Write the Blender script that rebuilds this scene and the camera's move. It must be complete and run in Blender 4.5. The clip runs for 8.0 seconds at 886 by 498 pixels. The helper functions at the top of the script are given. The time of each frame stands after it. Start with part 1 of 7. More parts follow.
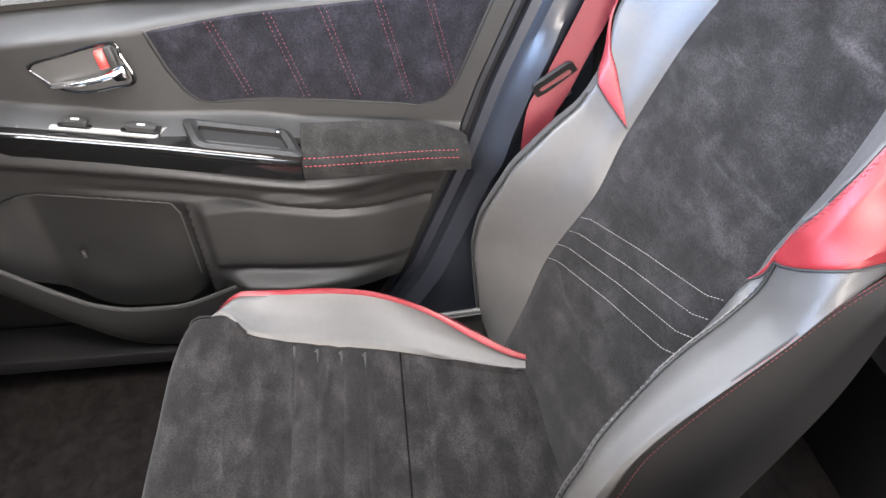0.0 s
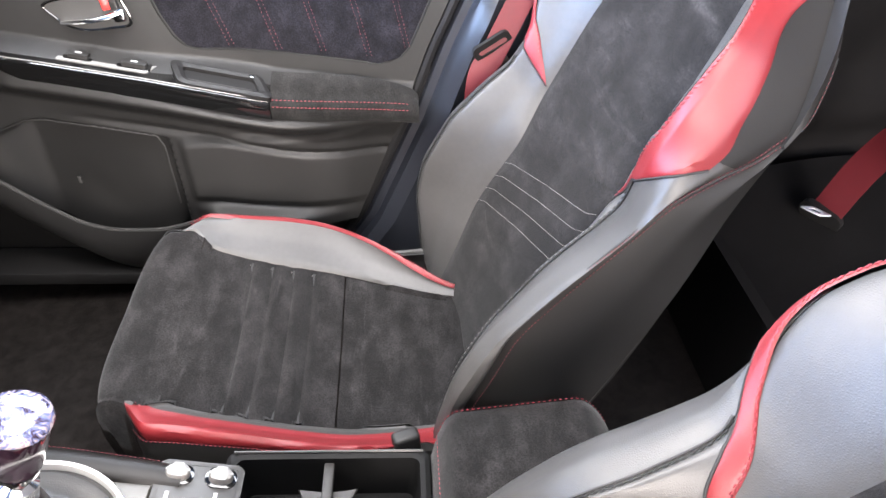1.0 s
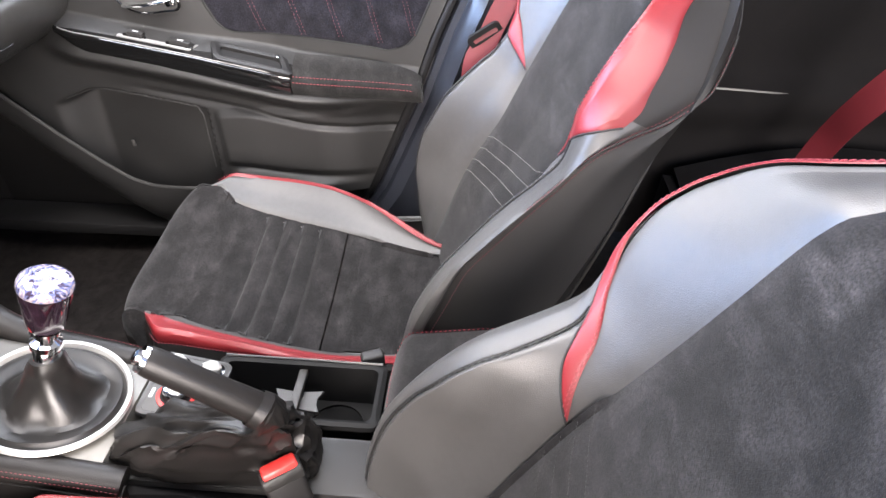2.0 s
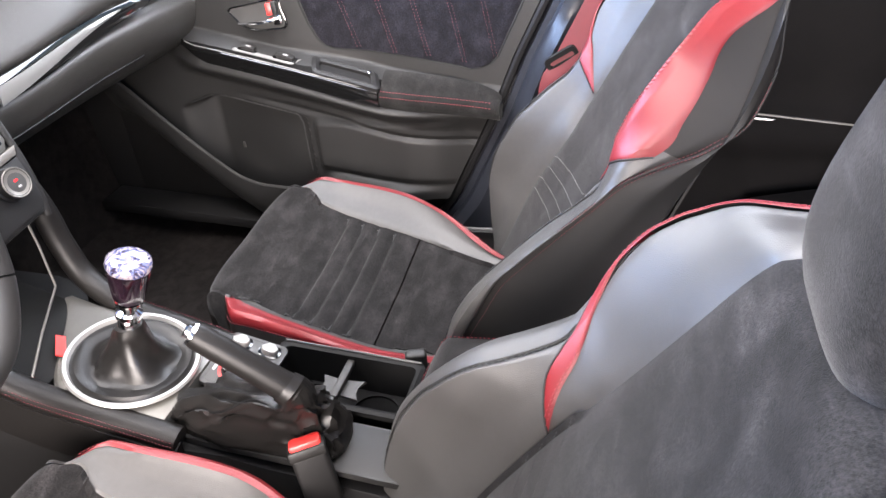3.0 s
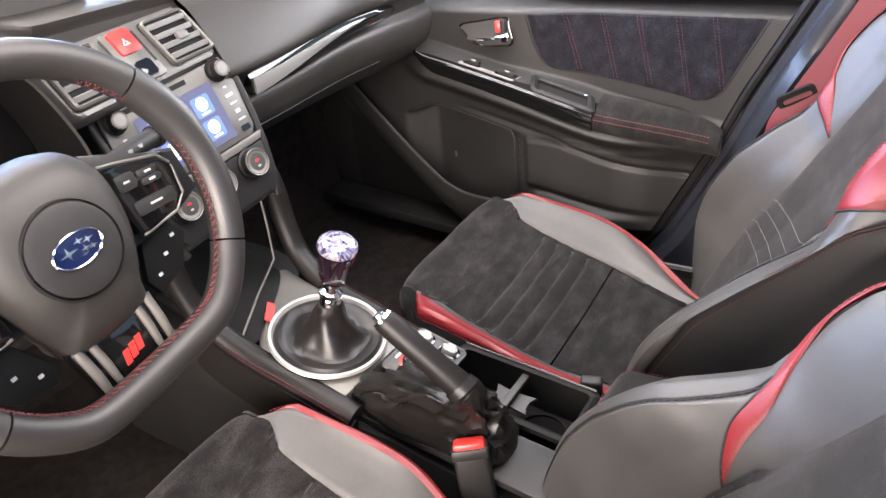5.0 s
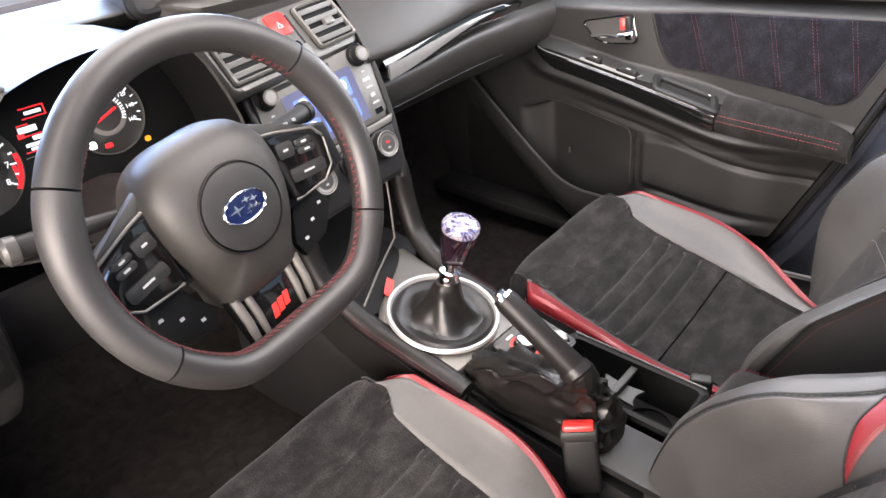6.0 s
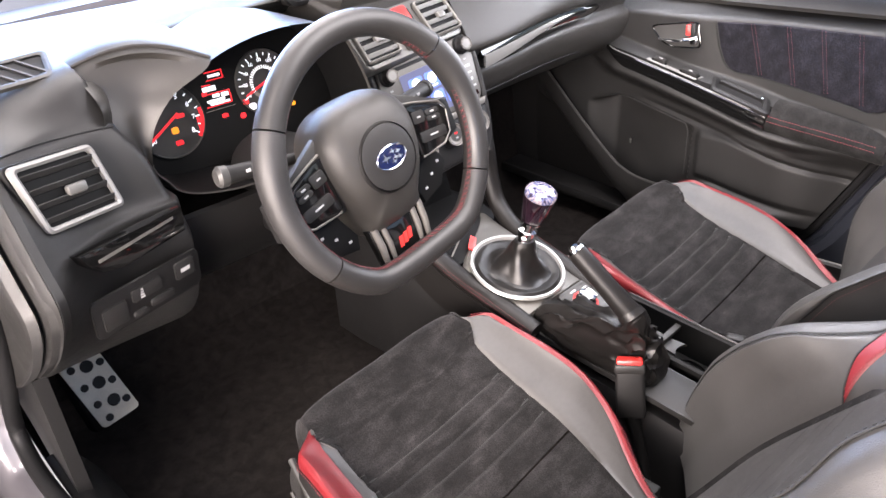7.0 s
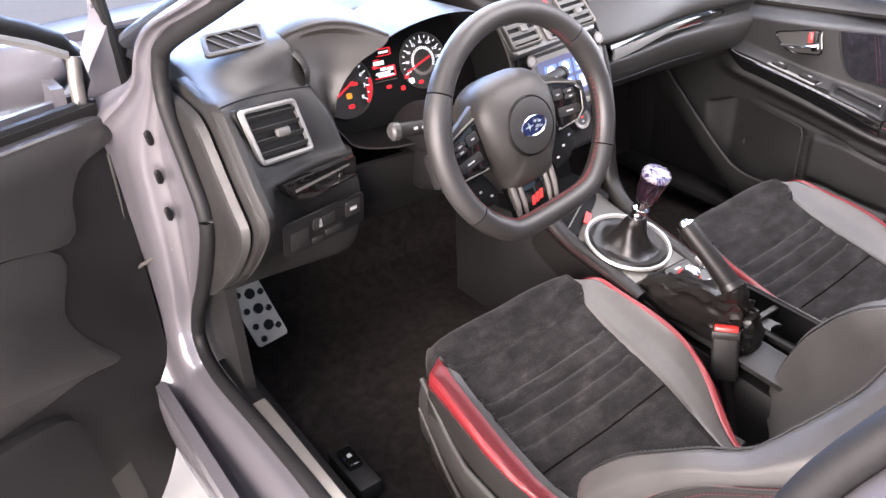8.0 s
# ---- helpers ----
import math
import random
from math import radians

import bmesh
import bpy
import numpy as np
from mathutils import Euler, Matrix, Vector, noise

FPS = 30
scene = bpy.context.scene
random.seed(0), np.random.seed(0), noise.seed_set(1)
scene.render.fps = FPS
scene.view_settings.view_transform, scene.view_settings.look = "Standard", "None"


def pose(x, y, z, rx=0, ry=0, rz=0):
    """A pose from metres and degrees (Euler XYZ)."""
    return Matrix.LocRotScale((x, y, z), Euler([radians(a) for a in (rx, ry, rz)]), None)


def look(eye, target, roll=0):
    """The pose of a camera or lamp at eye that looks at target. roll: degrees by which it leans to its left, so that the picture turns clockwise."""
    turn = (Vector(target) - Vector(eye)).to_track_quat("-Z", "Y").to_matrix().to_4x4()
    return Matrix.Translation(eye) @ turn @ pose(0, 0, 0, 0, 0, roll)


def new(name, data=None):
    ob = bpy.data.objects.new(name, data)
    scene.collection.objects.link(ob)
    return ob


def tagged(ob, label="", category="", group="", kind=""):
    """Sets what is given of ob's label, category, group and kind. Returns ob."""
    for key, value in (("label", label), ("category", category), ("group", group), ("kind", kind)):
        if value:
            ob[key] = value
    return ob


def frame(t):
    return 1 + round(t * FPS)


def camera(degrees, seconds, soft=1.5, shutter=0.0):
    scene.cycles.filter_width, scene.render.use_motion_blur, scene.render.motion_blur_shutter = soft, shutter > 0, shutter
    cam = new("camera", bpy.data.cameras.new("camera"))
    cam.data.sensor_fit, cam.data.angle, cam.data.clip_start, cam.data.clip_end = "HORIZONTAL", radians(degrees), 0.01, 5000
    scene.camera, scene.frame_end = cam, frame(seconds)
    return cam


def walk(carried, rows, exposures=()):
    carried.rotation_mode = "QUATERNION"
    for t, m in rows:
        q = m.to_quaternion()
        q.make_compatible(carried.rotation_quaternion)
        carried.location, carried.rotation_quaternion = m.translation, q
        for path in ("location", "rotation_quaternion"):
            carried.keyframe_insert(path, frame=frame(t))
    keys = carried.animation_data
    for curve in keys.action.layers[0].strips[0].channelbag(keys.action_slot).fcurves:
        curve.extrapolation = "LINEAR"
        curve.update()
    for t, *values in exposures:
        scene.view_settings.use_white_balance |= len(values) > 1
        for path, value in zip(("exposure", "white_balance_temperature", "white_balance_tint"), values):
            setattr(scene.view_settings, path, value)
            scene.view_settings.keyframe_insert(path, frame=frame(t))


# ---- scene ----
cam = camera(63.1, 8.0)
PATH = [
    (0, (-0.218, -0.22, 1.18), (1.351, -0.294, -0.058), -5.2),
    (0.5, (-0.324, -0.257, 1.182), (1.251, -0.322, -0.048), -3.9),
    (1, (-0.425, -0.313, 1.157), (1.188, -0.361, -0.025), -2.2),
    (1.5, (-0.524, -0.379, 1.136), (1.118, -0.374, -0.006), -1.5),
    (1.7, (-0.565, -0.406, 1.142), (1.081, -0.355, 0.007), -2.0),
    (3, (-0.639, -0.589, 1.19), (0.961, -0.084, 0.101), -5.5),
    (3.5, (-0.634, -0.615, 1.175), (0.919, 0.084, 0.126), -6.9),
    (4, (-0.639, -0.616, 1.178), (0.876, 0.203, 0.162), -6.8),
    (5.5, (-0.67, -0.584, 1.182), (0.692, 0.512, 0.211), -6.1),
    (6, (-0.713, -0.583, 1.182), (0.57, 0.612, 0.221), -6.1),
    (6.5, (-0.801, -0.615, 1.216), (0.427, 0.621, 0.234), -4.9),
    (7, (-0.921, -0.672, 1.24), (0.282, 0.596, 0.266), -3.7),
    (7.5, (-1.022, -0.731, 1.257), (0.114, 0.606, 0.297), -3.1),
    (8, (-1.09, -0.777, 1.261), (-0.08, 0.661, 0.306), -2.8),
]
walk(cam, [(t, look(eye, target, roll)) for t, eye, target, roll in PATH],
     exposures=[(0, 0.52, 6350, 12), (1.5, 0.50, 6300, 14), (3, 0.32, 6300, 15), (4, 0.13, 6450, 16), (5.5, 0.03, 6650, 16), (6.5, 0.07, 6500, 17), (7.1, 0.15, 6450, 18), (8, 0.07, 6350, 20)])

# ---- world and light ----
world = bpy.data.worlds.new("sky")
scene.world = world
world.use_nodes = True
wn = world.node_tree.nodes
sky = wn.new("ShaderNodeTexSky")
sky.sky_type = "NISHITA"
sky.sun_disc = False
sky.sun_elevation, sky.sun_rotation = radians(52), radians(200)
wn["Background"].inputs["Strength"].default_value = 0.15
world.node_tree.links.new(sky.outputs["Color"], wn["Background"].inputs["Color"])


def lamp(name, kind, energy, m, color=(1, 1, 1), size=1.0, size_y=None):
    data = bpy.data.lights.new(name, kind)
    data.energy, data.color = energy, color
    if kind == "AREA":
        data.shape, data.size, data.size_y = "RECTANGLE", size, size_y or size
    else:
        data.angle = size
    ob = new(name, data)
    ob.matrix_world = m
    return ob


lamp("sun", "SUN", 1.7, look((-3, -2.2, 6), (0, 0, 0)), (1.0, 0.93, 0.84), radians(12))
# blue sky through the windscreen; lamps added overhead, high ahead and outside the doorway
# added fill above the front seats, no sunroof is known there
lamp("overhead_fill", "AREA", 16, look((0.0, -0.25, 1.40), (0.0, -0.25, 0.0)), (1.0, 0.97, 0.93), 0.80, 0.50)
lamp("windscreen_light", "AREA", 135, look((0.0, 1.65, 1.50), (0.0, -0.35, 0.72)), (0.42, 0.62, 1.0), 1.90, 0.60)
# added white fill high ahead of the car, no hall is built
lamp("high_front_fill", "AREA", 65, look((0.0, 0.75, 2.35), (0.0, -0.45, 0.62)), (1.0, 0.96, 0.90), 1.50, 0.80)
# added lamp outside the open door, filling the cabin from the left
lamp("doorway_fill", "AREA", 290, look((-2.3, -0.75, 1.25), (0.1, -0.15, 0.65)), (1.0, 0.90, 0.80), 2.0, 1.2)
# added lamp at the passenger window, to lift the dark dash pad
lamp("passenger_side_fill", "AREA", 9, look((0.70, 0.02, 1.12), (-0.2, 0.10, 0.72)), (0.92, 0.96, 1.0), 0.70, 0.28)
# added blue fill behind the driver's side, no rear window is built there
lamp("rear_blue_fill", "AREA", 6, look((-0.76, -1.12, 1.18), (0.45, -0.50, 0.72)), (0.42, 0.64, 1.0), 0.60, 0.34)


# ---- materials ----
def pbr(name, color, rough=0.5, metal=0.0, vary=0.2, vscale=6.0, fine=300.0, bump=0.0, coat=0.0, sheen=0.0,
        grain="NOISE", glow=None, wear=0.0, dist=0.0004, spec=0.5):
    """A procedural surface: two scales of colour variation, roughness variation and a fine relief."""
    m = bpy.data.materials.new(name)
    m.use_nodes = True
    nt, b = m.node_tree, m.node_tree.nodes["Principled BSDF"]
    N, L = nt.nodes.new, nt.links.new
    co = N("ShaderNodeTexCoord").outputs["Object"]
    big, small = N("ShaderNodeTexNoise"), N("ShaderNodeTexNoise")
    big.inputs["Scale"].default_value, big.inputs["Detail"].default_value = vscale, 5
    big.inputs["Distortion"].default_value = 0.6
    small.inputs["Scale"].default_value, small.inputs["Detail"].default_value = vscale * 14, 3
    L(co, big.inputs["Vector"]), L(co, small.inputs["Vector"])
    add = N("ShaderNodeMath")
    add.operation = "MULTIPLY_ADD"
    L(small.outputs["Fac"], add.inputs[0])
    add.inputs[1].default_value = 0.4
    L(big.outputs["Fac"], add.inputs[2])
    ramp = N("ShaderNodeMapRange")
    ramp.inputs["From Min"].default_value, ramp.inputs["From Max"].default_value = 0.45, 0.95
    ramp.inputs["To Min"].default_value, ramp.inputs["To Max"].default_value = 1 - vary, 1 + vary
    L(add.outputs[0], ramp.inputs["Value"])
    mul = N("ShaderNodeVectorMath")
    mul.operation = "SCALE"
    mul.inputs[0].default_value = color[:3]
    L(ramp.outputs["Result"], mul.inputs["Scale"])
    L(mul.outputs["Vector"], b.inputs["Base Color"])
    b.inputs["Metallic"].default_value, b.inputs["Specular IOR Level"].default_value = metal, spec
    rr = N("ShaderNodeMapRange")
    rr.inputs["From Min"].default_value, rr.inputs["From Max"].default_value = 0.45, 0.95
    rr.inputs["To Min"].default_value = max(0.02, rough * (0.9 - wear))
    rr.inputs["To Max"].default_value = min(1.0, rough * (1.1 + wear))
    L(add.outputs[0], rr.inputs["Value"])
    L(rr.outputs["Result"], b.inputs["Roughness"])
    b.inputs["Coat Weight"].default_value, b.inputs["Coat Roughness"].default_value = coat, 0.05
    b.inputs["Sheen Weight"].default_value, b.inputs["Sheen Roughness"].default_value = sheen, 0.5
    if bump:
        if grain == "VORONOI":
            tex = N("ShaderNodeTexVoronoi")
            tex.feature, out = "DISTANCE_TO_EDGE", "Distance"
        else:
            tex, out = N("ShaderNodeTexNoise"), "Fac"
            tex.inputs["Detail"].default_value = 2
        tex.inputs["Scale"].default_value = fine
        L(co, tex.inputs["Vector"])
        bp = N("ShaderNodeBump")
        bp.inputs["Strength"].default_value, bp.inputs["Distance"].default_value = bump, dist
        L(tex.outputs[out], bp.inputs["Height"])
        L(bp.outputs["Normal"], b.inputs["Normal"])
    if glow:
        b.inputs["Emission Color"].default_value = (*glow[:3], 1)
        b.inputs["Emission Strength"].default_value = glow[3]
    return m


def suede_like(name, color, patches=0.75):
    """Brushed microsuede: matt pile whose nap lies in lighter and darker smears."""
    m = pbr(name, color, 0.95, 0, 0.45, 34, 900, 0.8, sheen=0.08, spec=0.08)
    nt, b = m.node_tree, m.node_tree.nodes["Principled BSDF"]
    N, L = nt.nodes.new, nt.links.new
    co = N("ShaderNodeTexCoord").outputs["Object"]
    mp = N("ShaderNodeMapping")
    mp.inputs["Scale"].default_value, mp.inputs["Rotation"].default_value = (15, 34, 26), (0.3, 0.5, 0.9)
    L(co, mp.inputs["Vector"])
    n1 = N("ShaderNodeTexNoise")
    n1.inputs["Scale"].default_value, n1.inputs["Detail"].default_value, n1.inputs["Distortion"].default_value = 1.0, 6, 0.5
    L(mp.outputs["Vector"], n1.inputs["Vector"])
    r = N("ShaderNodeMapRange")
    r.inputs["From Min"].default_value, r.inputs["From Max"].default_value = 0.42, 0.74
    r.inputs["To Min"].default_value, r.inputs["To Max"].default_value = 1 - 0.35 * patches, 1 + patches
    L(n1.outputs["Fac"], r.inputs["Value"])
    sc = N("ShaderNodeVectorMath")
    sc.operation = "SCALE"
    L(b.inputs["Base Color"].links[0].from_socket, sc.inputs[0])
    L(r.outputs["Result"], sc.inputs["Scale"])
    # fine pile speckle and a few pale brushed scuffs
    sp, st, mp2 = N("ShaderNodeTexNoise"), N("ShaderNodeTexNoise"), N("ShaderNodeMapping")
    sp.inputs["Scale"].default_value, sp.inputs["Detail"].default_value = 420, 2
    L(co, sp.inputs["Vector"])
    mp2.inputs["Scale"].default_value, mp2.inputs["Rotation"].default_value = (9, 70, 40), (0.2, 0.1, -0.6)
    L(co, mp2.inputs["Vector"])
    st.inputs["Scale"].default_value, st.inputs["Detail"].default_value, st.inputs["Distortion"].default_value = 1.0, 4, 0.9
    L(mp2.outputs["Vector"], st.inputs["Vector"])
    r1, r2, k = N("ShaderNodeMapRange"), N("ShaderNodeMapRange"), N("ShaderNodeMath")
    for q, src, lo, hi, a, z in ((r1, sp, 0.3, 0.7, 0.62, 1.42), (r2, st, 0.60, 0.76, 1.0, 1.0 + patches)):
        L(src.outputs["Fac"], q.inputs["Value"])
        q.inputs["From Min"].default_value, q.inputs["From Max"].default_value = lo, hi
        q.inputs["To Min"].default_value, q.inputs["To Max"].default_value = a, z
    k.operation = "MULTIPLY"
    L(r1.outputs["Result"], k.inputs[0]), L(r2.outputs["Result"], k.inputs[1])
    sc2 = N("ShaderNodeVectorMath")
    sc2.operation = "SCALE"
    L(sc.outputs["Vector"], sc2.inputs[0]), L(k.outputs[0], sc2.inputs["Scale"])
    L(sc2.outputs["Vector"], b.inputs["Base Color"])
    return m


SUEDE = suede_like("charcoal_suede", (0.0110, 0.0102, 0.0102), 0.78)
SUEDE_DOOR = suede_like("door_suede", (0.0108, 0.0102, 0.0130), 0.4)
SUEDE_ARM = suede_like("armrest_suede", (0.013, 0.0125, 0.012), 0.35)
LEATHER = pbr("black_leather", (0.046, 0.0445, 0.043), 0.42, 0, 0.16, 9, 480, 0.55, grain="VORONOI", wear=0.1, spec=0.42)
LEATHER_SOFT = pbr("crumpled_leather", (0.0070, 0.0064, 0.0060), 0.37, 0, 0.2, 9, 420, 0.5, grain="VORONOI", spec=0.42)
LEATHER_RED = pbr("red_leather", (0.140, 0.0095, 0.0125), 0.46, 0, 0.10, 9, 520, 0.3, grain="VORONOI")
VINYL = pbr("seat_side_vinyl", (0.0115, 0.0108, 0.0102), 0.55, 0, 0.15, 9, 520, 0.4, grain="VORONOI", spec=0.2)
LEATHER_CONSOLE = pbr("console_leather", (0.0075, 0.0068, 0.0064), 0.42, 0, 0.15, 9, 520, 0.45, grain="VORONOI", spec=0.24)
PLASTIC = pbr("grained_plastic", (0.0165, 0.0160, 0.0155), 0.46, 0, 0.15, 5, 700, 0.5, grain="VORONOI", wear=0.12, spec=0.30)
PLASTIC_SOFT = pbr("soft_touch_dash", (0.024, 0.0222, 0.0200), 0.46, 0, 0.12, 5, 700, 0.5, grain="VORONOI", wear=0.1, spec=0.38)
PLASTIC_DARK = pbr("dark_plastic", (0.0078, 0.0075, 0.0075), 0.55, 0, 0.15, 7, 700, 0.3, spec=0.3)
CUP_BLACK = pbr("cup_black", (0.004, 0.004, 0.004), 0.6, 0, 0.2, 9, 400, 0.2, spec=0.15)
PLATE = pbr("shifter_plate_grey", (0.11, 0.105, 0.095), 0.40, 0.5, 0.10, 9, 900, 0.08)
PANEL_GREY = pbr("switch_panel_grey", (0.040, 0.039, 0.037), 0.45, 0.1, 0.1, 9, 700, 0.2)
DOOR_PLASTIC = pbr("passenger_door_plastic", (0.0155, 0.0152, 0.0148), 0.46, 0, 0.15, 5, 700, 0.5, grain="VORONOI", wear=0.12, spec=0.32)
DOOR_GREY = pbr("door_grey", (0.019, 0.0185, 0.018), 0.5, 0, 0.12, 5, 700, 0.45, grain="VORONOI", wear=0.1)
# blue in this grey stands for sky reflected on the pillar trim
PILLAR_BLUE_TINT = pbr("pillar_plastic", (0.014, 0.0155, 0.020), 0.32, 0, 0.10, 5, 600, 0.35, grain="VORONOI")
GLOSS = pbr("piano_black", (0.004, 0.004, 0.004), 0.07, 0, 0.1, 5, coat=0.6)
SATIN = pbr("satin_silver", (0.24, 0.235, 0.225), 0.42, 0.5, 0.06, 9, 900, 0.05)
RING_METAL = pbr("brushed_ring", (0.50, 0.49, 0.47), 0.34, 0.75, 0.05, 9, 900, 0.05)
CHROME = pbr("chrome", (0.78, 0.78, 0.78), 0.09, 1.0, 0.03, 9)
METAL_DARK = pbr("gunmetal_trim", (0.17, 0.16, 0.145), 0.38, 0.5, 0.08, 9, 900, 0.05)
RADIO_SILVER = pbr("warm_silver_trim", (0.115, 0.111, 0.102), 0.40, 0.4, 0.08, 9, 900, 0.06)
CARPET = pbr("black_carpet", (0.0145, 0.0125, 0.0116), 0.98, 0, 0.5, 40, 900, 0.9, dist=0.002, spec=0.06)
PAINT = pbr("silver_paint", (0.120, 0.114, 0.125), 0.40, 0.35, 0.05, 3, coat=0.5)
RUBBER = pbr("black_rubber", (0.008, 0.008, 0.0085), 0.6, 0, 0.15, 9, 300, 0.1, spec=0.25)
THREAD_RED = pbr("red_thread", (0.20, 0.022, 0.032), 0.7, 0, 0.15, 60)
THREAD_GREY = pbr("grey_thread", (0.22, 0.21, 0.20), 0.8, 0, 0.15, 60)
THREAD_BLACK = pbr("black_thread", (0.008, 0.008, 0.008), 0.7, 0, 0.15, 60)
WEBBING = pbr("red_webbing", (0.095, 0.006, 0.010), 0.6, 0, 0.15, 20, 700, 0.5)
RED_PLASTIC = pbr("red_plastic", (0.55, 0.03, 0.025), 0.35, 0, 0.08, 20)
WHITE_INK = pbr("white_ink", (0.36, 0.36, 0.36), 0.5, 0, 0.05, 20)
LIT_WHITE = pbr("lit_white", (0.6, 0.6, 0.6), 0.4, glow=(0.85, 0.95, 1.0, 1.0))
LIT_RED = pbr("lit_red", (0.4, 0.01, 0.01), 0.4, glow=(1.0, 0.02, 0.03, 1.0))
LIT_AMBER = pbr("lit_amber", (0.4, 0.15, 0.01), 0.4, glow=(1.0, 0.30, 0.01, 1.0))
CONCRETE = pbr("pale_concrete", (0.62, 0.60, 0.57), 0.8, 0, 0.12, 0.8, 40, 0.2)
HEADLINER = pbr("headliner_cloth", (0.42, 0.41, 0.40), 0.95, 0, 0.06, 5, 900, 0.3)
BADGE_BLUE = pbr("badge_blue", (0.004, 0.008, 0.035), 0.2, 0, 0.1, 30, coat=0.2)


# ---- mesh helpers ----
def part(name, bm, material, parent=None, label="", flat=False, sharp=38):
    """Links a bmesh as one mesh object, under a thing or a part if one is given."""
    me = bpy.data.meshes.new(name)
    bmesh.ops.recalc_face_normals(bm, faces=bm.faces[:])
    bm.to_mesh(me)
    bm.free()
    me.materials.append(material)
    if not flat:
        for p in me.polygons:
            p.use_smooth = True
        me.set_sharp_from_angle(angle=radians(sharp))
    ob = new(name, me)
    if parent is not None:
        ob.parent = parent
    if label:
        tagged(ob, label)
    return ob


def thing(name, label, category, group="", kind="", at=(0, 0, 0)):
    ob = new(name)
    ob.empty_display_size = 0.05
    return tagged(ob, label, category, group, kind)


def smooth(pts, n=8, closed=False):
    """Points on a Catmull-Rom curve through pts."""
    P = [Vector(p) for p in pts]
    k = len(P)
    out = []
    for i in range(k if closed else k - 1):
        a, b, c, d = (P[(i + j) % k] if closed else P[min(max(i + j, 0), k - 1)] for j in (-1, 0, 1, 2))
        for j in range(n):
            t = j / n
            out.append(0.5 * ((2 * b) + (c - a) * t + (2 * a - 5 * b + 4 * c - d) * t * t + (3 * b - a - 3 * c + d) * t ** 3))
    if not closed:
        out.append(P[-1])
    return out


def interp(table, x):
    """Smooth interpolation in a table of (x, y) that does not overshoot."""
    if x <= table[0][0]:
        return table[0][1]
    if x >= table[-1][0]:
        return table[-1][1]
    i = 0
    while table[i + 1][0] < x:
        i += 1
    slopes = [(q[1] - p[1]) / (q[0] - p[0]) for p, q in zip(table, table[1:])]

    def grade(j):
        if j == 0 or j == len(table) - 1:
            return slopes[0 if j == 0 else -1]
        a, b = slopes[j - 1], slopes[j]
        return 0.0 if a * b <= 0 else 2 * a * b / (a + b)

    (x0, y0), (x1, y1) = table[i], table[i + 1]
    h = x1 - x0
    t = (x - x0) / h
    return (2 * t ** 3 - 3 * t * t + 1) * y0 + (t ** 3 - 2 * t * t + t) * h * grade(i) + (3 * t * t - 2 * t ** 3) * y1 + (t ** 3 - t * t) * h * grade(i + 1)


def linear(table, x):
    if x <= table[0][0]:
        return table[0][1]
    for (a, p), (b, q) in zip(table, table[1:]):
        if x <= b:
            return p + (q - p) * (x - a) / (b - a)
    return table[-1][1]


def step(a, b, x):
    t = min(1.0, max(0.0, (x - a) / (b - a)))
    return t * t * (3 - 2 * t)


def loft(rings, closed=True, cap=True, bm=None):
    bm = bm or bmesh.new()
    V = [[bm.verts.new(p) for p in r] for r in rings]
    n = len(V[0])
    for a, b in zip(V, V[1:]):
        for i in range(n if closed else n - 1):
            j = (i + 1) % n
            bm.faces.new((a[i], a[j], b[j], b[i]))
    if cap and closed:
        bm.faces.new(V[0][::-1])
        bm.faces.new(V[-1])
    return bm


def sheet(fn, nu, nv, thick=0.0, bm=None, u=(0, 1), v=(0, 1)):
    """A surface fn(u, v) as a grid, made solid by thick."""
    bm = bm or bmesh.new()
    G = [[bm.verts.new(fn(u[0] + (u[1] - u[0]) * i / nu, v[0] + (v[1] - v[0]) * j / nv)) for i in range(nu + 1)] for j in range(nv + 1)]
    F = [bm.faces.new((G[j][i], G[j][i + 1], G[j + 1][i + 1], G[j + 1][i])) for j in range(nv) for i in range(nu)]
    if thick:
        bmesh.ops.recalc_face_normals(bm, faces=F)
        bmesh.ops.solidify(bm, geom=F, thickness=thick)
    return bm


def box(size, m=Matrix(), bevel=0.0, seg=2, bm=None):
    bm = bm or bmesh.new()
    r = bmesh.ops.create_cube(bm, size=1, matrix=m @ Matrix.Diagonal((*size, 1)))
    if bevel:
        vs = set(r["verts"])
        es = [e for e in bm.edges if e.verts[0] in vs and e.verts[1] in vs]
        bmesh.ops.bevel(bm, geom=es, offset=bevel, segments=seg, affect="EDGES", profile=0.5)
    return bm


def prism(poly, depth, m=Matrix(), bevel=0.0, seg=2, bm=None):
    """A flat outline in local x, y, thick from z = 0 to depth, with its top edge rounded."""
    bm = bm or bmesh.new()
    lo = [bm.verts.new(m @ Vector((p[0], p[1], 0))) for p in poly]
    hi = [bm.verts.new(m @ Vector((p[0], p[1], depth))) for p in poly]
    n = len(poly)
    top = bm.faces.new(hi)
    bm.faces.new(lo[::-1])
    for i in range(n):
        bm.faces.new((lo[i], lo[(i + 1) % n], hi[(i + 1) % n], hi[i]))
    if bevel:
        bmesh.ops.bevel(bm, geom=list(top.edges), offset=bevel, segments=seg, affect="EDGES", profile=0.5)
    return bm


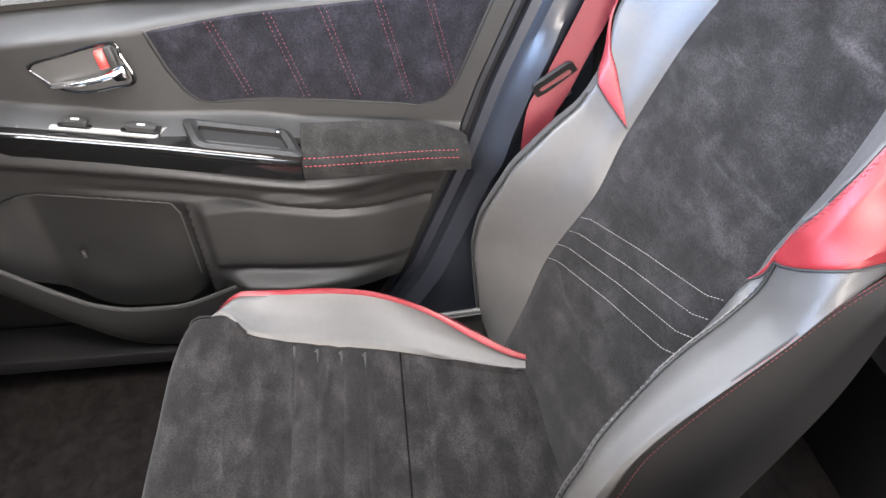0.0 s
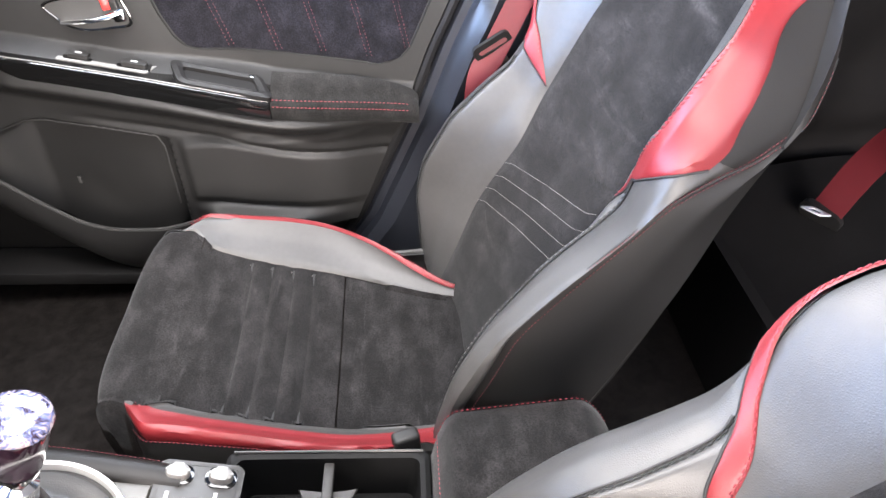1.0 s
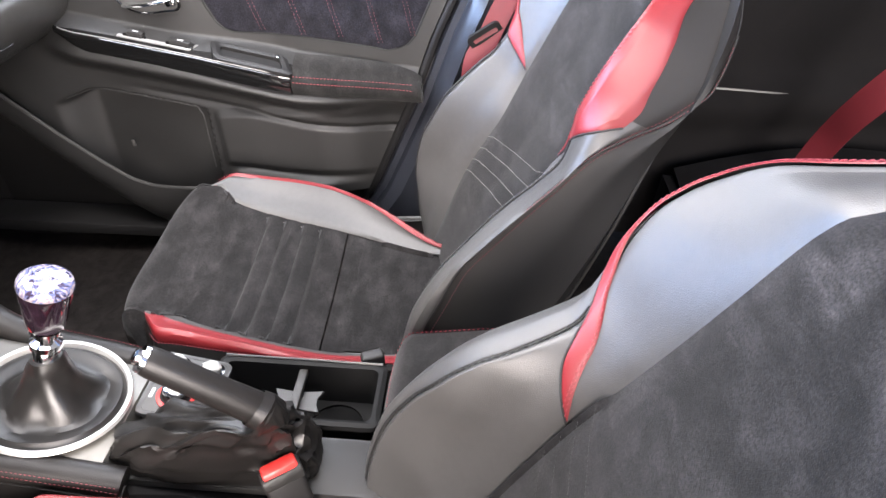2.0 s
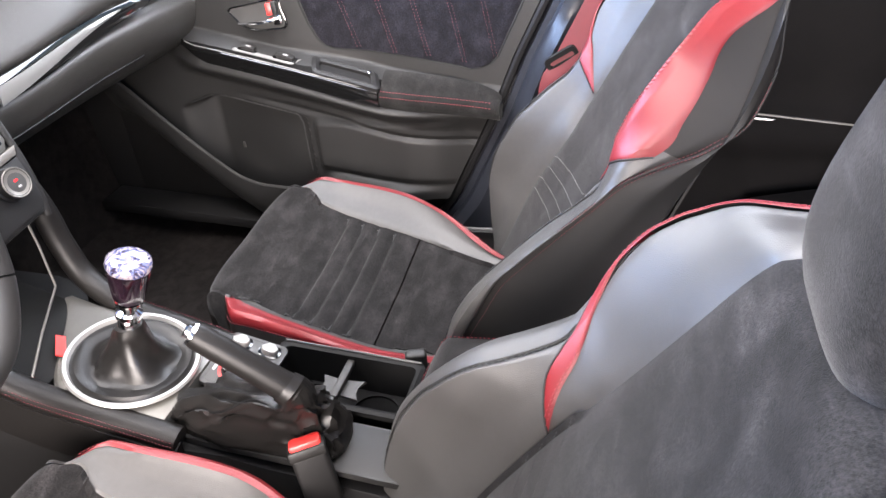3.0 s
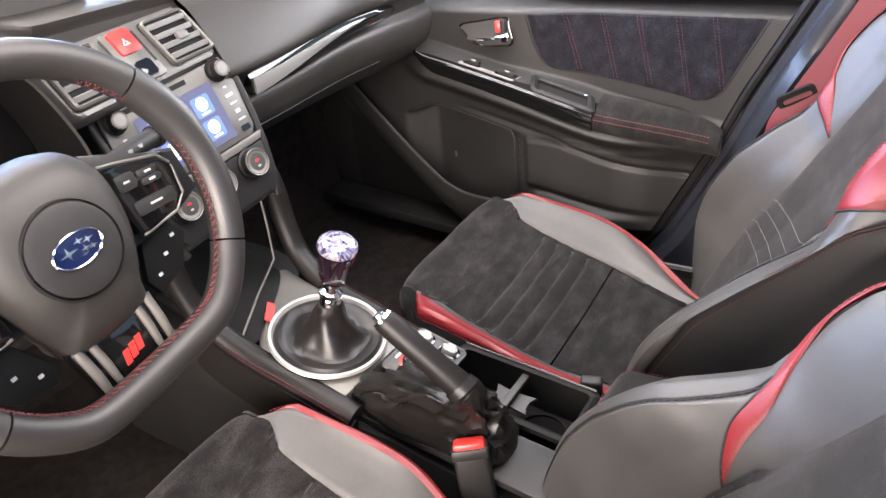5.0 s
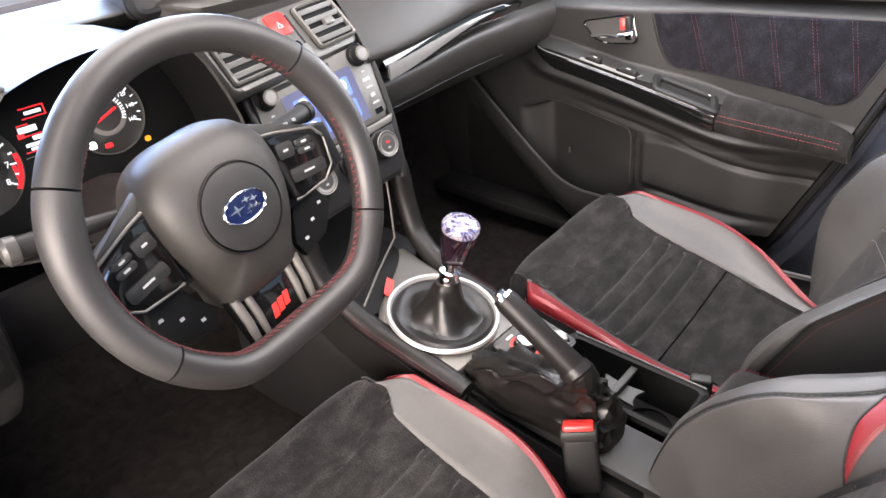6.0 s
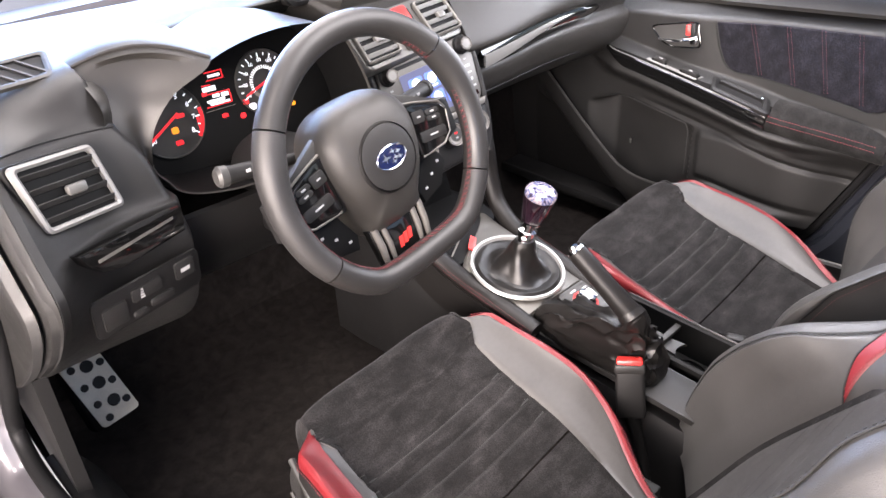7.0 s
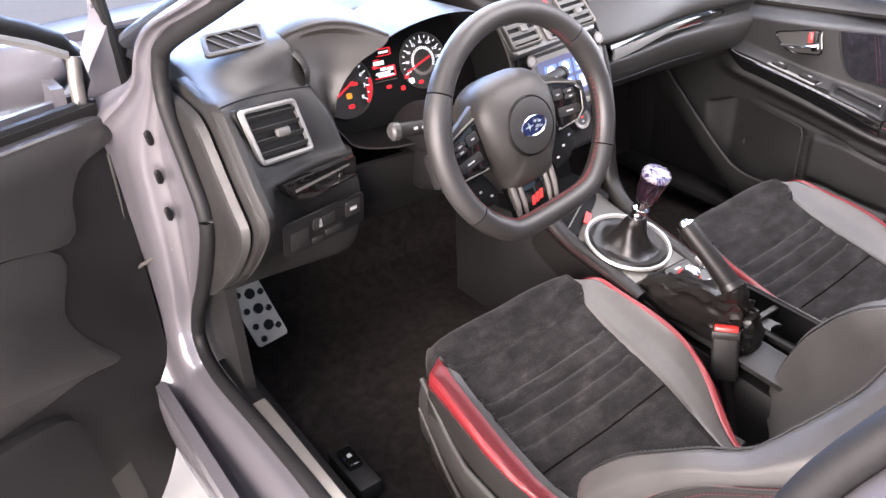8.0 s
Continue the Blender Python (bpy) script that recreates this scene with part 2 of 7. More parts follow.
def rounded(w, h, r, n=5, skew=0.0):
    """Outline of a rounded rectangle round the origin; skew leans it to the right with height."""
    out = []
    for cx, cy, a0 in ((w / 2 - r, h / 2 - r, 0), (-w / 2 + r, h / 2 - r, 90), (-w / 2 + r, -h / 2 + r, 180), (w / 2 - r, -h / 2 + r, 270)):
        for i in range(n + 1):
            a = radians(a0 + 90 * i / n)
            y = cy + r * math.sin(a)
            out.append((cx + r * math.cos(a) + skew * y, y))
    return out


def ring_plate(outer, inner, depth, m=Matrix(), bm=None):
    """A frame between two outlines with equal numbers of points."""
    bm = bm or bmesh.new()
    n = len(outer)
    A = [[bm.verts.new(m @ Vector((p[0], p[1], z))) for p in o] for o, z in ((outer, 0), (outer, depth * 0.75), (None, depth), (inner, depth * 0.75), (inner, 0))
         for o in [o or [(0.5 * (a[0] + b[0]), 0.5 * (a[1] + b[1])) for a, b in zip(outer, inner)]]]
    for a, b in zip(A, A[1:] + A[:1]):
        for i in range(n):
            bm.faces.new((a[i], a[(i + 1) % n], b[(i + 1) % n], b[i]))
    return bm


def tube(pts, r, n=8, closed=False, flatten=1.0, up=(0, 0, 1), bm=None, cap=True):
    """A swept tube; r is a number or one per point; flatten squeezes it along its own up."""
    P = [Vector(p) for p in pts]
    k = len(P)
    rings = []
    side = None
    for i, p in enumerate(P):
        a, b = (P[(i - 1) % k], P[(i + 1) % k]) if closed else (P[max(i - 1, 0)], P[min(i + 1, k - 1)])
        d = (b - a).normalized()
        s = d.cross(Vector(up))
        if s.length < 1e-4:
            s = side or d.orthogonal()
        s.normalize()
        side = s
        w = s.cross(d).normalized()
        rad = r[i] if isinstance(r, (list, tuple)) else r
        rings.append([p + rad * (math.cos(2 * math.pi * j / n) * s + flatten * math.sin(2 * math.pi * j / n) * w) for j in range(n)])
    if closed:
        rings.append(rings[0])
        bm = loft(rings, True, False, bm)
        bmesh.ops.remove_doubles(bm, verts=bm.verts[:], dist=1e-6)
        return bm
    return loft(rings, True, cap, bm)


def lathe(profile, n=32, m=Matrix(), bm=None):
    """Profile of (radius, height) spun round local z."""
    rings = [[m @ Vector((max(r, 1e-5) * math.cos(2 * math.pi * i / n), max(r, 1e-5) * math.sin(2 * math.pi * i / n), z)) for i in range(n)] for r, z in profile]
    return loft(rings, True, True, bm)


def stitches(lines, length=0.0045, gap=0.0035, r=0.0006, lift=(0, 0, 0)):
    """Short thread dashes along one or more lines, as one mesh."""
    verts, faces = [], []
    up = Vector(lift)
    for pts in lines:
        P = [Vector(p) for p in pts]
        run, draw, left, a, dash = 0.0, True, length, P[0], P[0]
        for b in P[1:]:
            seg = (b - a).length
            while seg > left:
                a = a + (b - a) * (left / seg)
                seg = (b - a).length
                if draw:
                    d = (a - dash).normalized()
                    s = d.orthogonal().normalized()
                    w = d.cross(s)
                    k = len(verts)
                    for q, rr in ((dash, 0.4), (dash + (a - dash) * 0.25, 1), (dash + (a - dash) * 0.75, 1), (a, 0.4)):
                        verts += [q + up + r * rr * (s * c + w * e) for c, e in ((1, 0), (0, 1), (-1, 0), (0, -1))]
                    for h in range(3):
                        faces += [(k + h * 4 + i, k + h * 4 + (i + 1) % 4, k + h * 4 + 4 + (i + 1) % 4, k + h * 4 + 4 + i) for i in range(4)]
                    faces += [(k, k + 1, k + 2, k + 3), (k + 12, k + 13, k + 14, k + 15)]
                draw = not draw
                left = length if draw else gap
                dash = a
            left -= seg
            a = b
    bm = bmesh.new()
    me = bpy.data.meshes.new("tmp")
    me.from_pydata(verts, [], faces)
    bm.from_mesh(me)
    bpy.data.meshes.remove(me)
    return bm


def basis(origin, right, up):
    """A local frame: x to the right, y up, z out of the face."""
    r = Vector(right).normalized()
    u = Vector(up)
    n = r.cross(u).normalized()
    u = n.cross(r).normalized()
    m = Matrix((r, u, n)).transposed().to_4x4()
    m.translation = origin
    return m


# ---- front seats ----
THREAD_DARK = pbr("dark_red_thread", (0.11, 0.016, 0.022), 0.7, 0, 0.15, 60)
PLEATS = (0.47, 0.512, 0.554, 0.596)
CUSHION_LINE = [(0.0, (-0.40, 0.385)), (0.2, (-0.30, 0.388)), (0.4, (-0.18, 0.403)), (0.6, (-0.032, 0.445)), (0.75, (0.062, 0.486)),
                (0.82, (0.099, 0.499)), (0.87, (0.120, 0.480)), (0.93, (0.124, 0.42)), (1.0, (0.102, 0.33))]


def line_at(table, t):
    return Vector((linear([(k, v[0]) for k, v in table], t), linear([(k, v[1]) for k, v in table], t)))


def curve_table(table, n=10):
    """The table rounded into a smooth curve with n steps between its entries."""
    P = smooth([(k, *v) for k, v in table], n)
    return [(p[0], (p[1], p[2])) for p in P]


def patch(fn, s0, s1, t0, t1, ns, nt, puff=0.004, core=None, bm=None):
    """A padded panel of the surface fn(s, t) between the lines s0(t) and s1(t), drawn in at its seams."""
    f0 = s0 if callable(s0) else (lambda t: s0)
    f1 = s1 if callable(s1) else (lambda t: s1)

    def at(a, b):
        t = t0 + (t1 - t0) * b
        s = f0(t) + (f1(t) - f0(t)) * a
        p = fn(s, t)
        e = 0.01
        n = (fn(s + e, t) - fn(s - e, t)).cross(fn(s, t + e) - fn(s, t - e))
        if n.length > 1e-9:
            n.normalize()
        if core is not None and n.dot(p - core(s, t)) < 0:
            n = -n
        k = (1 - (2 * a - 1) ** 6) * (1 - (2 * b - 1) ** 10)
        return p + n * (puff * (k - 1))

    return sheet(at, ns, nt, 0, bm)


# shape of each backrest side along its height v: crest (u, w), seam line (u, w), insert edge (u, w), red band edges
WING_DOOR = dict(
    CU=[(-0.05, 0.19), (0.03, 0.195), (0.09, 0.200), (0.22, 0.194), (0.31, 0.198), (0.39, 0.207), (0.44, 0.230), (0.48, 0.243), (0.53, 0.240), (0.58, 0.205), (0.62, 0.165), (0.66, 0.13), (0.72, 0.11)],
    CREST=[(-0.05, 0.03), (0.03, 0.075), (0.09, 0.106), (0.15, 0.118), (0.22, 0.116), (0.265, 0.104), (0.31, 0.088), (0.35, 0.072), (0.40, 0.068), (0.46, 0.080), (0.51, 0.076), (0.56, 0.052), (0.62, 0.012), (0.68, -0.06)],
    LU=[(-0.05, 0.21), (0.10, 0.238), (0.21, 0.232), (0.34, 0.230), (0.45, 0.252), (0.53, 0.255), (0.60, 0.19), (0.65, 0.15), (0.72, 0.13)],
    LW=[(-0.05, 0.0), (0.05, 0.04), (0.15, 0.058), (0.27, 0.040), (0.36, 0.005), (0.45, -0.030), (0.565, -0.08), (0.62, -0.085), (0.68, -0.072)],
    IN=[(-0.05, 0.110), (0.07, 0.118), (0.15, 0.132), (0.25, 0.128), (0.35, 0.154), (0.45, 0.158), (0.60, 0.13), (0.72, 0.09)],
    edge=0.018, low=((0.283, 0.351), (0.38, 0.366), (0.48, 0.386), (0.695, 0.42)), top=((0.283, 0.392), (0.38, 0.418), (0.468, 0.455)), seam=0.36)
WING_CONSOLE = dict(
    CU=[(-0.05, 0.215), (0.05, 0.222), (0.127, 0.212), (0.161, 0.194), (0.20, 0.179), (0.24, 0.168), (0.28, 0.160), (0.32, 0.154), (0.36, 0.147), (0.39, 0.145), (0.432, 0.156), (0.47, 0.168), (0.51, 0.175), (0.56, 0.173), (0.59, 0.158), (0.62, 0.132), (0.65, 0.11), (0.72, 0.09)],
    CREST=[(-0.05, 0.03), (0.04, 0.058), (0.10, 0.068), (0.13, 0.066), (0.161, 0.057), (0.20, 0.042), (0.24, 0.028), (0.28, 0.012), (0.32, -0.006), (0.36, -0.019), (0.40, -0.012), (0.44, 0.003), (0.50, 0.011), (0.55, 0.008), (0.59, 0.000), (0.62, -0.010), (0.65, -0.032), (0.68, -0.066)],
    LU=[(-0.05, 0.232), (0.02, 0.242), (0.10, 0.247), (0.173, 0.238), (0.235, 0.229), (0.35, 0.225), (0.41, 0.222), (0.45, 0.213), (0.50, 0.198), (0.565, 0.178), (0.65, 0.140), (0.72, 0.10)],
    LW=[(-0.05, 0.0), (0.03, 0.036), (0.096, 0.046), (0.173, 0.046), (0.235, 0.030), (0.296, 0.012), (0.353, -0.006), (0.406, -0.024), (0.449, -0.056), (0.491, -0.094), (0.54, -0.118), (0.60, -0.112), (0.65, -0.090), (0.68, -0.074)],
    IN=[(-0.05, 0.122), (0.07, 0.138), (0.15, 0.142), (0.25, 0.138), (0.36, 0.131), (0.45, 0.132), (0.60, 0.110), (0.72, 0.08)],
    edge=-0.015, low=((0.283, 0.352), (0.40, 0.368), (0.50, 0.392), (0.64, 0.455)), top=((0.283, 0.366), (0.42, 0.392), (0.482, 0.44)), seam=0.39)
WING_DRIVER = dict(
    CU=[(-0.05, 0.225), (0.05, 0.238), (0.12, 0.236), (0.171, 0.226), (0.23, 0.207), (0.28, 0.202), (0.32, 0.208), (0.363, 0.217), (0.40, 0.238), (0.44, 0.252), (0.48, 0.258), (0.514, 0.254), (0.545, 0.241), (0.575, 0.214), (0.61, 0.172), (0.65, 0.13), (0.72, 0.10)],
    CREST=[(-0.05, 0.05), (0.05, 0.088), (0.12, 0.099), (0.171, 0.098), (0.23, 0.091), (0.274, 0.075), (0.304, 0.052), (0.334, 0.030), (0.363, 0.014), (0.40, 0.010), (0.44, 0.012), (0.48, 0.008), (0.514, -0.002), (0.545, -0.013), (0.58, -0.020), (0.62, -0.040), (0.68, -0.072)],
    LU=[(-0.05, 0.240), (0.05, 0.258), (0.15, 0.264), (0.30, 0.264), (0.38, 0.262), (0.46, 0.268), (0.52, 0.258), (0.60, 0.19), (0.66, 0.14), (0.72, 0.11)],
    LW=[(-0.05, 0.0), (0.03, 0.055), (0.12, 0.078), (0.175, 0.066), (0.232, 0.046), (0.276, 0.024), (0.319, 0.002), (0.37, -0.022), (0.45, -0.060), (0.55, -0.085), (0.62, -0.085), (0.68, -0.078)],
    IN=[(-0.05, 0.140), (0.10, 0.158), (0.27, 0.164), (0.36, 0.152), (0.43, 0.141), (0.50, 0.132), (0.56, 0.125), (0.66, 0.09), (0.72, 0.08)],
    edge=-0.026, low=((0.283, 0.280), (0.38, 0.326), (0.47, 0.380), (0.62, 0.475)), top=((0.283, 0.325), (0.36, 0.372), (0.475, 0.452)), seam=0.375)
WING_DOORWAY = dict(
    CU=[(-0.05, 0.22), (0.10, 0.250), (0.21, 0.246), (0.30, 0.228), (0.42, 0.19), (0.51, 0.176), (0.59, 0.165), (0.65, 0.150), (0.72, 0.12)],
    CREST=[(-0.05, 0.05), (0.02, 0.088), (0.10, 0.112), (0.16, 0.107), (0.28, 0.066), (0.345, 0.034), (0.45, 0.030), (0.52, 0.040), (0.57, 0.034), (0.61, 0.010), (0.66, -0.035), (0.68, -0.066)],
    LU=[(-0.05, 0.24), (0.10, 0.277), (0.21, 0.270), (0.335, 0.248), (0.45, 0.218), (0.565, 0.198), (0.65, 0.168), (0.72, 0.13)],
    LW=[(-0.05, 0.0), (0.02, 0.035), (0.10, 0.052), (0.21, 0.046), (0.27, 0.034), (0.335, 0.002), (0.45, -0.058), (0.565, -0.104), (0.65, -0.080), (0.68, -0.072)],
    IN=[(-0.05, 0.157), (0.07, 0.175), (0.24, 0.195), (0.36, 0.192), (0.45, 0.160), (0.60, 0.118), (0.72, 0.09)],
    edge=-0.010, low=None, top=None, seam=0.58)


def seat(cx, bx, out, recline, plus, minus, name_label, drop=0.0):
    """A sports seat: cushion centred on cx, backrest on bx. out: +1 where its outer side lies towards +x; plus and minus shape the backrest's sides."""
    root = thing("front_seat", name_label, "car seat", "front seats")
    cl = curve_table(CUSHION_LINE)
    BH = [(0.0, 0.006), (0.1, 0.020), (0.2, 0.038), (0.35, 0.056), (0.5, 0.058), (0.62, 0.046), (0.72, 0.024), (0.79, 0.002), (1.0, 0.0)]
    heart = lambda s, t: Vector((cx, -0.12, 0.36))
    ins = lambda t: 0.40 + 0.17 * step(0.68, 0.80, t)

    def cushion(s, t):
        side = 1 if s >= 0 else -1
        a = abs(s)
        y, z = line_at(cl, t)
        h = interp(BH, t) * (0.72 if side > 0 else 1.05)
        tuck = step(0.48, 0.06, t) if side > 0 else 0.25 * step(0.40, 0.06, t)
        cr = 0.220 - 0.014 * step(0.45, 0.72, t) - 0.042 * step(0.70, 0.80, t) - 0.105 * tuck
        iu = 0.150 - 0.050 * tuck
        dip = sum(0.0065 * math.exp(-((t - tp) / 0.0075) ** 2) for tp in PLEATS) if a < 0.42 else 0.0
        sec = [(0.0, 0.0, -0.006 - dip), (0.30, iu * 0.78, -0.002 - dip), (0.40, iu, -dip * 0.4), (0.50, iu + (cr - iu) * 0.55, h * 0.46), (0.56, iu + (cr - iu) * 0.86, h * 0.86), (0.60, cr, h), (0.64, cr + 0.006, h * 0.97 - 0.003),
               (0.80, cr + 0.013, h - 0.045), (0.90, cr + 0.015, h * 0.6 - 0.07), (1.0, cr + 0.015, -0.15)]
        for (p, u0, w0), (q, u1, w1) in zip(sec, sec[1:]):
            if a <= q:
                f = (a - p) / (q - p)
                u, w = u0 + (u1 - u0) * f, w0 + (w1 - w0) * f
                break
        else:
            u, w = sec[-1][1], sec[-1][2]
        # the height goes off the cushion's own line, which turns down at the front
        back = step(0.80, 0.95, t)
        y -= 0.014 * min(1.0, u / 0.16) ** 4 * step(0.62, 0.84, t)
        return Vector((cx + side * u * (1 - 0.02 * step(0.7, 0.86, t)), y + w * 0.5 * back, z + 0.012 + 0.09 * side * u * (1 - back) + w * (1 - 0.75 * back) - drop))

    part("cushion_insert", patch(cushion, lambda t: -ins(t), ins, 0.402, 1.0, 28, 150, 0.0035, heart), SUEDE, root, "charcoal suede cushion insert")
    part("cushion_insert", patch(cushion, -0.40, 0.40, 0.0, 0.398, 28, 20, 0.005, heart), SUEDE, root, "charcoal suede rear cushion insert")
    # underlayer coloured black so the folds between panels look shaded
    part("cushion_base", patch(lambda s, t: cushion(s, t) - Vector((0, 0, 0.012)), -0.98, 0.98, 0.0, 0.97, 40, 40, 0.0), CARPET, root)
    # red runs from the crest down the flank, thinning towards the back
    red_at_d = lambda d, t: (0.572 if d > 0 else 0.47) + 0.015 * step(0.70, 0.80, t) - 0.05 * step(0.40, 0.05, t)
    for d in (-1, 1):
        red_in = lambda t: red_at_d(d, t)
        red_out = lambda t: red_in(t) + (0.06 if d > 0 else 0.12) + 0.13 * step(0.0, 0.75, t)
        part("cushion_bolster", patch(lambda s, t: cushion(d * s, t), ins, red_in, 0.0, 0.78, 12, 44, 0.0025, heart), LEATHER, root, "black leather bolster")
        part("red_panel", patch(lambda s, t: cushion(d * s, t), red_in, red_out, 0.0, 0.78, 10, 44, 0.003, heart), LEATHER_RED, root, "red leather bolster panel")
        part("cushion_side", patch(lambda s, t: cushion(d * s, t), red_out, 1.0, 0.0, 0.78, 8, 40, 0.002, heart), VINYL, root, "black vinyl seat side")
        part("cushion_side", patch(lambda s, t: cushion(d * s, t), ins, 1.0, 0.78, 0.97, 8, 16, 0.002, heart), SUEDE, root, "suede cushion corner")
        part("stitching", stitches([[cushion(d * (red_in(t) + 0.014), t) + Vector((0, 0, 0.0014)) for t in np.linspace(0.02, 0.76, 60)]], 0.003, 0.0025, 0.0006), THREAD_RED, root, "red stitching")
        part("stitching", stitches([[cushion(d * (red_out(t) - 0.015), t) + Vector((0.0014 * d, 0, 0.0005)) for t in np.linspace(0.02, 0.76, 60)]], 0.003, 0.0025, 0.0006), THREAD_RED, root, "red stitching")
    # pleats across the insert
    pleats, k = [], 0
    for t in PLEATS:
        pleats.append([cushion(s, t) + Vector((0, 0, -0.0022)) for s in np.linspace(-0.385, 0.385, 40)])
    for pl in pleats:
        # black tube along each pleat paints the groove's shade
        part("pleat_shade", tube([q - Vector((0, 0, 0.0006)) for q in pl], 0.0021, 6), THREAD_BLACK, root, "black line for the shade in the sewn pleat")
        part("pleat_stitching", stitches([[q + Vector((0, 0.0030, 0.0012)) for q in pl]], 0.003, 0.0022, 0.0004), THREAD_GREY if out > 0 else THREAD_BLACK, root, "fine stitching along the pleat")

    # backrest: u to the side, w forward off the reclined plane, v up along it
    o = Vector((bx, -0.355, 0.395 - drop))
    vv = Vector((0, -math.sin(radians(recline)), math.cos(radians(recline))))
    ww = Vector((0, math.cos(radians(recline)), math.sin(radians(recline))))
    BU = [(-0.05, 0.21), (0.10, 0.240), (0.30, 0.232), (0.45, 0.206), (0.58, 0.185), (0.65, 0.155), (0.72, 0.11)]
    BW = [(-0.05, -0.118), (0.135, -0.120), (0.44, -0.106), (0.52, -0.102), (0.58, -0.095), (0.62, -0.087), (0.65, -0.080), (0.68, -0.072)]
    LINE = 0.70

    def back(s, v):
        side = 1 if s >= 0 else -1
        a = abs(s)
        g = plus if side > 0 else minus
        h, cu, iu = interp(g["CREST"], v), interp(g["CU"], v), interp(g["IN"], v)
        lu, lw, bu, bw = interp(g["LU"], v), interp(g["LW"], v), interp(BU, v), interp(BW, v)
        mid = 0.5 * (plus["edge"] + minus["edge"])
        dish = 0.010 * math.exp(-((v - 0.14) / 0.12) ** 2) - 0.05 * step(0.60, 0.68, v)
        lum, brim = mid - 0.006 + dish, g["edge"] + dish
        brim = min(brim, h)
        bow = 0.010 * step(0.62, 0.45, v)
        g = h - lw
        sec = [(0.0, 0.0, lum), (0.20, iu * 0.82, lum + (brim - lum) * 0.82), (0.28, iu, brim), (0.35, iu + (cu - iu) * 0.45, brim + (h - brim) * 0.40 + 0.001), (0.43, cu - (cu - iu) * 0.15, h - 0.003 * (cu - iu > 0.03)), (0.48, cu, h),
               (0.53, cu + (lu - cu) * 0.42 + bow * 0.3, h - g * 0.14 + bow * 0.7), (0.60, cu + (lu - cu) * 0.82 + bow, h - g * 0.48 + bow * 0.6), (0.66, lu + bow * 0.5, lw + g * 0.15 + bow * 0.2), (0.70, lu, lw), (0.80, lu + (bu - lu) * 0.3 + 0.008, lw + (bw - lw) * 0.45), (0.88, bu + 0.004, lw + (bw - lw) * 0.86), (0.93, bu - 0.02, bw), (1.0, 0.0, bw - 0.01)]
        u, w = sec[-1][1], sec[-1][2]
        for (p, u0, w0), (q, u1, w1) in zip(sec, sec[1:]):
            if a <= q:
                f = (a - p) / (q - p)
                u, w = u0 + (u1 - u0) * f, w0 + (w1 - w0) * f
                break
        return o + Vector((side * u, 0, 0)) + vv * v + ww * w

    heart = lambda s, v: o + vv * v - ww * 0.10
    part("back_insert", patch(back, -0.28, 0.28, -0.04, 0.68, 30, 60, 0.004, heart), SUEDE, root, "charcoal suede backrest insert")
    for d in (-1, 1):
        fb = lambda s, v: back(d * s, v)
        wing = plus if d > 0 else minus
        heart = lambda s, v: o + Vector((d * 0.85 * interp(wing["CU"], v), 0, 0)) + vv * v - ww * 0.075
        low_v, tip_v = wing["low"][-1][1] if wing["low"] else 0.60, wing["seam"]
        part("back_bolster", patch(fb, 0.28, 0.48, -0.04, 0.68, 18, 70, 0.004, heart), LEATHER, root, "black leather bolster")
        part("bolster_flank", patch(fb, 0.48, LINE, -0.04, low_v + 0.012, 14, 50, 0.003, heart), LEATHER, root, "black leather bolster flank")
        part("shoulder_side", patch(fb, 0.48, LINE, low_v + 0.012, 0.68, 14, 30, 0.0, heart), VINYL, root, "dark vinyl shoulder side")
        part("back_side", patch(fb, LINE, 0.93, -0.04, 0.68, 14, 50, 0.003, heart), VINYL, root, "dark vinyl side panel")
        part("seam_fold", tube([fb(0.483, v) - ww * 0.0005 for v in np.linspace(-0.03, tip_v, 60)], 0.0013, 6), THREAD_BLACK, root)
        part("stitching", stitches([[fb(0.468, v) + ww * 0.0006 for v in np.linspace(-0.03, tip_v - 0.005, 60)]], 0.0045, 0.003, 0.0008), THREAD_BLACK, root, "black top stitching")
        part("seam_fold", tube([fb(LINE, v) for v in np.linspace(-0.03, 0.60, 80)], 0.0016, 6), THREAD_BLACK, root)
        for off in (-0.014, 0.014):
            part("stitching", stitches([[fb(LINE + off, v) + Vector((0.0010 * d, 0, 0.0006)) for v in np.linspace(-0.02, 0.59, 80)]], 0.0032, 0.0018, 0.0005), THREAD_DARK, root, "dark red stitching")
        # the red panel: a narrow tip beside the insert, widening over the crest and up the shoulder
        if not wing["low"]:
            continue
        lo, tp = wing["low"], wing["top"]
        left_c = smooth([(*tp[0], 0), (*tp[1], 0), (*tp[2], 0), (0.484, 0.52, 0), (0.482, 0.60, 0), (0.482, 0.678, 0)], 13)[:65]
        right_c = smooth([(*lo[3], 0), (0.632, lo[3][1] + 0.022, 0), (0.608, max(0.512, lo[3][1] + 0.05), 0), (0.592, 0.56, 0), (0.578, 0.61, 0), (0.64, 0.672, 0)], 13)[:65]
        low_c = [(k / 3, q) for k, q in enumerate(lo)]

        def red_at(a, b, lift=0.0):
            k = min(int(b * 64), 63)
            f = b * 64 - k
            lp, rp = left_c[k].lerp(left_c[k + 1], f), right_c[k].lerp(right_c[k + 1], f)
            q = lp.lerp(rp, a)
            q0 = left_c[0].lerp(right_c[0], a)
            base = line_at(low_c, a)
            w = (1 - b) ** 2.5
            s, v = q.x + (base[0] - q0.x) * w, q.y + (base[1] - q0.y) * w
            p, e = fb(s, v), 0.008
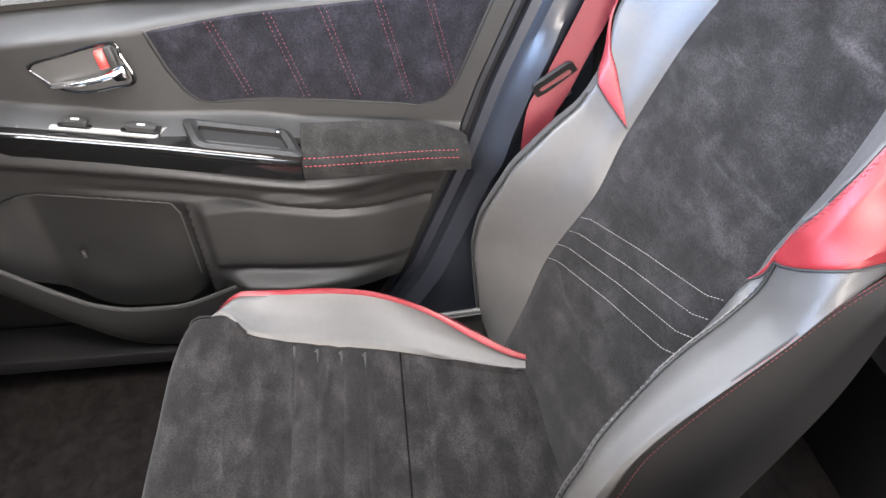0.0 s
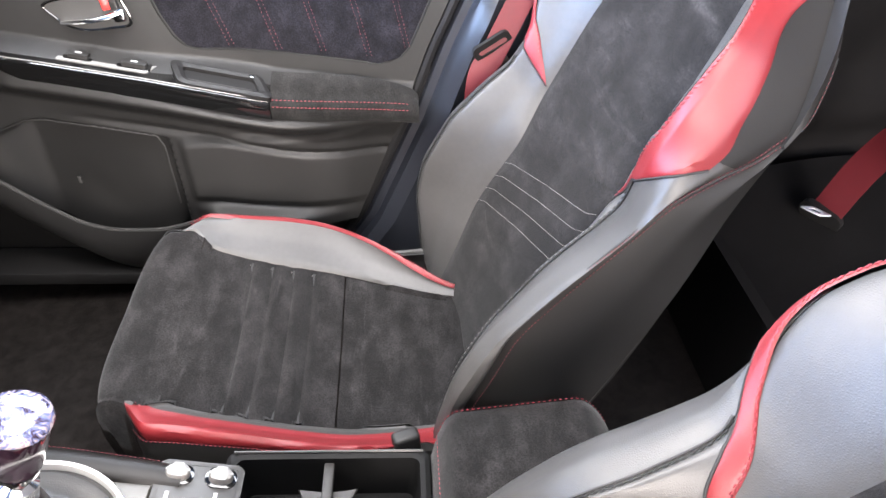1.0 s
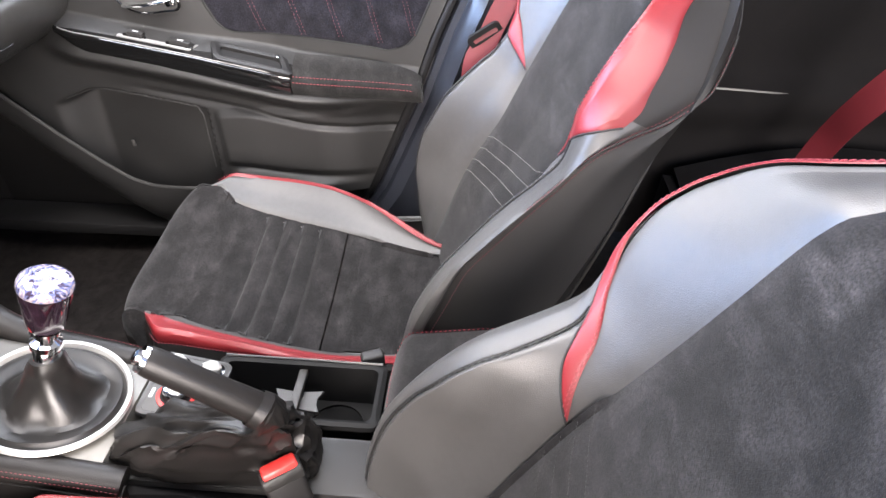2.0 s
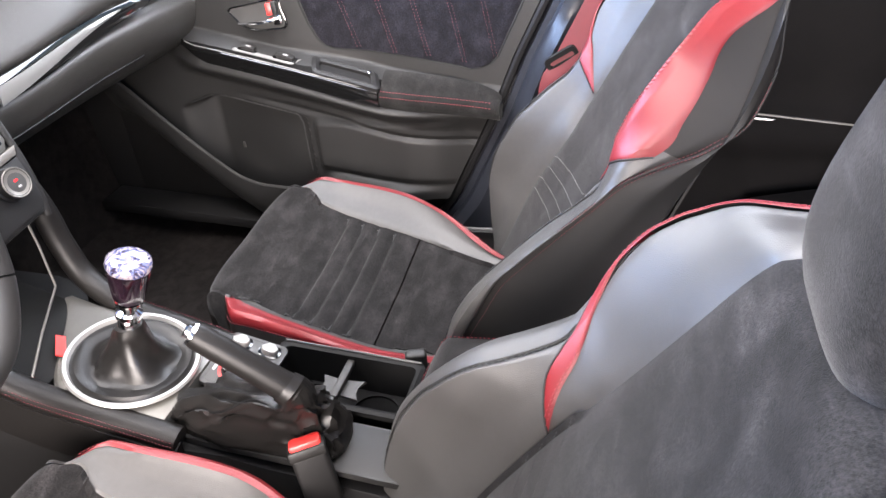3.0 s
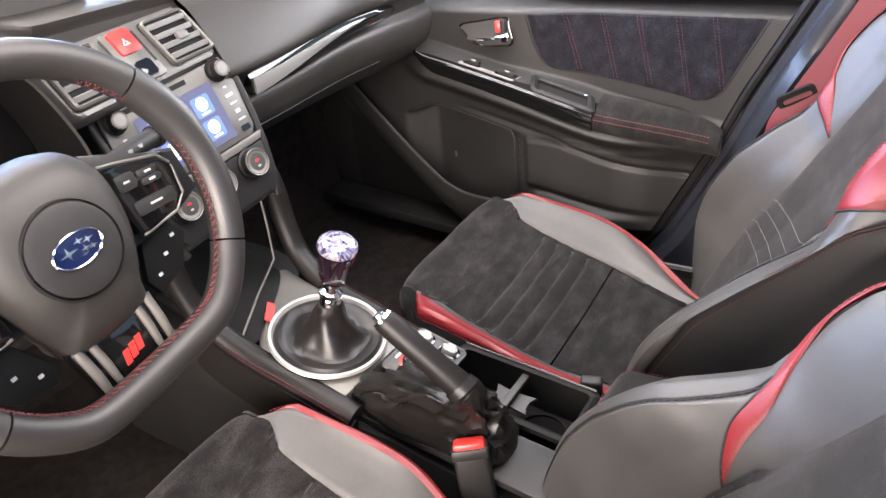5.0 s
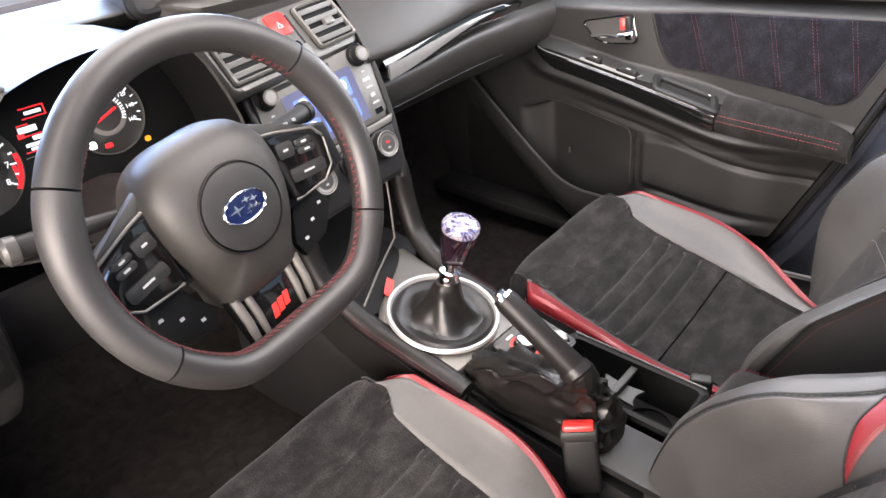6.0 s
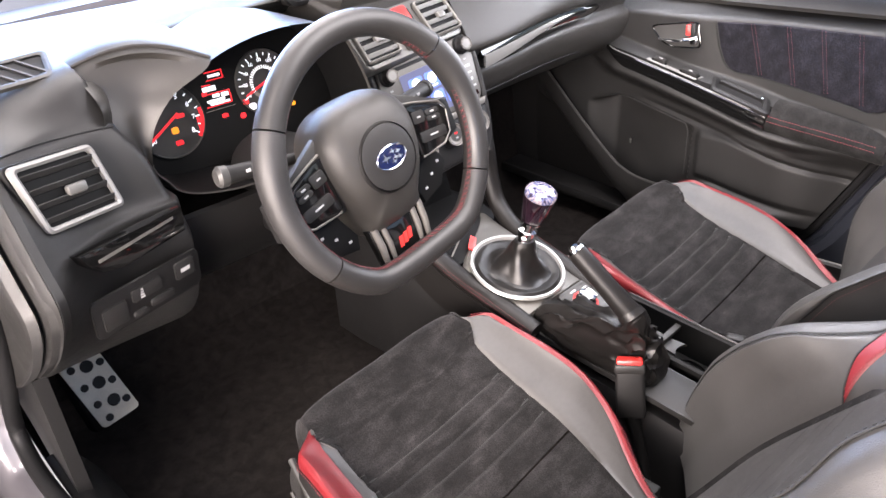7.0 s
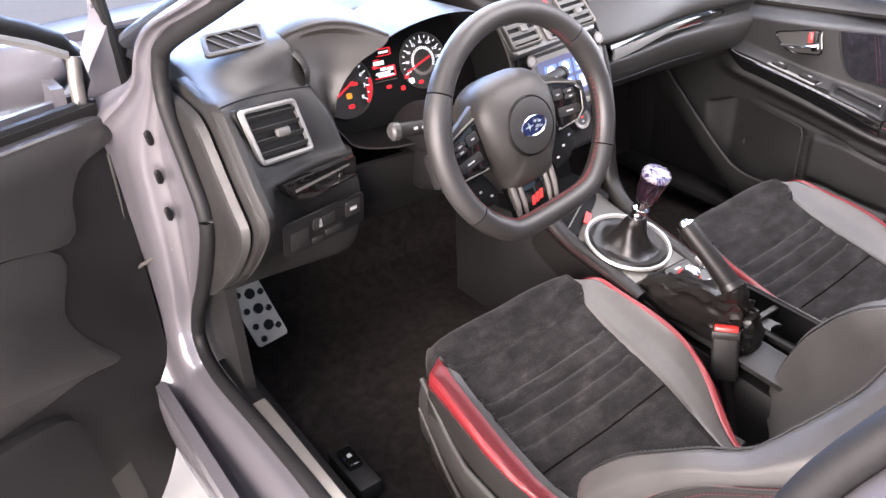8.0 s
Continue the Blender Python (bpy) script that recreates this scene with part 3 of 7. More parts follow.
            n = (fb(s + e, v) - fb(s - e, v)).cross(fb(s, v + e) - fb(s, v - e)).normalized()
            if n.dot(p - heart(s, v)) < 0:
                n = -n
            k = (1 - (2 * a - 1) ** 8) * (1 - (2 * b - 1) ** 12)
            return p + n * (0.0026 * k + 0.0002 + lift)

        part("red_panel", sheet(red_at, 24, 64), LEATHER_RED, root, "red leather shoulder panel")
        part("stitching", stitches([[red_at(0.035, b, 0.0012) for b in np.linspace(0.01, 0.97, 60)], [red_at(0.085, b, 0.0008) for b in np.linspace(0.01, 0.97, 60)]], 0.0035, 0.003, 0.0007), THREAD_RED, root, "red stitching")
        part("seam_fold", tube([red_at(a, 0.0, 0.0005) for a in np.linspace(0, 1, 30)], 0.0014, 6), THREAD_BLACK, root)
    shell = bmesh.new()
    sheet(lambda a, b: o + Vector(((2 * a - 1) * (interp(BU, -0.04 + 0.72 * b) - 0.025), 0, 0)) + vv * (-0.04 + 0.72 * b) + ww * (interp(BW, -0.04 + 0.72 * b) - 0.004 - 0.006 * (1 - (2 * a - 1) ** 2)), 16, 30, 0.004, shell)
    part("back_cover", shell, VINYL, root, "dark vinyl backrest cover")
    # diagonal decorative stitching on the backrest
    diag = []
    for i in range(4):
        v0 = 0.245 + 0.026 * i
        diag.append([back(out * s_, v0 - 0.10 * (s_ + 0.28) / 0.56) + ww * 0.0004 for s_ in np.linspace(-0.27, 0.27, 40)])
    for run in diag:
        part("diagonal_stitching", stitches([run], 0.003, 0.002, 0.0004), THREAD_GREY if out > 0 else THREAD_BLACK, root, "light grey stitching" if out > 0 else "black stitching")
    # plastic side shield with a pale upper edge, and runner
    ox = cx + out * 0.243
    tuck = lambda y: -out * (0.012 + 0.20 * max(0.0, y + 0.10))
    edge = smooth([(0, 0.060, 0.470), (0, 0.020, 0.450), (0, -0.06, 0.415), (0, -0.18, 0.398), (0, -0.34, 0.400)], 8)
    sh = bmesh.new()
    sheet(lambda a, b: Vector((ox + tuck(edge[int(round(a * (len(edge) - 1)))].y) + out * (0.016 - 0.010 * (1 - b) ** 2 - 0.008 * math.cos(3.14 * b) ** 8), (q := edge[int(round(a * (len(edge) - 1)))]).y + 0.02 * (1 - b) * (1 - a), 0.310 + (q.z - 0.310) * b - drop)), len(edge) - 1, 10, 0.006, sh)
    part("side_shield", sh, DOOR_GREY, root, "dark grey plastic side shield")
    part("shield_edge", tube([q + Vector((ox + tuck(q.y) + out * 0.009, 0, -drop)) for q in edge], 0.0050, 8), PANEL_GREY, root, "pale moulded edge")
    part("shield_edge", tube([q + Vector((ox + tuck(q.y) + out * 0.018, 0.0, -drop - 0.060 - 0.02 * i / len(edge))) for i, q in enumerate(edge)], 0.0040, 8), PLASTIC_SOFT, root)
    for d in (-1, 1):
        part("runner", box((0.035, 0.46, 0.03), pose(cx + d * 0.17, -0.13, 0.285), 0.004), PLASTIC_DARK, root, "steel seat runner")
        for y in (0.04, -0.3):
            part("seat_leg", box((0.03, 0.05, 0.10), pose(cx + d * 0.17, y, 0.325), 0.004), PLASTIC_DARK, root)
    # head restraint, mostly out of sight
    hr = o + vv * 0.735 - ww * 0.030 + Vector((0.015, 0, 0))
    hm_ = Matrix.Translation(hr) @ pose(0, 0, 0, recline - 12, 0, 0)
    rings = []
    for f in np.linspace(-1, 1, 22):
        k = max(0.02, 1 - abs(f) ** 3.2) ** 0.5
        rings.append([hm_ @ Vector((0.092 * (1 - 0.12 * (f > 0) * f * f) * k ** 0.7 * math.copysign(abs(math.cos(a)) ** 0.6, math.cos(a)), 0.062 * k * math.copysign(abs(math.sin(a)) ** 0.7, math.sin(a)), 0.128 * f)) for a in np.linspace(0, 2 * math.pi, 40, endpoint=False)])
    part("head_restraint", loft(rings), SUEDE, root, "charcoal suede head restraint")
    for d in (-1, 1):
        part("restraint_post", tube([hr + Vector((d * 0.05, 0, 0)) - vv * 0.07 - ww * 0.07, hr + Vector((d * 0.06, 0, 0))], 0.006), CHROME, root)
    return root


seat(0.366, 0.420, 1, 28.5, WING_DOOR, WING_CONSOLE, "black leather and charcoal suede passenger seat with red bolster panels")
seat(-0.352, -0.290, -1, 31.5, WING_DRIVER, WING_DOORWAY, "black leather and charcoal suede driver seat facing the steering wheel")


# ---- passenger door ----
DOOR_REAR = [(0.30, -0.11), (0.40, -0.185), (0.50, -0.235), (0.60, -0.285), (0.72, -0.335), (0.84, -0.395), (0.90, -0.425)]
ARM_TOP = [(-0.42, 0.628), (-0.30, 0.640), (-0.08, 0.676), (0.10, 0.722), (0.25, 0.757), (0.34, 0.776), (0.46, 0.80)]


def arm_top(y):
    return linear(ARM_TOP, y)


LIP = [(-0.45, 0.40), (-0.05, 0.432), (0.08, 0.450), (0.15, 0.453), (0.22, 0.458), (0.27, 0.474), (0.31, 0.502), (0.375, 0.558), (0.43, 0.608), (0.50, 0.668), (0.56, 0.72)]


def door_x(y, z):
    """How far in the door's inner face lies."""
    upper = 0.742 - 0.040 * step(-0.05, 0.16, y)
    lower = 0.690 + 0.045 * step(-0.1, -0.3, y)
    top = arm_top(y)
    k = step(top - 0.05, top + 0.005, z)
    x = lower + (upper - lower) * k
    reach = 0.055 * step(0.42, 0.30, y) * (1 - 0.75 * step(-0.02, -0.33, y))
    band = step(top - 0.085, top - 0.035, z) * step(top + 0.022, top - 0.004, z)
    x -= reach * band
    # the top rail leans out to the glass
    x += 0.06 * step(0.852, 0.885, z) ** 1.5
    # pocket between the armrest and a rolled lip along the lower edge
    over = z - interp(LIP, y)
    roof = 0.645 - 0.24 * max(0.0, 0.30 - y) - 0.35 * max(0.0, y - 0.33)
    inside = step(0.108, 0.124, y) * step(roof + 0.006, roof - 0.006, z)
    x += 0.046 * inside * step(0.42, 0.34, y)
    # pressed panel behind the pocket, over a shelf-like lower edge
    x -= 0.010 * step(0.100, 0.082, y) * step(-0.25, -0.17, y) * step(0.022, 0.045, over) * step(0.606, 0.585, z)
    x -= 0.030 * step(0.10, 0.04, y) * step(-0.22, 0.0, y) * step(0.030, 0.006, over)
    # soft groove below the armrest
    x += 0.006 * math.exp(-((z - (top - 0.105)) / 0.006) ** 2) * step(0.30, 0.1, y)
    return x


door = thing("passenger_door", "closed front passenger door with dark suede panel and gloss black trim", "car door")
def door_at(a, b):
    nominal = -0.30 + 0.86 * a
    lip = interp(LIP, nominal) - 0.07 * step(0.02, 0.12, nominal)
    z = lip + (0.895 - lip) * b
    rear_y = linear(DOOR_REAR, z)
    y = rear_y + a * (0.56 - rear_y)
    return Vector((door_x(y, max(z, interp(LIP, y) + 0.001)), y, z))


part("door_panel", sheet(door_at, 200, 190, 0), DOOR_PLASTIC, door, "dark grey grained plastic door panel")
def pocket(y, b):
    """The pocket's outer wall below its lip."""
    x = 0.690 - 0.050 * step(0.02, 0.16, y) + 0.012 * step(0.40, 0.56, y)
    z = interp(LIP, y)
    return Vector((x + 0.006 * b + 0.085 * b ** 3, y - 0.02 * b, z - 0.15 * b))


part("pocket_wall", sheet(lambda a, b: pocket(0.02 + 0.56 * a, b), 70, 20, 0.005), DOOR_PLASTIC, door, "dark outer wall of the door pocket")
part("pocket_lip", tube([pocket(y, 0.0) for y in np.linspace(0.03, 0.58, 70)], 0.0035, 8), DOOR_GREY, door, "rolled pocket lip")
rim_line = [(y, 0.649 - 0.24 * max(0.0, 0.30 - y) - 0.35 * max(0.0, y - 0.33)) for y in np.linspace(0.385, 0.128, 26)] + [(0.119, z) for z in np.linspace(0.590, 0.475, 10)]
part("pocket_rim", tube([(door_x(y if y > 0.12 else 0.106, z + 0.010) - 0.0006, y, z) for y, z in rim_line], 0.0014, 6), DOOR_GREY, door, "thin grey edge round the pocket")
part("door_shell", box((0.03, 0.98, 0.62), pose(0.83, 0.03, 0.59), 0.004), PLASTIC_DARK, door)
part("lower_board", box((0.012, 0.98, 0.50), pose(0.758, 0.15, 0.52), 0.004), PLASTIC_DARK, door, "black lower door board")
part("door_sill_top", sheet(lambda a, b: Vector((0.752 + 0.10 * b, -0.43 + a * 1.0, 0.893 + 0.02 * math.sin(b * 2.6))), 20, 8, 0.01), PLASTIC_SOFT, door, "soft grey window ledge")

# suede panel with doubled red seams
SU_F = [(0.72, 0.035), (0.745, 0.050), (0.765, 0.066), (0.80, 0.080), (0.86, 0.095)]
SU_R = [(0.69, -0.255), (0.70, -0.285), (0.72, -0.305), (0.76, -0.325), (0.86, -0.375)]


def suede_at(a, b):
    lo = 0.742 - 0.052 * (1 - a)
    lo += 0.012 * (max(0.0, 0.08 - a) / 0.08) ** 2 + 0.006 * (max(0.0, a - 0.94) / 0.06) ** 2
    z = lo + (0.856 - lo) * b
    y = linear(SU_R, z) + a * (linear(SU_F, z) - linear(SU_R, z))
    e = min(a, 1 - a, b, 1 - b)
    return Vector((door_x(y, z) - 0.0035 * step(0, 0.03, e) + 0.001, y, z))


part("suede_panel", sheet(suede_at, 60, 30, 0), SUEDE_DOOR, door, "dark suede door insert")
seams = []
for top_y, low_y, low_z in ((0.018, -0.013, 0.741), (-0.058, -0.089, 0.728), (-0.131, -0.161, 0.717), (-0.206, -0.234, 0.709), (-0.273, -0.298, 0.72)):
    for off in (0.0, 0.0075):
        run = []
        for f in np.linspace(0, 1, 24):
            y, z = top_y + (low_y - top_y) * f - off, 0.853 + (low_z - 0.853) * f
            run.append((door_x(y, z) - 0.0034, y, z))
        seams.append(run)
part("stitching", stitches(seams, 0.0032, 0.0030, 0.00042), THREAD_DARK, door, "double red stitching")
bm = bmesh.new()
rim = [suede_at(0, b) for b in np.linspace(1, 0.02, 20)] + [suede_at(a, 0) for a in np.linspace(0.02, 0.98, 40)] + [suede_at(1, b) for b in np.linspace(0.02, 1, 20)]
tube(rim, 0.0018, 6, bm=bm)
part("panel_seam", bm, PLASTIC_DARK, door)

# gloss trim along the armrest
def arm_frame(y, up=0.0, out=0.0):
    return Vector((0.700 - 0.055 * step(0.42, 0.30, y) * (1 - 0.75 * step(-0.02, -0.33, y)) - out, y, arm_top(y) + up))


trim_rings = []
for y in np.linspace(0.345, -0.078, 50):
    c = arm_frame(y)
    h = 0.006 + 0.021 * step(0.345, 0.27, y)
    inn = 0.06 * step(0.35, 0.24, y)
    trim_rings.append([c + Vector((inn, 0, 0.005)), c + Vector((-0.001, 0, 0.005)), c + Vector((-0.0045, 0, 0.003)), c + Vector((-0.006, 0, -0.004)), c + Vector((-0.005, 0, -h)), c + Vector((0.0, 0, -h - 0.004)), c + Vector((inn, 0, -0.004))])
part("armrest_trim", loft(trim_rings), GLOSS, door, "gloss black armrest trim")
part("trim_line", tube([arm_frame(y, 0.0056, 0.001) for y in np.linspace(0.335, -0.075, 50)], 0.0011, 6), SATIN, door, "thin silver line")


def on_arm(y, x_in, up=0.0):
    """A frame on the armrest's top plate."""
    c = arm_frame(y) + Vector((x_in, 0, 0.005 + up))
    d = (arm_frame(y - 0.01) - arm_frame(y + 0.01)).normalized()
    return basis(c, d, (1, 0, 0.12))


m = on_arm(0.165, 0.034)
plate = part("switch_plate", prism(rounded(0.135, 0.032, 0.006, skew=0.4), 0.004, m, 0.0015), SATIN, door, "silver window switch plate")
for k, w in ((-0.042, 0.036), (0.040, 0.044)):
    part("switch_well", prism(rounded(w + 0.006, 0.022, 0.004), 0.0048, m @ pose(k, 0, 0.0), 0.001), GLOSS, plate)
    part("window_switch", prism(rounded(w - 0.006, 0.016, 0.004), 0.010, m @ pose(k, 0, 0.001), 0.003), PLASTIC, plate, "grey rocker switch")
    part("switch_mark", box((0.010, 0.004, 0.0006), m @ pose(k, 0, 0.0112)), WHITE_INK, plate)
m = on_arm(-0.002, 0.030)
cup = part("pull_cup", ring_plate(rounded(0.145, 0.062, 0.012, skew=-0.45), rounded(0.112, 0.036, 0.008, skew=-0.45), 0.012, m), PLASTIC_DARK, door, "black door pull cup")
part("cup_floor", prism(rounded(0.116, 0.040, 0.008, skew=-0.45), 0.002, m @ pose(0, 0, 0.001)), PLASTIC_DARK, cup)
part("cup_lip", box((0.100, 0.007, 0.003), m @ pose(0, -0.011, 0.003), 0.001), PANEL_GREY, cup, "grey insert")
part("screw_cap", lathe([(0.004, 0), (0.004, 0.002), (0.002, 0.003)], 16, m @ pose(0.045, 0.018, 0.012)), CHROME, cup)
# padded rear of the armrest
pad_rings = []
for y in np.linspace(-0.079, -0.315, 40):
    f = (y + 0.079) / -0.236
    c = arm_frame(y)
    w = 0.060 * (1 - 0.45 * f ** 3)
    up = 0.004 + 0.020 * math.sqrt(max(0, 1 - f ** 4))
    pad_rings.append([c + Vector((x, 0, zz)) for x, zz in ((w, up + 0.004), (w * 0.6, up - 0.002), (0.016, 0.006), (0.004, 0.001), (-0.002, -0.006), (-0.004, -0.016), (0.0, -0.026), (0.008, -0.033), (w, -0.036))])
part("armrest_pad", loft([smooth(r, 2) for r in pad_rings]), SUEDE_ARM, door, "dark suede armrest pad")
part("stitching", stitches([[arm_frame(y, -0.0055, 0.0038) for y in np.linspace(-0.082, -0.300, 50)], [arm_frame(y, 0.0045, -0.0005) for y in np.linspace(-0.082, -0.300, 50)]], 0.0038, 0.0026, 0.0007), THREAD_RED, door, "double red stitching")

# inner handle in its dark bowl
hm = basis((0.699, 0.180, 0.816), (0, -1, 0.10), (0.10, 0, 1))
bez = [(-0.062, 0.022), (-0.02, 0.027), (0.05, 0.030), (0.058, 0.010), (0.062, -0.026), (0.03, -0.029), (-0.008, -0.027), (-0.036, -0.016), (-0.054, 0.004)]
bez = [(p.x, p.y) for p in smooth([(x, y, 0) for x, y in bez], 5, True)]
bowl = part("handle_bowl", ring_plate(bez, [(x * 0.93, y * 0.88) for x, y in bez], 0.003, hm), GLOSS, door, "gloss black handle surround")
part("bowl", prism([(x * 0.95, y * 0.92) for x, y in bez], 0.0012, hm), PANEL_GREY, bowl, "dark grey bowl")
lev = smooth([(-0.040, -0.008, 0.006), (0.0, -0.010, 0.014), (0.034, -0.009, 0.015), (0.050, -0.006, 0.008)], 8)
part("handle", tube([hm @ p for p in lev], 0.0062, 10, flatten=0.7), CHROME, door, "chrome door handle")
part("handle", box((0.018, 0.020, 0.010), hm @ pose(0.048, -0.010, 0.006), 0.003), CHROME, door, "chrome handle end")
part("lock_tab", box((0.014, 0.024, 0.010), hm @ pose(0.034, 0.012, 0.006, 0, 20, 0), 0.003), RED_PLASTIC, door, "orange-red lock tab")
part("lock_knob", box((0.012, 0.028, 0.012), hm @ pose(0.046, 0.012, 0.006), 0.003), PLASTIC, door)
part("bin_slot", box((0.004, 0.006, 0.014), pose(0.710, 0.290, 0.522), 0.001), PANEL_GREY, door, "small clip in the door bin")

# ---- pillar behind the door, with its belt ----
pil = []
for z in np.linspace(0.28, 1.30, 60):
    y0 = linear(DOOR_REAR, min(z, 0.9)) - 0.35 * max(0, z - 0.9) - 0.020
    row = [(0.757, y0, z), (0.742, y0 - 0.006, z), (0.738, y0 - 0.020, z)]
    scoop = step(0.57, 0.62, z) * step(0.82, 0.76, z)
    for s_ in np.linspace(0.026, 0.25, 18):
        x = 0.716 - 0.022 * math.exp(-((s_ - 0.050) / 0.016) ** 2) * (0.35 + 0.65 * scoop) - 0.010 * step(0.66, 0.60, z) * step(0.02, 0.06, s_) + 0.014 * step(0.075, 0.10, s_) * scoop - 0.012 * step(0.15, 0.25, s_)
        row.append((x, y0 - s_, z))
    pil.append(row)
tagged(part("pillar_trim", loft([[Vector(p) for p in r] for r in pil], False, False), PILLAR_BLUE_TINT), "grey plastic centre pillar trim behind the door, reflected blue put into its colour", "pillar", kind="structure")
seal = tube([(0.748, linear(DOOR_REAR, min(z, 0.9)) - 0.35 * max(0, z - 0.9) - 0.010, z) for z in np.linspace(0.30, 1.25, 40)], 0.009, 8)
tagged(part("door_seal", seal, RUBBER), "black rubber door seal along the pillar", "seal", kind="structure")


def strap(pts, width, face, thick=0.0014, n=10):
    """A flat web of belt along pts; face is the way its flat side looks."""
    P = smooth(pts, n)
    rings = []
    f = Vector(face).normalized()
    for i, p in enumerate(P):
        d = (P[min(i + 1, len(P) - 1)] - P[max(i - 1, 0)]).normalized()
        s = d.cross(f).normalized() * width / 2
        k = f * thick / 2
        rings.append([p + s + k, p - s + k, p - s - k, p + s - k])
    return loft(rings)


belt = thing("seat_belt", "red webbing seat belt hanging on the centre pillar", "seat belt")
part("webbing", strap([(0.700, -0.640, 1.20), (0.694, -0.535, 0.92), (0.690, -0.445, 0.735), (0.684, -0.412, 0.66), (0.68, -0.40, 0.40)], 0.040, (-1, 0.1, 0.1)), WEBBING, belt, "red woven webbing")
bmx = basis((0.686, -0.438, 0.735), (0, 0.75, -0.45), (-0.3, 0.4, 0.8))
part("tongue", ring_plate(rounded(0.066, 0.030, 0.010), rounded(0.050, 0.010, 0.004), 0.008, bmx), PLASTIC_DARK, belt, "black belt tongue")
part("tongue_plate", prism(rounded(0.020, 0.030, 0.003), 0.002, bmx @ pose(0, -0.028, 0.003)), SATIN, belt)


# ---- dashboard ----
dash = thing("dashboard", "dark grey soft-touch dashboard with silver-framed vents", "dashboard")


def dash_profile(x):
    """(y, z) outline of the passenger side of the dashboard at x, from the glass down and under."""
    k = step(0.10, 0.45, x)
    return [(0.86, 1.015), (0.62, 1.035), (0.42, 1.030 - 0.01 * k), (0.345, 1.010 - 0.012 * k), (0.305, 0.970), (0.275 + 0.02 * k, 0.925 + 0.01 * k), (0.268 + 0.03 * k, 0.902 + 0.012 * k),
            (0.285 + 0.03 * k, 0.888 + 0.012 * k), (0.300 + 0.03 * k, 0.865 + 0.01 * k), (0.285 + 0.03 * k, 0.848 + 0.008 * k), (0.290 + 0.03 * k, 0.825), (0.306 + 0.03 * k, 0.795), (0.345 + 0.02 * k, 0.765), (0.42, 0.742), (0.54, 0.715), (0.78, 0.68)]


rings = []
for x in np.linspace(0.075, 0.70, 28):
    rings.append([Vector((x, p.x, p.y)) for p in smooth([(*q, 0) for q in dash_profile(x)], 4)])
part("passenger_pad", loft(rings, False, False), PLASTIC_SOFT, dash, "soft grey passenger dash pad")
# dark gloss blade with a pale metal strip
blade = []
for x in np.linspace(0.122, 0.560, 30):
    k = step(0.10, 0.45, x)
    f = (x - 0.122) / 0.438
    hh = 0.016 * math.sin(math.pi * min(1, 0.18 + 0.82 * f)) ** 0.5 + 0.004
    c = Vector((x, 0.286 + 0.03 * k, 0.872 + 0.011 * k + 0.012 * f))
    blade.append([c + Vector((0, -0.002, hh)), c + Vector((0, -0.008, hh * 0.3)), c + Vector((0, -0.006, -hh)), c + Vector((0, 0.02, -hh)), c + Vector((0, 0.02, hh))])
part("dash_blade", loft(blade), GLOSS, dash, "gloss black dash trim blade")
strip = []
for x in np.linspace(0.126, 0.46, 30):
    k = step(0.10, 0.45, x)
    f = (x - 0.126) / 0.334
    hh = 0.0125 * (1 - f) ** 0.7 + 0.0008
    c = Vector((x, 0.277 + 0.03 * k, 0.868 + 0.011 * k + 0.018 * f))
    strip.append([c + Vector((0, -0.001, hh)), c + Vector((0, -0.003, 0)), c + Vector((0, -0.001, -hh)), c + Vector((0, 0.01, 0))])
part("metal_strip", loft(strip), SATIN, dash, "tapering pale metal strip")
part("glovebox_seam", tube([(x, 0.305 + 0.03 * step(0.1, 0.45, x), 0.795) for x in np.linspace(0.14, 0.52, 20)], 0.0012, 6), PLASTIC_DARK, dash)

# middle and driver's top pad
top = []
for x in np.linspace(-0.615, 0.08, 50):
    hood = step(-0.60, -0.44, x) * step(-0.13, -0.20, x)
    edge = step(-0.74, -0.80, x)
    z1 = 1.012 + 0.012 * step(-0.6, -0.2, x)
    front = 0.30 - 0.05 * step(-0.55, -0.66, x) + 0.06 * step(-0.22, -0.16, x)
    cut = step(-0.60, -0.55, x) * step(-0.15, -0.19, x)
    low = [(front, z1 - 0.018), (front - 0.02, z1 - 0.045), (front + 0.03, z1 - 0.10), (front + 0.10, z1 - 0.14)]
    under = [(0.43, z1 + 0.004), (0.44, z1 - 0.004), (0.46, z1 - 0.02), (0.50, z1 - 0.03)]
    low = [(p0 + (q0 - p0) * cut, p1 + (q1 - p1) * cut) for (p0, p1), (q0, q1) in zip(low, under)]
    top.append([Vector((x, yy, zz - 0.03 * edge)) for yy, zz in [(0.86, 1.0), (0.62, z1 + 0.012), (0.50 + 0.02 * cut, z1 + 0.010 + 0.012 * hood), (0.36 + 0.09 * cut, z1 + 0.004 + 0.006 * hood)] + low])
part("top_pad", loft([[Vector((r[0].x, p.x, p.y)) for p in smooth([(q.y, q.z, 0) for q in r], 4)] for r in top], False, False), PLASTIC_SOFT, dash, "soft grey dash top")

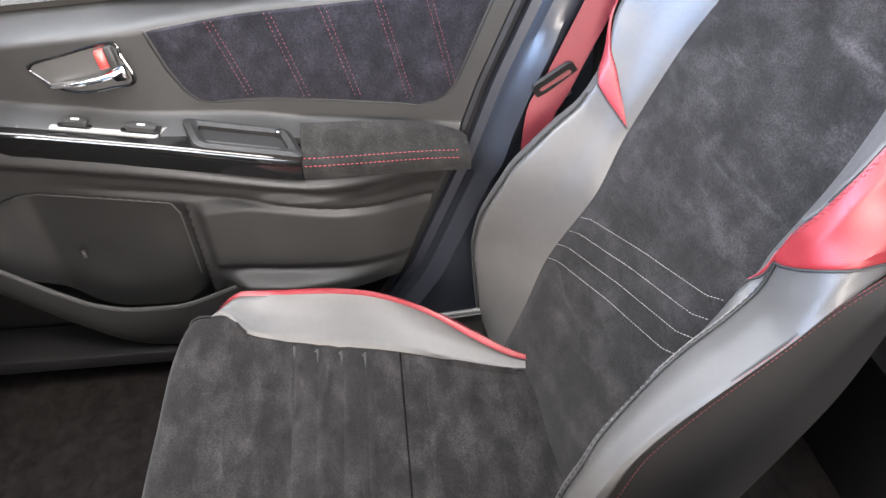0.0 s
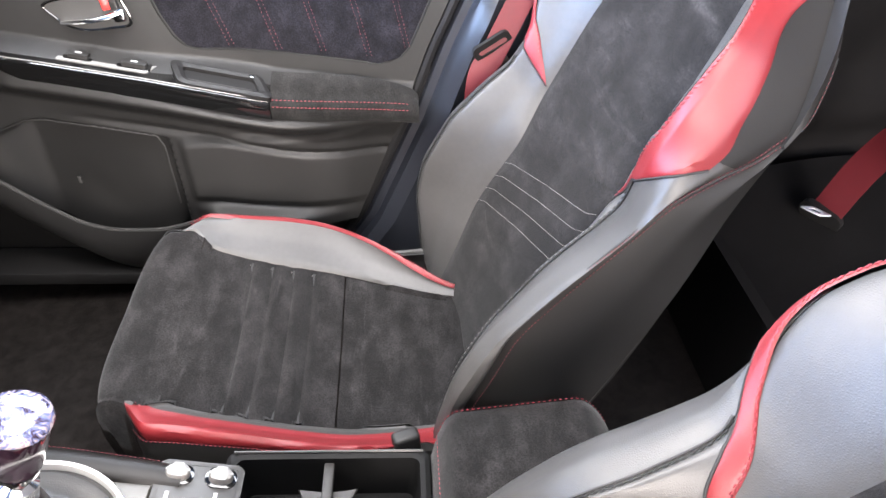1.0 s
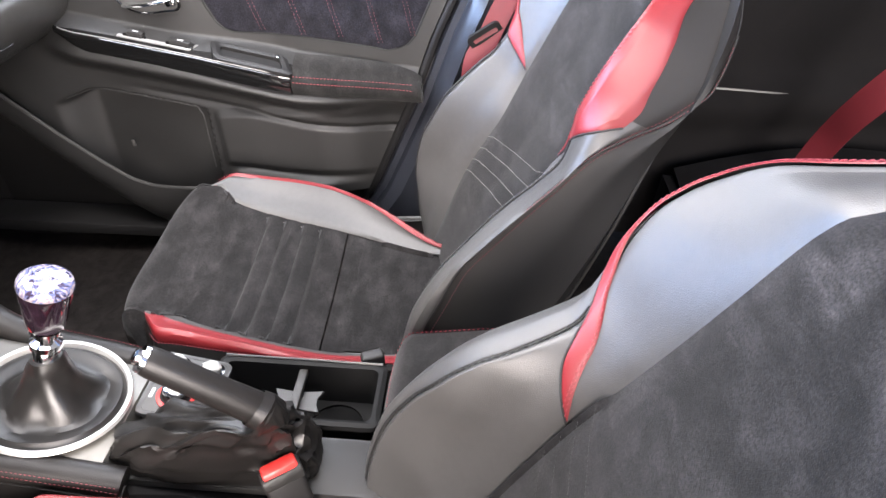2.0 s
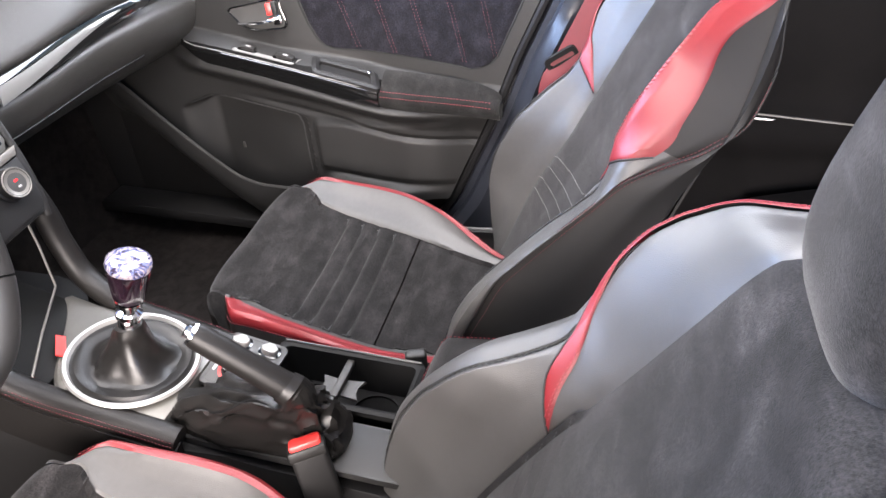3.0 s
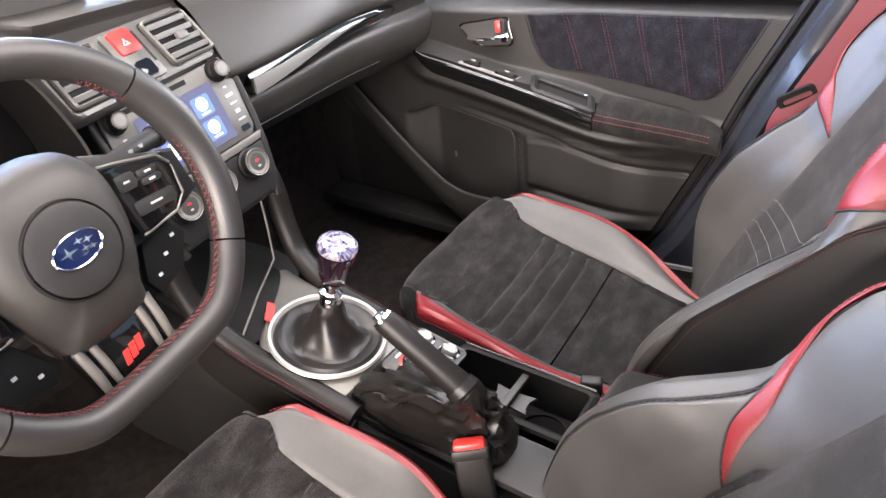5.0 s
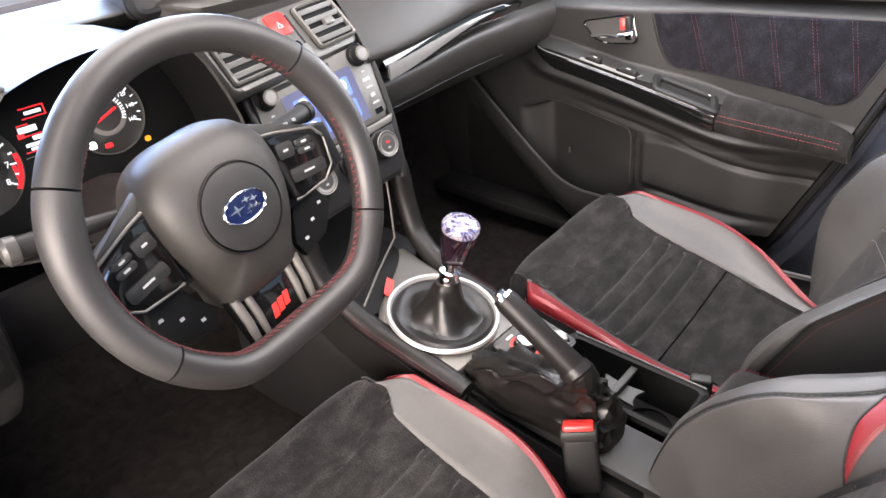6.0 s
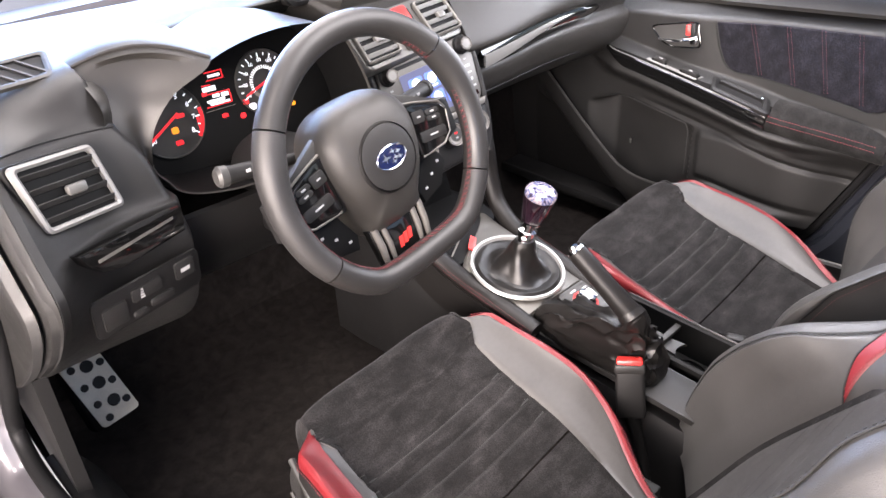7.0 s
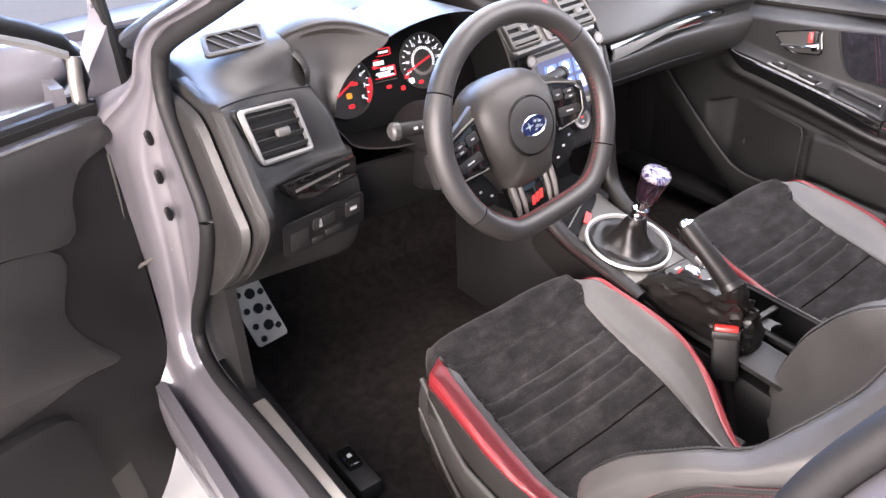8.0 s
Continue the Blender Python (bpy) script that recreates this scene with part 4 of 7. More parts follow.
# instrument hood
HOOD = [(-0.300, 0.818), (-0.505, 0.824), (-0.552, 0.856), (-0.563, 0.890), (-0.535, 0.945), (-0.470, 0.998), (-0.38, 1.022), (-0.29, 1.022), (-0.235, 0.998), (-0.208, 0.95), (-0.190, 0.88), (-0.205, 0.828)]
hood_line = smooth([(x, 0, z) for x, z in HOOD], 8, True)
hc = Vector((-0.37, 0, 0.91))
def hood_ring(sc, y, lean=0.10):
    return [Vector((hc.x + (p.x - hc.x) * sc, y + lean * (p.z - 0.91) + 0.03 * step(-0.45, -0.56, p.x), hc.z + (p.z - hc.z) * sc)) for p in hood_line]


hood = part("instrument_hood", loft([hood_ring(sc, y, ln) for sc, y, ln in ((1.06, 0.50, 0.0), (1.035, 0.36, 0.05), (1.012, 0.256, 0.1), (1.0, 0.242, 0.1), (0.985, 0.246, 0.1))], True, False), PLASTIC_SOFT, dash, "dark grey instrument hood")
part("hood_liner", loft([hood_ring(sc, y) for sc, y in ((0.985, 0.246), (0.97, 0.29), (0.955, 0.42))], True, False), CUP_BLACK, hood, "black hood liner")
# scooped lobe between the vent tower and the hood, with a ridge along its top
LOBE_L = smooth([(-0.616, 0.40, 1.026), (-0.611, 0.322, 1.019), (-0.604, 0.276, 0.968), (-0.592, 0.254, 0.930), (-0.576, 0.244, 0.885)], 6)
LOBE_R = smooth([(-0.440, 0.40, 1.030), (-0.455, 0.252, 1.006), (-0.518, 0.252, 0.972), (-0.552, 0.262, 0.930), (-0.566, 0.264, 0.880)], 6)


def lobe(a, b):
    k = b * (len(LOBE_L) - 1)
    i = min(int(k), len(LOBE_L) - 2)
    f = k - i
    p, q = LOBE_L[i].lerp(LOBE_L[i + 1], f), LOBE_R[i].lerp(LOBE_R[i + 1], f)
    crown = math.sin(math.pi * a)
    return p.lerp(q, a) + Vector((0, 0.014 * crown * (b > 0.3), 0.024 * crown * step(0.45, 0.20, b)))


part("dash_lobe", sheet(lobe, 24, 36), PLASTIC_SOFT, dash, "smooth grey lobe beside the instruments")
part("lobe_ridge", tube([lobe(a, 0.245) + Vector((0, 0, 0.001)) for a in np.linspace(0.0, 1.0, 24)], 0.003, 8), PLASTIC_SOFT, dash)
DIALFACE = pbr("dial_black", (0.003, 0.003, 0.003), 0.5, 0, 0.1, 5, spec=0.1)
gm = basis((-0.392, 0.362, 0.908), (1, 0, 0), (0, 0.20, 0.98))
face = part("instrument_face", prism([(p.x - hc.x + 0.022, (p.z - hc.z)) for p in reversed([Vector((hc.x + (q.x - hc.x) * 0.96, 0, hc.z + (q.z - hc.z) * 0.96)) for q in hood_line])], 0.002, gm), DIALFACE, dash, "black instrument face with lit red and white dials")


def dial(cx, cy, r, a0, a1, n, redline=None):
    m = gm @ pose(cx, cy, 0.003)
    part("dial_ring", lathe([(r * 1.0, 0), (r * 1.02, 0.004), (r * 1.03, 0.004), (r * 1.05, 0)], 48, m), PANEL_GREY, face, "grey dial ring")
    bm = bmesh.new()
    for i in range(n * 2 + 1):
        a = radians(a0 + (a1 - a0) * i / (2 * n))
        long = 0.16 if i % 2 == 0 else 0.09
        box((r * long, r * 0.035, 0.0006), m @ pose(r * (0.93 - long / 2) * math.cos(a), r * (0.93 - long / 2) * math.sin(a), 0.001, 0, 0, math.degrees(a)), bm=bm)
    part("dial_ticks", bm, LIT_WHITE, face, "white dial ticks")
    bm = bmesh.new()
    a = radians(a0 + (a1 - a0) * 0.02)
    box((r * 1.15, r * 0.06, 0.0012), m @ pose(r * 0.25 * math.cos(a), r * 0.25 * math.sin(a), 0.003, 0, 0, math.degrees(a)), bm=bm)
    part("needle", bm, LIT_RED, face, "red needle")
    if redline:
        bm = bmesh.new()
        for i in range(10):
            a = radians(redline[0] + (redline[1] - redline[0]) * i / 9)
            box((r * 0.10, r * 0.14, 0.0008), m @ pose(r * 0.96 * math.cos(a), r * 0.96 * math.sin(a), 0.0015, 0, 0, math.degrees(a)), bm=bm)
        part("red_zone", bm, LIT_RED, face)
    return m


def writing(text, size, m, mat, parent, depth=0.0003):
    cu = bpy.data.curves.new("writing", "FONT")
    cu.body, cu.size, cu.align_x, cu.align_y, cu.extrude = text, size, "CENTER", "CENTER", depth
    tmp = bpy.data.objects.new("writing", cu)
    scene.collection.objects.link(tmp)
    me = bpy.data.meshes.new_from_object(tmp.evaluated_get(bpy.context.evaluated_depsgraph_get()))
    bpy.data.objects.remove(tmp)
    me.materials.clear()
    me.materials.append(mat)
    ob = new("writing", me)
    ob.parent, ob.matrix_parent_inverse = parent, Matrix()
    ob.matrix_basis = m
    return ob


TACH, SPEED = (-0.096, -0.004, 0.053), (0.076, 0.014, 0.050)
tm = dial(*TACH, 215, -35, 8, (5, -36))
sm = dial(*SPEED, 205, -25, 8)
for i, n in enumerate("012345678"):
    a = radians(215 - 250 * i / 8)
    writing(n, 0.0105, tm @ pose(0.038 * math.cos(a), 0.038 * math.sin(a), 0.0015), LIT_WHITE, face)
for i in range(9):
    a = radians(205 - 230 * i / 8)
    writing(str(20 * i), 0.0078, sm @ pose(0.035 * math.cos(a), 0.035 * math.sin(a), 0.0015), LIT_WHITE, face)
part("dial_arc", ring_plate([(0.027 * math.cos(t), 0.027 * math.sin(t)) for t in np.linspace(0, 6.2832, 40, endpoint=False)], [(0.021 * math.cos(t), 0.021 * math.sin(t)) for t in np.linspace(0, 6.2832, 40, endpoint=False)], 0.001, sm), METAL_DARK, face, "grey inner scale")
ticks = bmesh.new()
for i in range(26):
    t = radians(205 - 230 * i / 25)
    box((0.005, 0.0016, 0.0008), sm @ pose(0.024 * math.cos(t), 0.024 * math.sin(t), 0.0012, 0, 0, math.degrees(t)), bm=ticks)
part("inner_ticks", ticks, LIT_WHITE, face)
# middle display: framed bars of red and white
for x, y, w, h, mt in ((-0.006, 0.050, 0.030, 0.0016, LIT_RED), (0.008, 0.044, 0.0014, 0.012, LIT_RED), (-0.006, 0.038, 0.030, 0.0012, LIT_RED), (-0.006, 0.044, 0.020, 0.004, LIT_WHITE), (-0.024, 0.032, 0.014, 0.0014, LIT_RED), (-0.020, 0.026, 0.022, 0.007, LIT_WHITE), (-0.030, 0.020, 0.008, 0.006, LIT_RED),
                       (-0.010, 0.018, 0.044, 0.0012, LIT_RED), (0.012, 0.009, 0.0012, 0.018, LIT_RED), (-0.010, -0.001, 0.044, 0.0012, LIT_RED), (-0.012, 0.014, 0.012, 0.005, LIT_WHITE), (0.003, 0.013, 0.012, 0.006, LIT_WHITE), (-0.014, 0.007, 0.030, 0.004, LIT_WHITE), (-0.008, 0.002, 0.034, 0.003, LIT_WHITE), (-0.010, -0.007, 0.050, 0.0008, METAL_DARK)):
    part("display_bar", box((w, h, 0.001), gm @ pose(x, y, 0.003)), mt, face)
for x, y, w, h, mt in ((-0.092, -0.019, 0.011, 0.010, LIT_AMBER), (-0.078, 0.000, 0.014, 0.006, LIT_RED), (-0.091, -0.038, 0.012, 0.007, LIT_RED), (-0.007, -0.019, 0.010, 0.006, LIT_RED), (0.023, -0.027, 0.009, 0.008, LIT_RED), (0.065, -0.024, 0.010, 0.006, LIT_RED), (0.034, -0.008, 0.010, 0.008, LIT_RED), (0.044, -0.018, 0.012, 0.010, LIT_WHITE),
                       (0.118, -0.032, 0.008, 0.007, LIT_AMBER), (-0.052, -0.020, 0.004, 0.022, LIT_RED)):
    part("warning_lamp", prism(rounded(w, h, min(w, h) * 0.3, 3), 0.001, gm @ pose(x, y, 0.003)), mt, face)


TOP_SCREEN = pbr("dark_blue_screen", (0.01, 0.012, 0.03), 0.15, glow=(0.06, 0.12, 0.36, 1.6))
ICON_PALE = pbr("pale_icon", (0.3, 0.3, 0.4), 0.3, glow=(0.5, 0.6, 0.9, 1.0))
# slat grey raised to carry the bright reflection on the centre vents
SLAT = pbr("vent_slat", (0.105, 0.102, 0.095), 0.4, 0.1, 0.08, 9, 700, 0.1)


def vent(m, w, h, parent, slats=4, frame_mat=METAL_DARK, thick=0.007, skew=0.0, label="silver-framed air vent", slat_mat=PANEL_GREY):
    """A rectangular vent: frame, dark throat, tilted slats and a tab."""
    v = part("air_vent", ring_plate(rounded(w, h, 0.008, skew=skew), rounded(w - 2 * thick, h - 2 * thick, 0.004, skew=skew), 0.009, m), frame_mat, parent, label)
    part("vent_throat", prism(rounded(w - thick, h - thick, 0.005, skew=skew), 0.002, m @ pose(0, 0, -0.0004)), CUP_BLACK, v)
    part("vent_surround", prism(rounded(w + 0.004, h + 0.004, 0.009, skew=skew), 0.030, m @ pose(0, 0, -0.031)), PLASTIC_DARK, v)
    for i in range(slats):
        y = (h - 2 * thick) * ((i + 0.5) / slats - 0.5)
        part("slat", box((w - 2 * thick, 0.0080, 0.0022), m @ pose(skew * y, y, 0.0055, 30, 0, 0), 0.0008, 1), slat_mat, v, "grey vent slat")
    part("vent_tab", box((w * 0.24, 0.013, 0.009), m @ pose(w * 0.06, -0.002, 0.007), 0.003), SLAT, v, "grey vent slider")
    return v


# driver's end of the dashboard: vent tower, blade and switch bank
vm = basis((-0.694, 0.203, 0.913), (0.10, 0.045, 0), (-0.10, 0.24, 0.97)) @ pose(0, 0, 0, 0, 0, -6.5)
END_L = [(-0.772, 0.60, 1.000), (-0.772, 0.42, 1.000), (-0.772, 0.33, 0.986), (-0.770, 0.24, 0.973), (-0.770, 0.205, 0.965), (-0.770, 0.180, 0.945), (-0.770, 0.148, 0.903), (-0.770, 0.120, 0.868), (-0.770, 0.102, 0.848), (-0.770, 0.090, 0.826), (-0.770, 0.108, 0.788), (-0.770, 0.165, 0.728), (-0.770, 0.232, 0.674), (-0.774, 0.30, 0.625)]
END_R = [(-0.612, 0.62, 1.032), (-0.612, 0.43, 1.032), (-0.612, 0.31, 1.020), (-0.606, 0.268, 0.975), (-0.604, 0.255, 0.953), (-0.600, 0.250, 0.944), (-0.582, 0.238, 0.905), (-0.570, 0.226, 0.852), (-0.562, 0.216, 0.842), (-0.558, 0.222, 0.810), (-0.556, 0.214, 0.780), (-0.558, 0.228, 0.700), (-0.566, 0.258, 0.650), (-0.576, 0.31, 0.615)]
el, er = smooth(END_L, 5), smooth(END_R, 5)


def face_at(p0, p1, f):
    """Across the dash end: nearly flat, flaring towards the driver at its outer edge."""
    q = p0.lerp(p1, f)
    q.y = p1.y + (p0.y - p1.y) * (1 - f) ** 2.8
    return q


tower = []
for p0, p1 in zip(el, er):
    back = Vector((0, 0.05, 0)).lerp(Vector((0, 0.02, -0.03)), step(0.955, 1.0, p0.z))
    tower.append([p0 + back + Vector((-0.012, 0.0, 0)), p0 + back * 0.3 + Vector((-0.008, 0, 0)), p0 + back * 0.06] + [face_at(p0, p1, f) for f in (0.04, 0.12, 0.22, 0.34, 0.48, 0.64, 0.8, 0.96)] + [p1 + back * 0.08, p1 + back * 0.4 + Vector((0.007, 0, 0)), p1 + back * 1.6 + Vector((0.010, 0, 0))])
part("dash_end", loft(tower, False, False), PLASTIC, dash, "dark grey driver end of the dashboard")
part("panel_gap", tube([face_at(el[20], er[20], f) + Vector((0, -0.0005, 0.0005)) for f in np.linspace(0.0, 1.0, 16)], 0.0013, 6), RUBBER, dash)
vent(vm, 0.114, 0.084, dash, 4, SATIN, skew=-0.19, slat_mat=PLASTIC)
part("dash_blade", prism([(-0.081, 0.024), (-0.076, 0.010), (-0.058, -0.010), (-0.030, -0.019), (0.078, -0.024), (0.084, 0.008), (-0.020, 0.018)], 0.018, basis((-0.652, 0.181, 0.832), (1, 0.40, 0.02), (0, 0.1, 1)), 0.004), GLOSS, dash, "gloss black blade with pull-out cup holder")
part("metal_strip", box((0.125, 0.004, 0.003), basis((-0.645, 0.166, 0.838), (1, 0.40, -0.02), (0, 0.1, 1))), METAL_DARK, dash)
sm2 = basis((-0.645, 0.185, 0.752), (1, 0.16, 0.03), (0, -0.18, 1))
bank = part("switch_bank", prism(rounded(0.160, 0.060, 0.008), 0.004, sm2, 0.002), PLASTIC_DARK, dash, "black switch bank")
for x, y, w, h in ((-0.052, -0.004, 0.034, 0.034), (-0.004, 0.010, 0.044, 0.020), (0.055, 0.010, 0.030, 0.028), (0.016, -0.016, 0.036, 0.012), (-0.018, -0.020, 0.022, 0.010)):
    part("switch", prism(rounded(w, h, 0.004), 0.004, sm2 @ pose(x, y, 0.003), 0.0015), PLASTIC, bank, "square black switch")
part("switch_mark", box((0.014, 0.006, 0.0006), sm2 @ pose(0.055, 0.010, 0.0075)), WHITE_INK, bank)
for i in range(4):
    part("switch_mark", box((0.003 + 0.001 * i, 0.0025, 0.0006), sm2 @ pose(-0.012, 0.016 - 0.004 * i, 0.0075)), WHITE_INK, bank)
# stepped side of the dashboard in the door opening
BAND_GREY = pbr("band_grey", (0.022, 0.0215, 0.021), 0.55, 0, 0.08, 9, 700, 0.2)
side = []
for p in el[10:]:
    side.append([p + Vector(q) for q in ((0.012, 0.010, 0), (0.002, 0.004, 0), (-0.010, 0.014, -0.004), (-0.013, 0.028, -0.010), (-0.012, 0.046, -0.016), (-0.013, 0.048, -0.018), (-0.018, 0.036, -0.018), (-0.028, 0.044, -0.022), (-0.031, 0.054, -0.026), (-0.034, 0.080, -0.030), (-0.036, 0.18, -0.030))])
part("dash_side", loft(side, False, False), PLASTIC, dash, "stepped grey dash end cover")
part("side_band", loft([[r[6] + Vector((0, -0.002, 0)), r[7] + Vector((0, -0.002, 0)), r[7] + Vector((0, 0.002, 0)), r[6] + Vector((0, 0.002, 0))] for r in side]), BAND_GREY, dash, "light grey raised band")
# defroster vent on top
dm = basis((-0.678, 0.352, 1.020), (1, -0.02, 0.06), (-0.02, 1, 0.34))
dv = part("top_vent", ring_plate(rounded(0.104, 0.064, 0.010, skew=0.25), rounded(0.088, 0.046, 0.006, skew=0.25), 0.006, dm), PLASTIC_SOFT, dash, "side window defroster grille")
part("vent_throat", prism(rounded(0.090, 0.048, 0.006, skew=0.25), 0.001, dm @ pose(0, 0, 0.001)), RUBBER, dv)
for i in range(4):
    part("slat", box((0.0026, 0.056, 0.004), dm @ pose(-0.030 + 0.020 * i, 0, 0.003, 0, 0, 28)), PANEL_GREY, dv, "pale thin slat")
# steering column shroud and knee panel
part("column_shroud", loft([[Vector((-0.372 + 0.052 * s * math.cos(a), 0.05 + 0.26 * f, 0.852 - 0.035 * f + 0.044 * s * math.sin(a))) for a in np.linspace(0, 2 * math.pi, 24, endpoint=False)] for f, s in ((0, 0.9), (0.1, 1.0), (0.6, 1.1), (1, 1.15))]), PLASTIC_DARK, dash, "black steering column shroud")
part("knee_panel", sheet(lambda a, b: Vector((-0.565 + 0.42 * a, 0.26 + 0.03 * b + 0.16 * b ** 3, 0.80 - 0.19 * b)), 20, 16, 0.012), PLASTIC_DARK, dash, "dark knee panel")
part("column_skirt", box((0.10, 0.14, 0.12), pose(-0.372, 0.22, 0.79, -15, 0, 0), 0.02, 3), PLASTIC_DARK, dash)
for sx in (-1, 1):
    a, b = (Vector((-0.422, 0.10, 0.893)), Vector((-0.542, 0.112, 0.900))) if sx < 0 else (Vector((-0.322, 0.085, 0.915)), Vector((-0.158, 0.152, 0.906)))
    st = part("column_stalk", tube([a, a.lerp(b, 0.4), a.lerp(b, 0.7), b], [0.007, 0.0085, 0.0110, 0.0118], 14), PLASTIC_DARK, dash, "black column stalk")
    way = (b - a).normalized()
    part("stalk_end", tube([b - way * 0.004, b + way * 0.006, b + way * 0.010], [0.0135, 0.0140, 0.010], 16), PANEL_GREY if sx < 0 else PLASTIC_DARK, st, "grey stalk end" if sx < 0 else "dark rounded stalk end")
    for i in range(3):
        part("stalk_mark", box((0.006, 0.001, 0.004), Matrix.Translation(a.lerp(b, 0.55 + 0.11 * i) + Vector((0, -0.0115, 0.004)))), WHITE_INK, st)

# information display in its own hood on the dash top
td = basis((-0.122, 0.425, 1.058), (1, 0, 0.03), (0, 0.16, 0.98))
disp = part("top_display", ring_plate(rounded(0.196, 0.082, 0.020), rounded(0.158, 0.058, 0.006), 0.014, td), PLASTIC_DARK, dash, "black hooded information display")
part("display_screen", prism(rounded(0.162, 0.062, 0.006), 0.002, td), TOP_SCREEN, disp, "lit dark blue screen")
part("display_hood", loft([[td @ Vector((x, y, -z)) for x, y in rounded(0.196 - 0.3 * z, 0.082 - 0.25 * z, 0.020)] for z in (-0.004, 0.02, 0.06, 0.10)], True, True), PLASTIC_SOFT, disp)
for x, y, w, h in ((-0.062, -0.020, 0.022, 0.004), (-0.020, -0.022, 0.020, 0.003), (0.018, -0.018, 0.012, 0.012), (0.052, -0.020, 0.026, 0.004), (-0.055, 0.004, 0.030, 0.010), (0.045, 0.006, 0.036, 0.008)):
    part("display_bar", box((w, h, 0.001), td @ pose(x, y, 0.0026)), ICON_PALE, disp)

# ---- centre stack ----
stack = thing("centre_stack", "centre stack with touch screen, climate dials and two air vents", "centre console")
cm = basis((-0.026, 0.275, 0.858), (1, -0.041, 0.107), (0, 0.31, 1))
cv = basis((-0.0585, 0.294, 0.966), (1, 0.130, 0.038), (0, 0.807, 1))
body = [(-0.117, 0.080), (0.117, 0.080), (0.118, 0.04), (0.113, -0.06), (0.102, -0.130), (0.092, -0.158), (-0.092, -0.158), (-0.102, -0.130), (-0.113, -0.06), (-0.118, 0.04)]
part("stack_body", prism(body, 0.075, cm @ pose(0, 0, -0.078), 0.006), PLASTIC, stack, "dark grey stack body")
for d in (-1, 1):
    edge = smooth([(d * 0.112, 0.14, -0.045), (d * 0.115, 0.115, -0.020), (d * 0.117, 0.08, -0.004), (d * 0.118, 0.02, 0.001), (d * 0.113, -0.06, 0.0), (d * 0.103, -0.125, -0.004), (d * 0.094, -0.165, -0.012)], 8)
    part("stack_edge", tube([cm @ p for p in edge], 0.006, 10), PLASTIC, stack, "rounded stack edge")
    vmx = cv @ pose(d * 0.0855, 0.0, 0.0)
    vent(vmx, 0.084, 0.074, stack, 4, RADIO_SILVER, 0.0045, skew=-0.04 * d, label="silver-framed centre air vent", slat_mat=SLAT)
part("vent_bridge", prism(rounded(0.266, 0.090, 0.014), 0.03, cv @ pose(0, 0, -0.031), 0.006), RADIO_SILVER, stack, "grey vent surround")
hz = part("hazard_bezel", prism(rounded(0.056, 0.080, 0.006), 0.006, cv @ pose(0.0, 0.0, -0.002), 0.002), RADIO_SILVER, stack, "grey hazard switch panel")
part("hazard_switch", prism(rounded(0.036, 0.036, 0.004), 0.005, cv @ pose(0, 0.020, 0.003), 0.002), RED_PLASTIC, hz, "red hazard warning switch")
tri_o = [(math.cos(radians(a)) * 0.007, math.sin(radians(a)) * 0.007) for a in (90, 210, 330)]
part("hazard_mark", ring_plate(tri_o, [(x * 0.55, y * 0.55) for x, y in tri_o], 0.0006, cv @ pose(0, 0.017, 0.0078)), WHITE_INK, hz)
part("display_switch", prism(rounded(0.026, 0.024, 0.003), 0.006, cv @ pose(0, -0.024, 0.002), 0.002), GLOSS, hz, "small black display switch")
part("clock_slot", box((0.004, 0.05, 0.002), cv @ pose(0.024, 0.006, 0.0035)), PLASTIC_DARK, hz)
rad = part("radio", prism([(-0.108, 0.062), (0.108, 0.062), (0.111, 0.02), (0.107, -0.048), (0.098, -0.060), (-0.098, -0.060), (-0.107, -0.048), (-0.111, 0.02)], 0.006, cm, 0.003), RADIO_SILVER, stack, "grey metal radio with touch screen")
SCREEN = pbr("lit_screen", (0.02, 0.02, 0.03), 0.12, coat=0.3, glow=(0.44, 0.47, 0.80, 0.42))
part("cd_slot", box((0.110, 0.007, 0.002), cm @ pose(-0.02, 0.052, 0.006)), RUBBER, rad)
scr = part("touch_screen", prism(rounded(0.136, 0.088, 0.003), 0.002, cm @ pose(0.002, -0.006, 0.0055)), SCREEN, rad, "lit blue-white touch screen")
ICON, ICON_B = pbr("lit_icon", (0.5, 0.5, 0.5), 0.3, glow=(0.85, 0.88, 1.0, 0.85)), pbr("lit_blue_icon", (0.05, 0.1, 0.4), 0.3, glow=(0.26, 0.36, 0.95, 0.62))
for i in range(3):
    for j in range(2):
        part("icon_tile", prism(rounded(0.032, 0.030, 0.004), 0.0005, cm @ pose(-0.036 + 0.038 * i, 0.011 - 0.036 * j, 0.0076)), ICON_B, scr)
        part("icon", lathe([(0.010, 0), (0.010, 0.0006)], 20, cm @ pose(-0.036 + 0.038 * i, 0.014 - 0.036 * j, 0.0081)), ICON, scr)
        part("icon_bar", box((0.016, 0.003, 0.0006), cm @ pose(-0.036 + 0.038 * i, 0.000 - 0.036 * j, 0.0084)), ICON, scr)


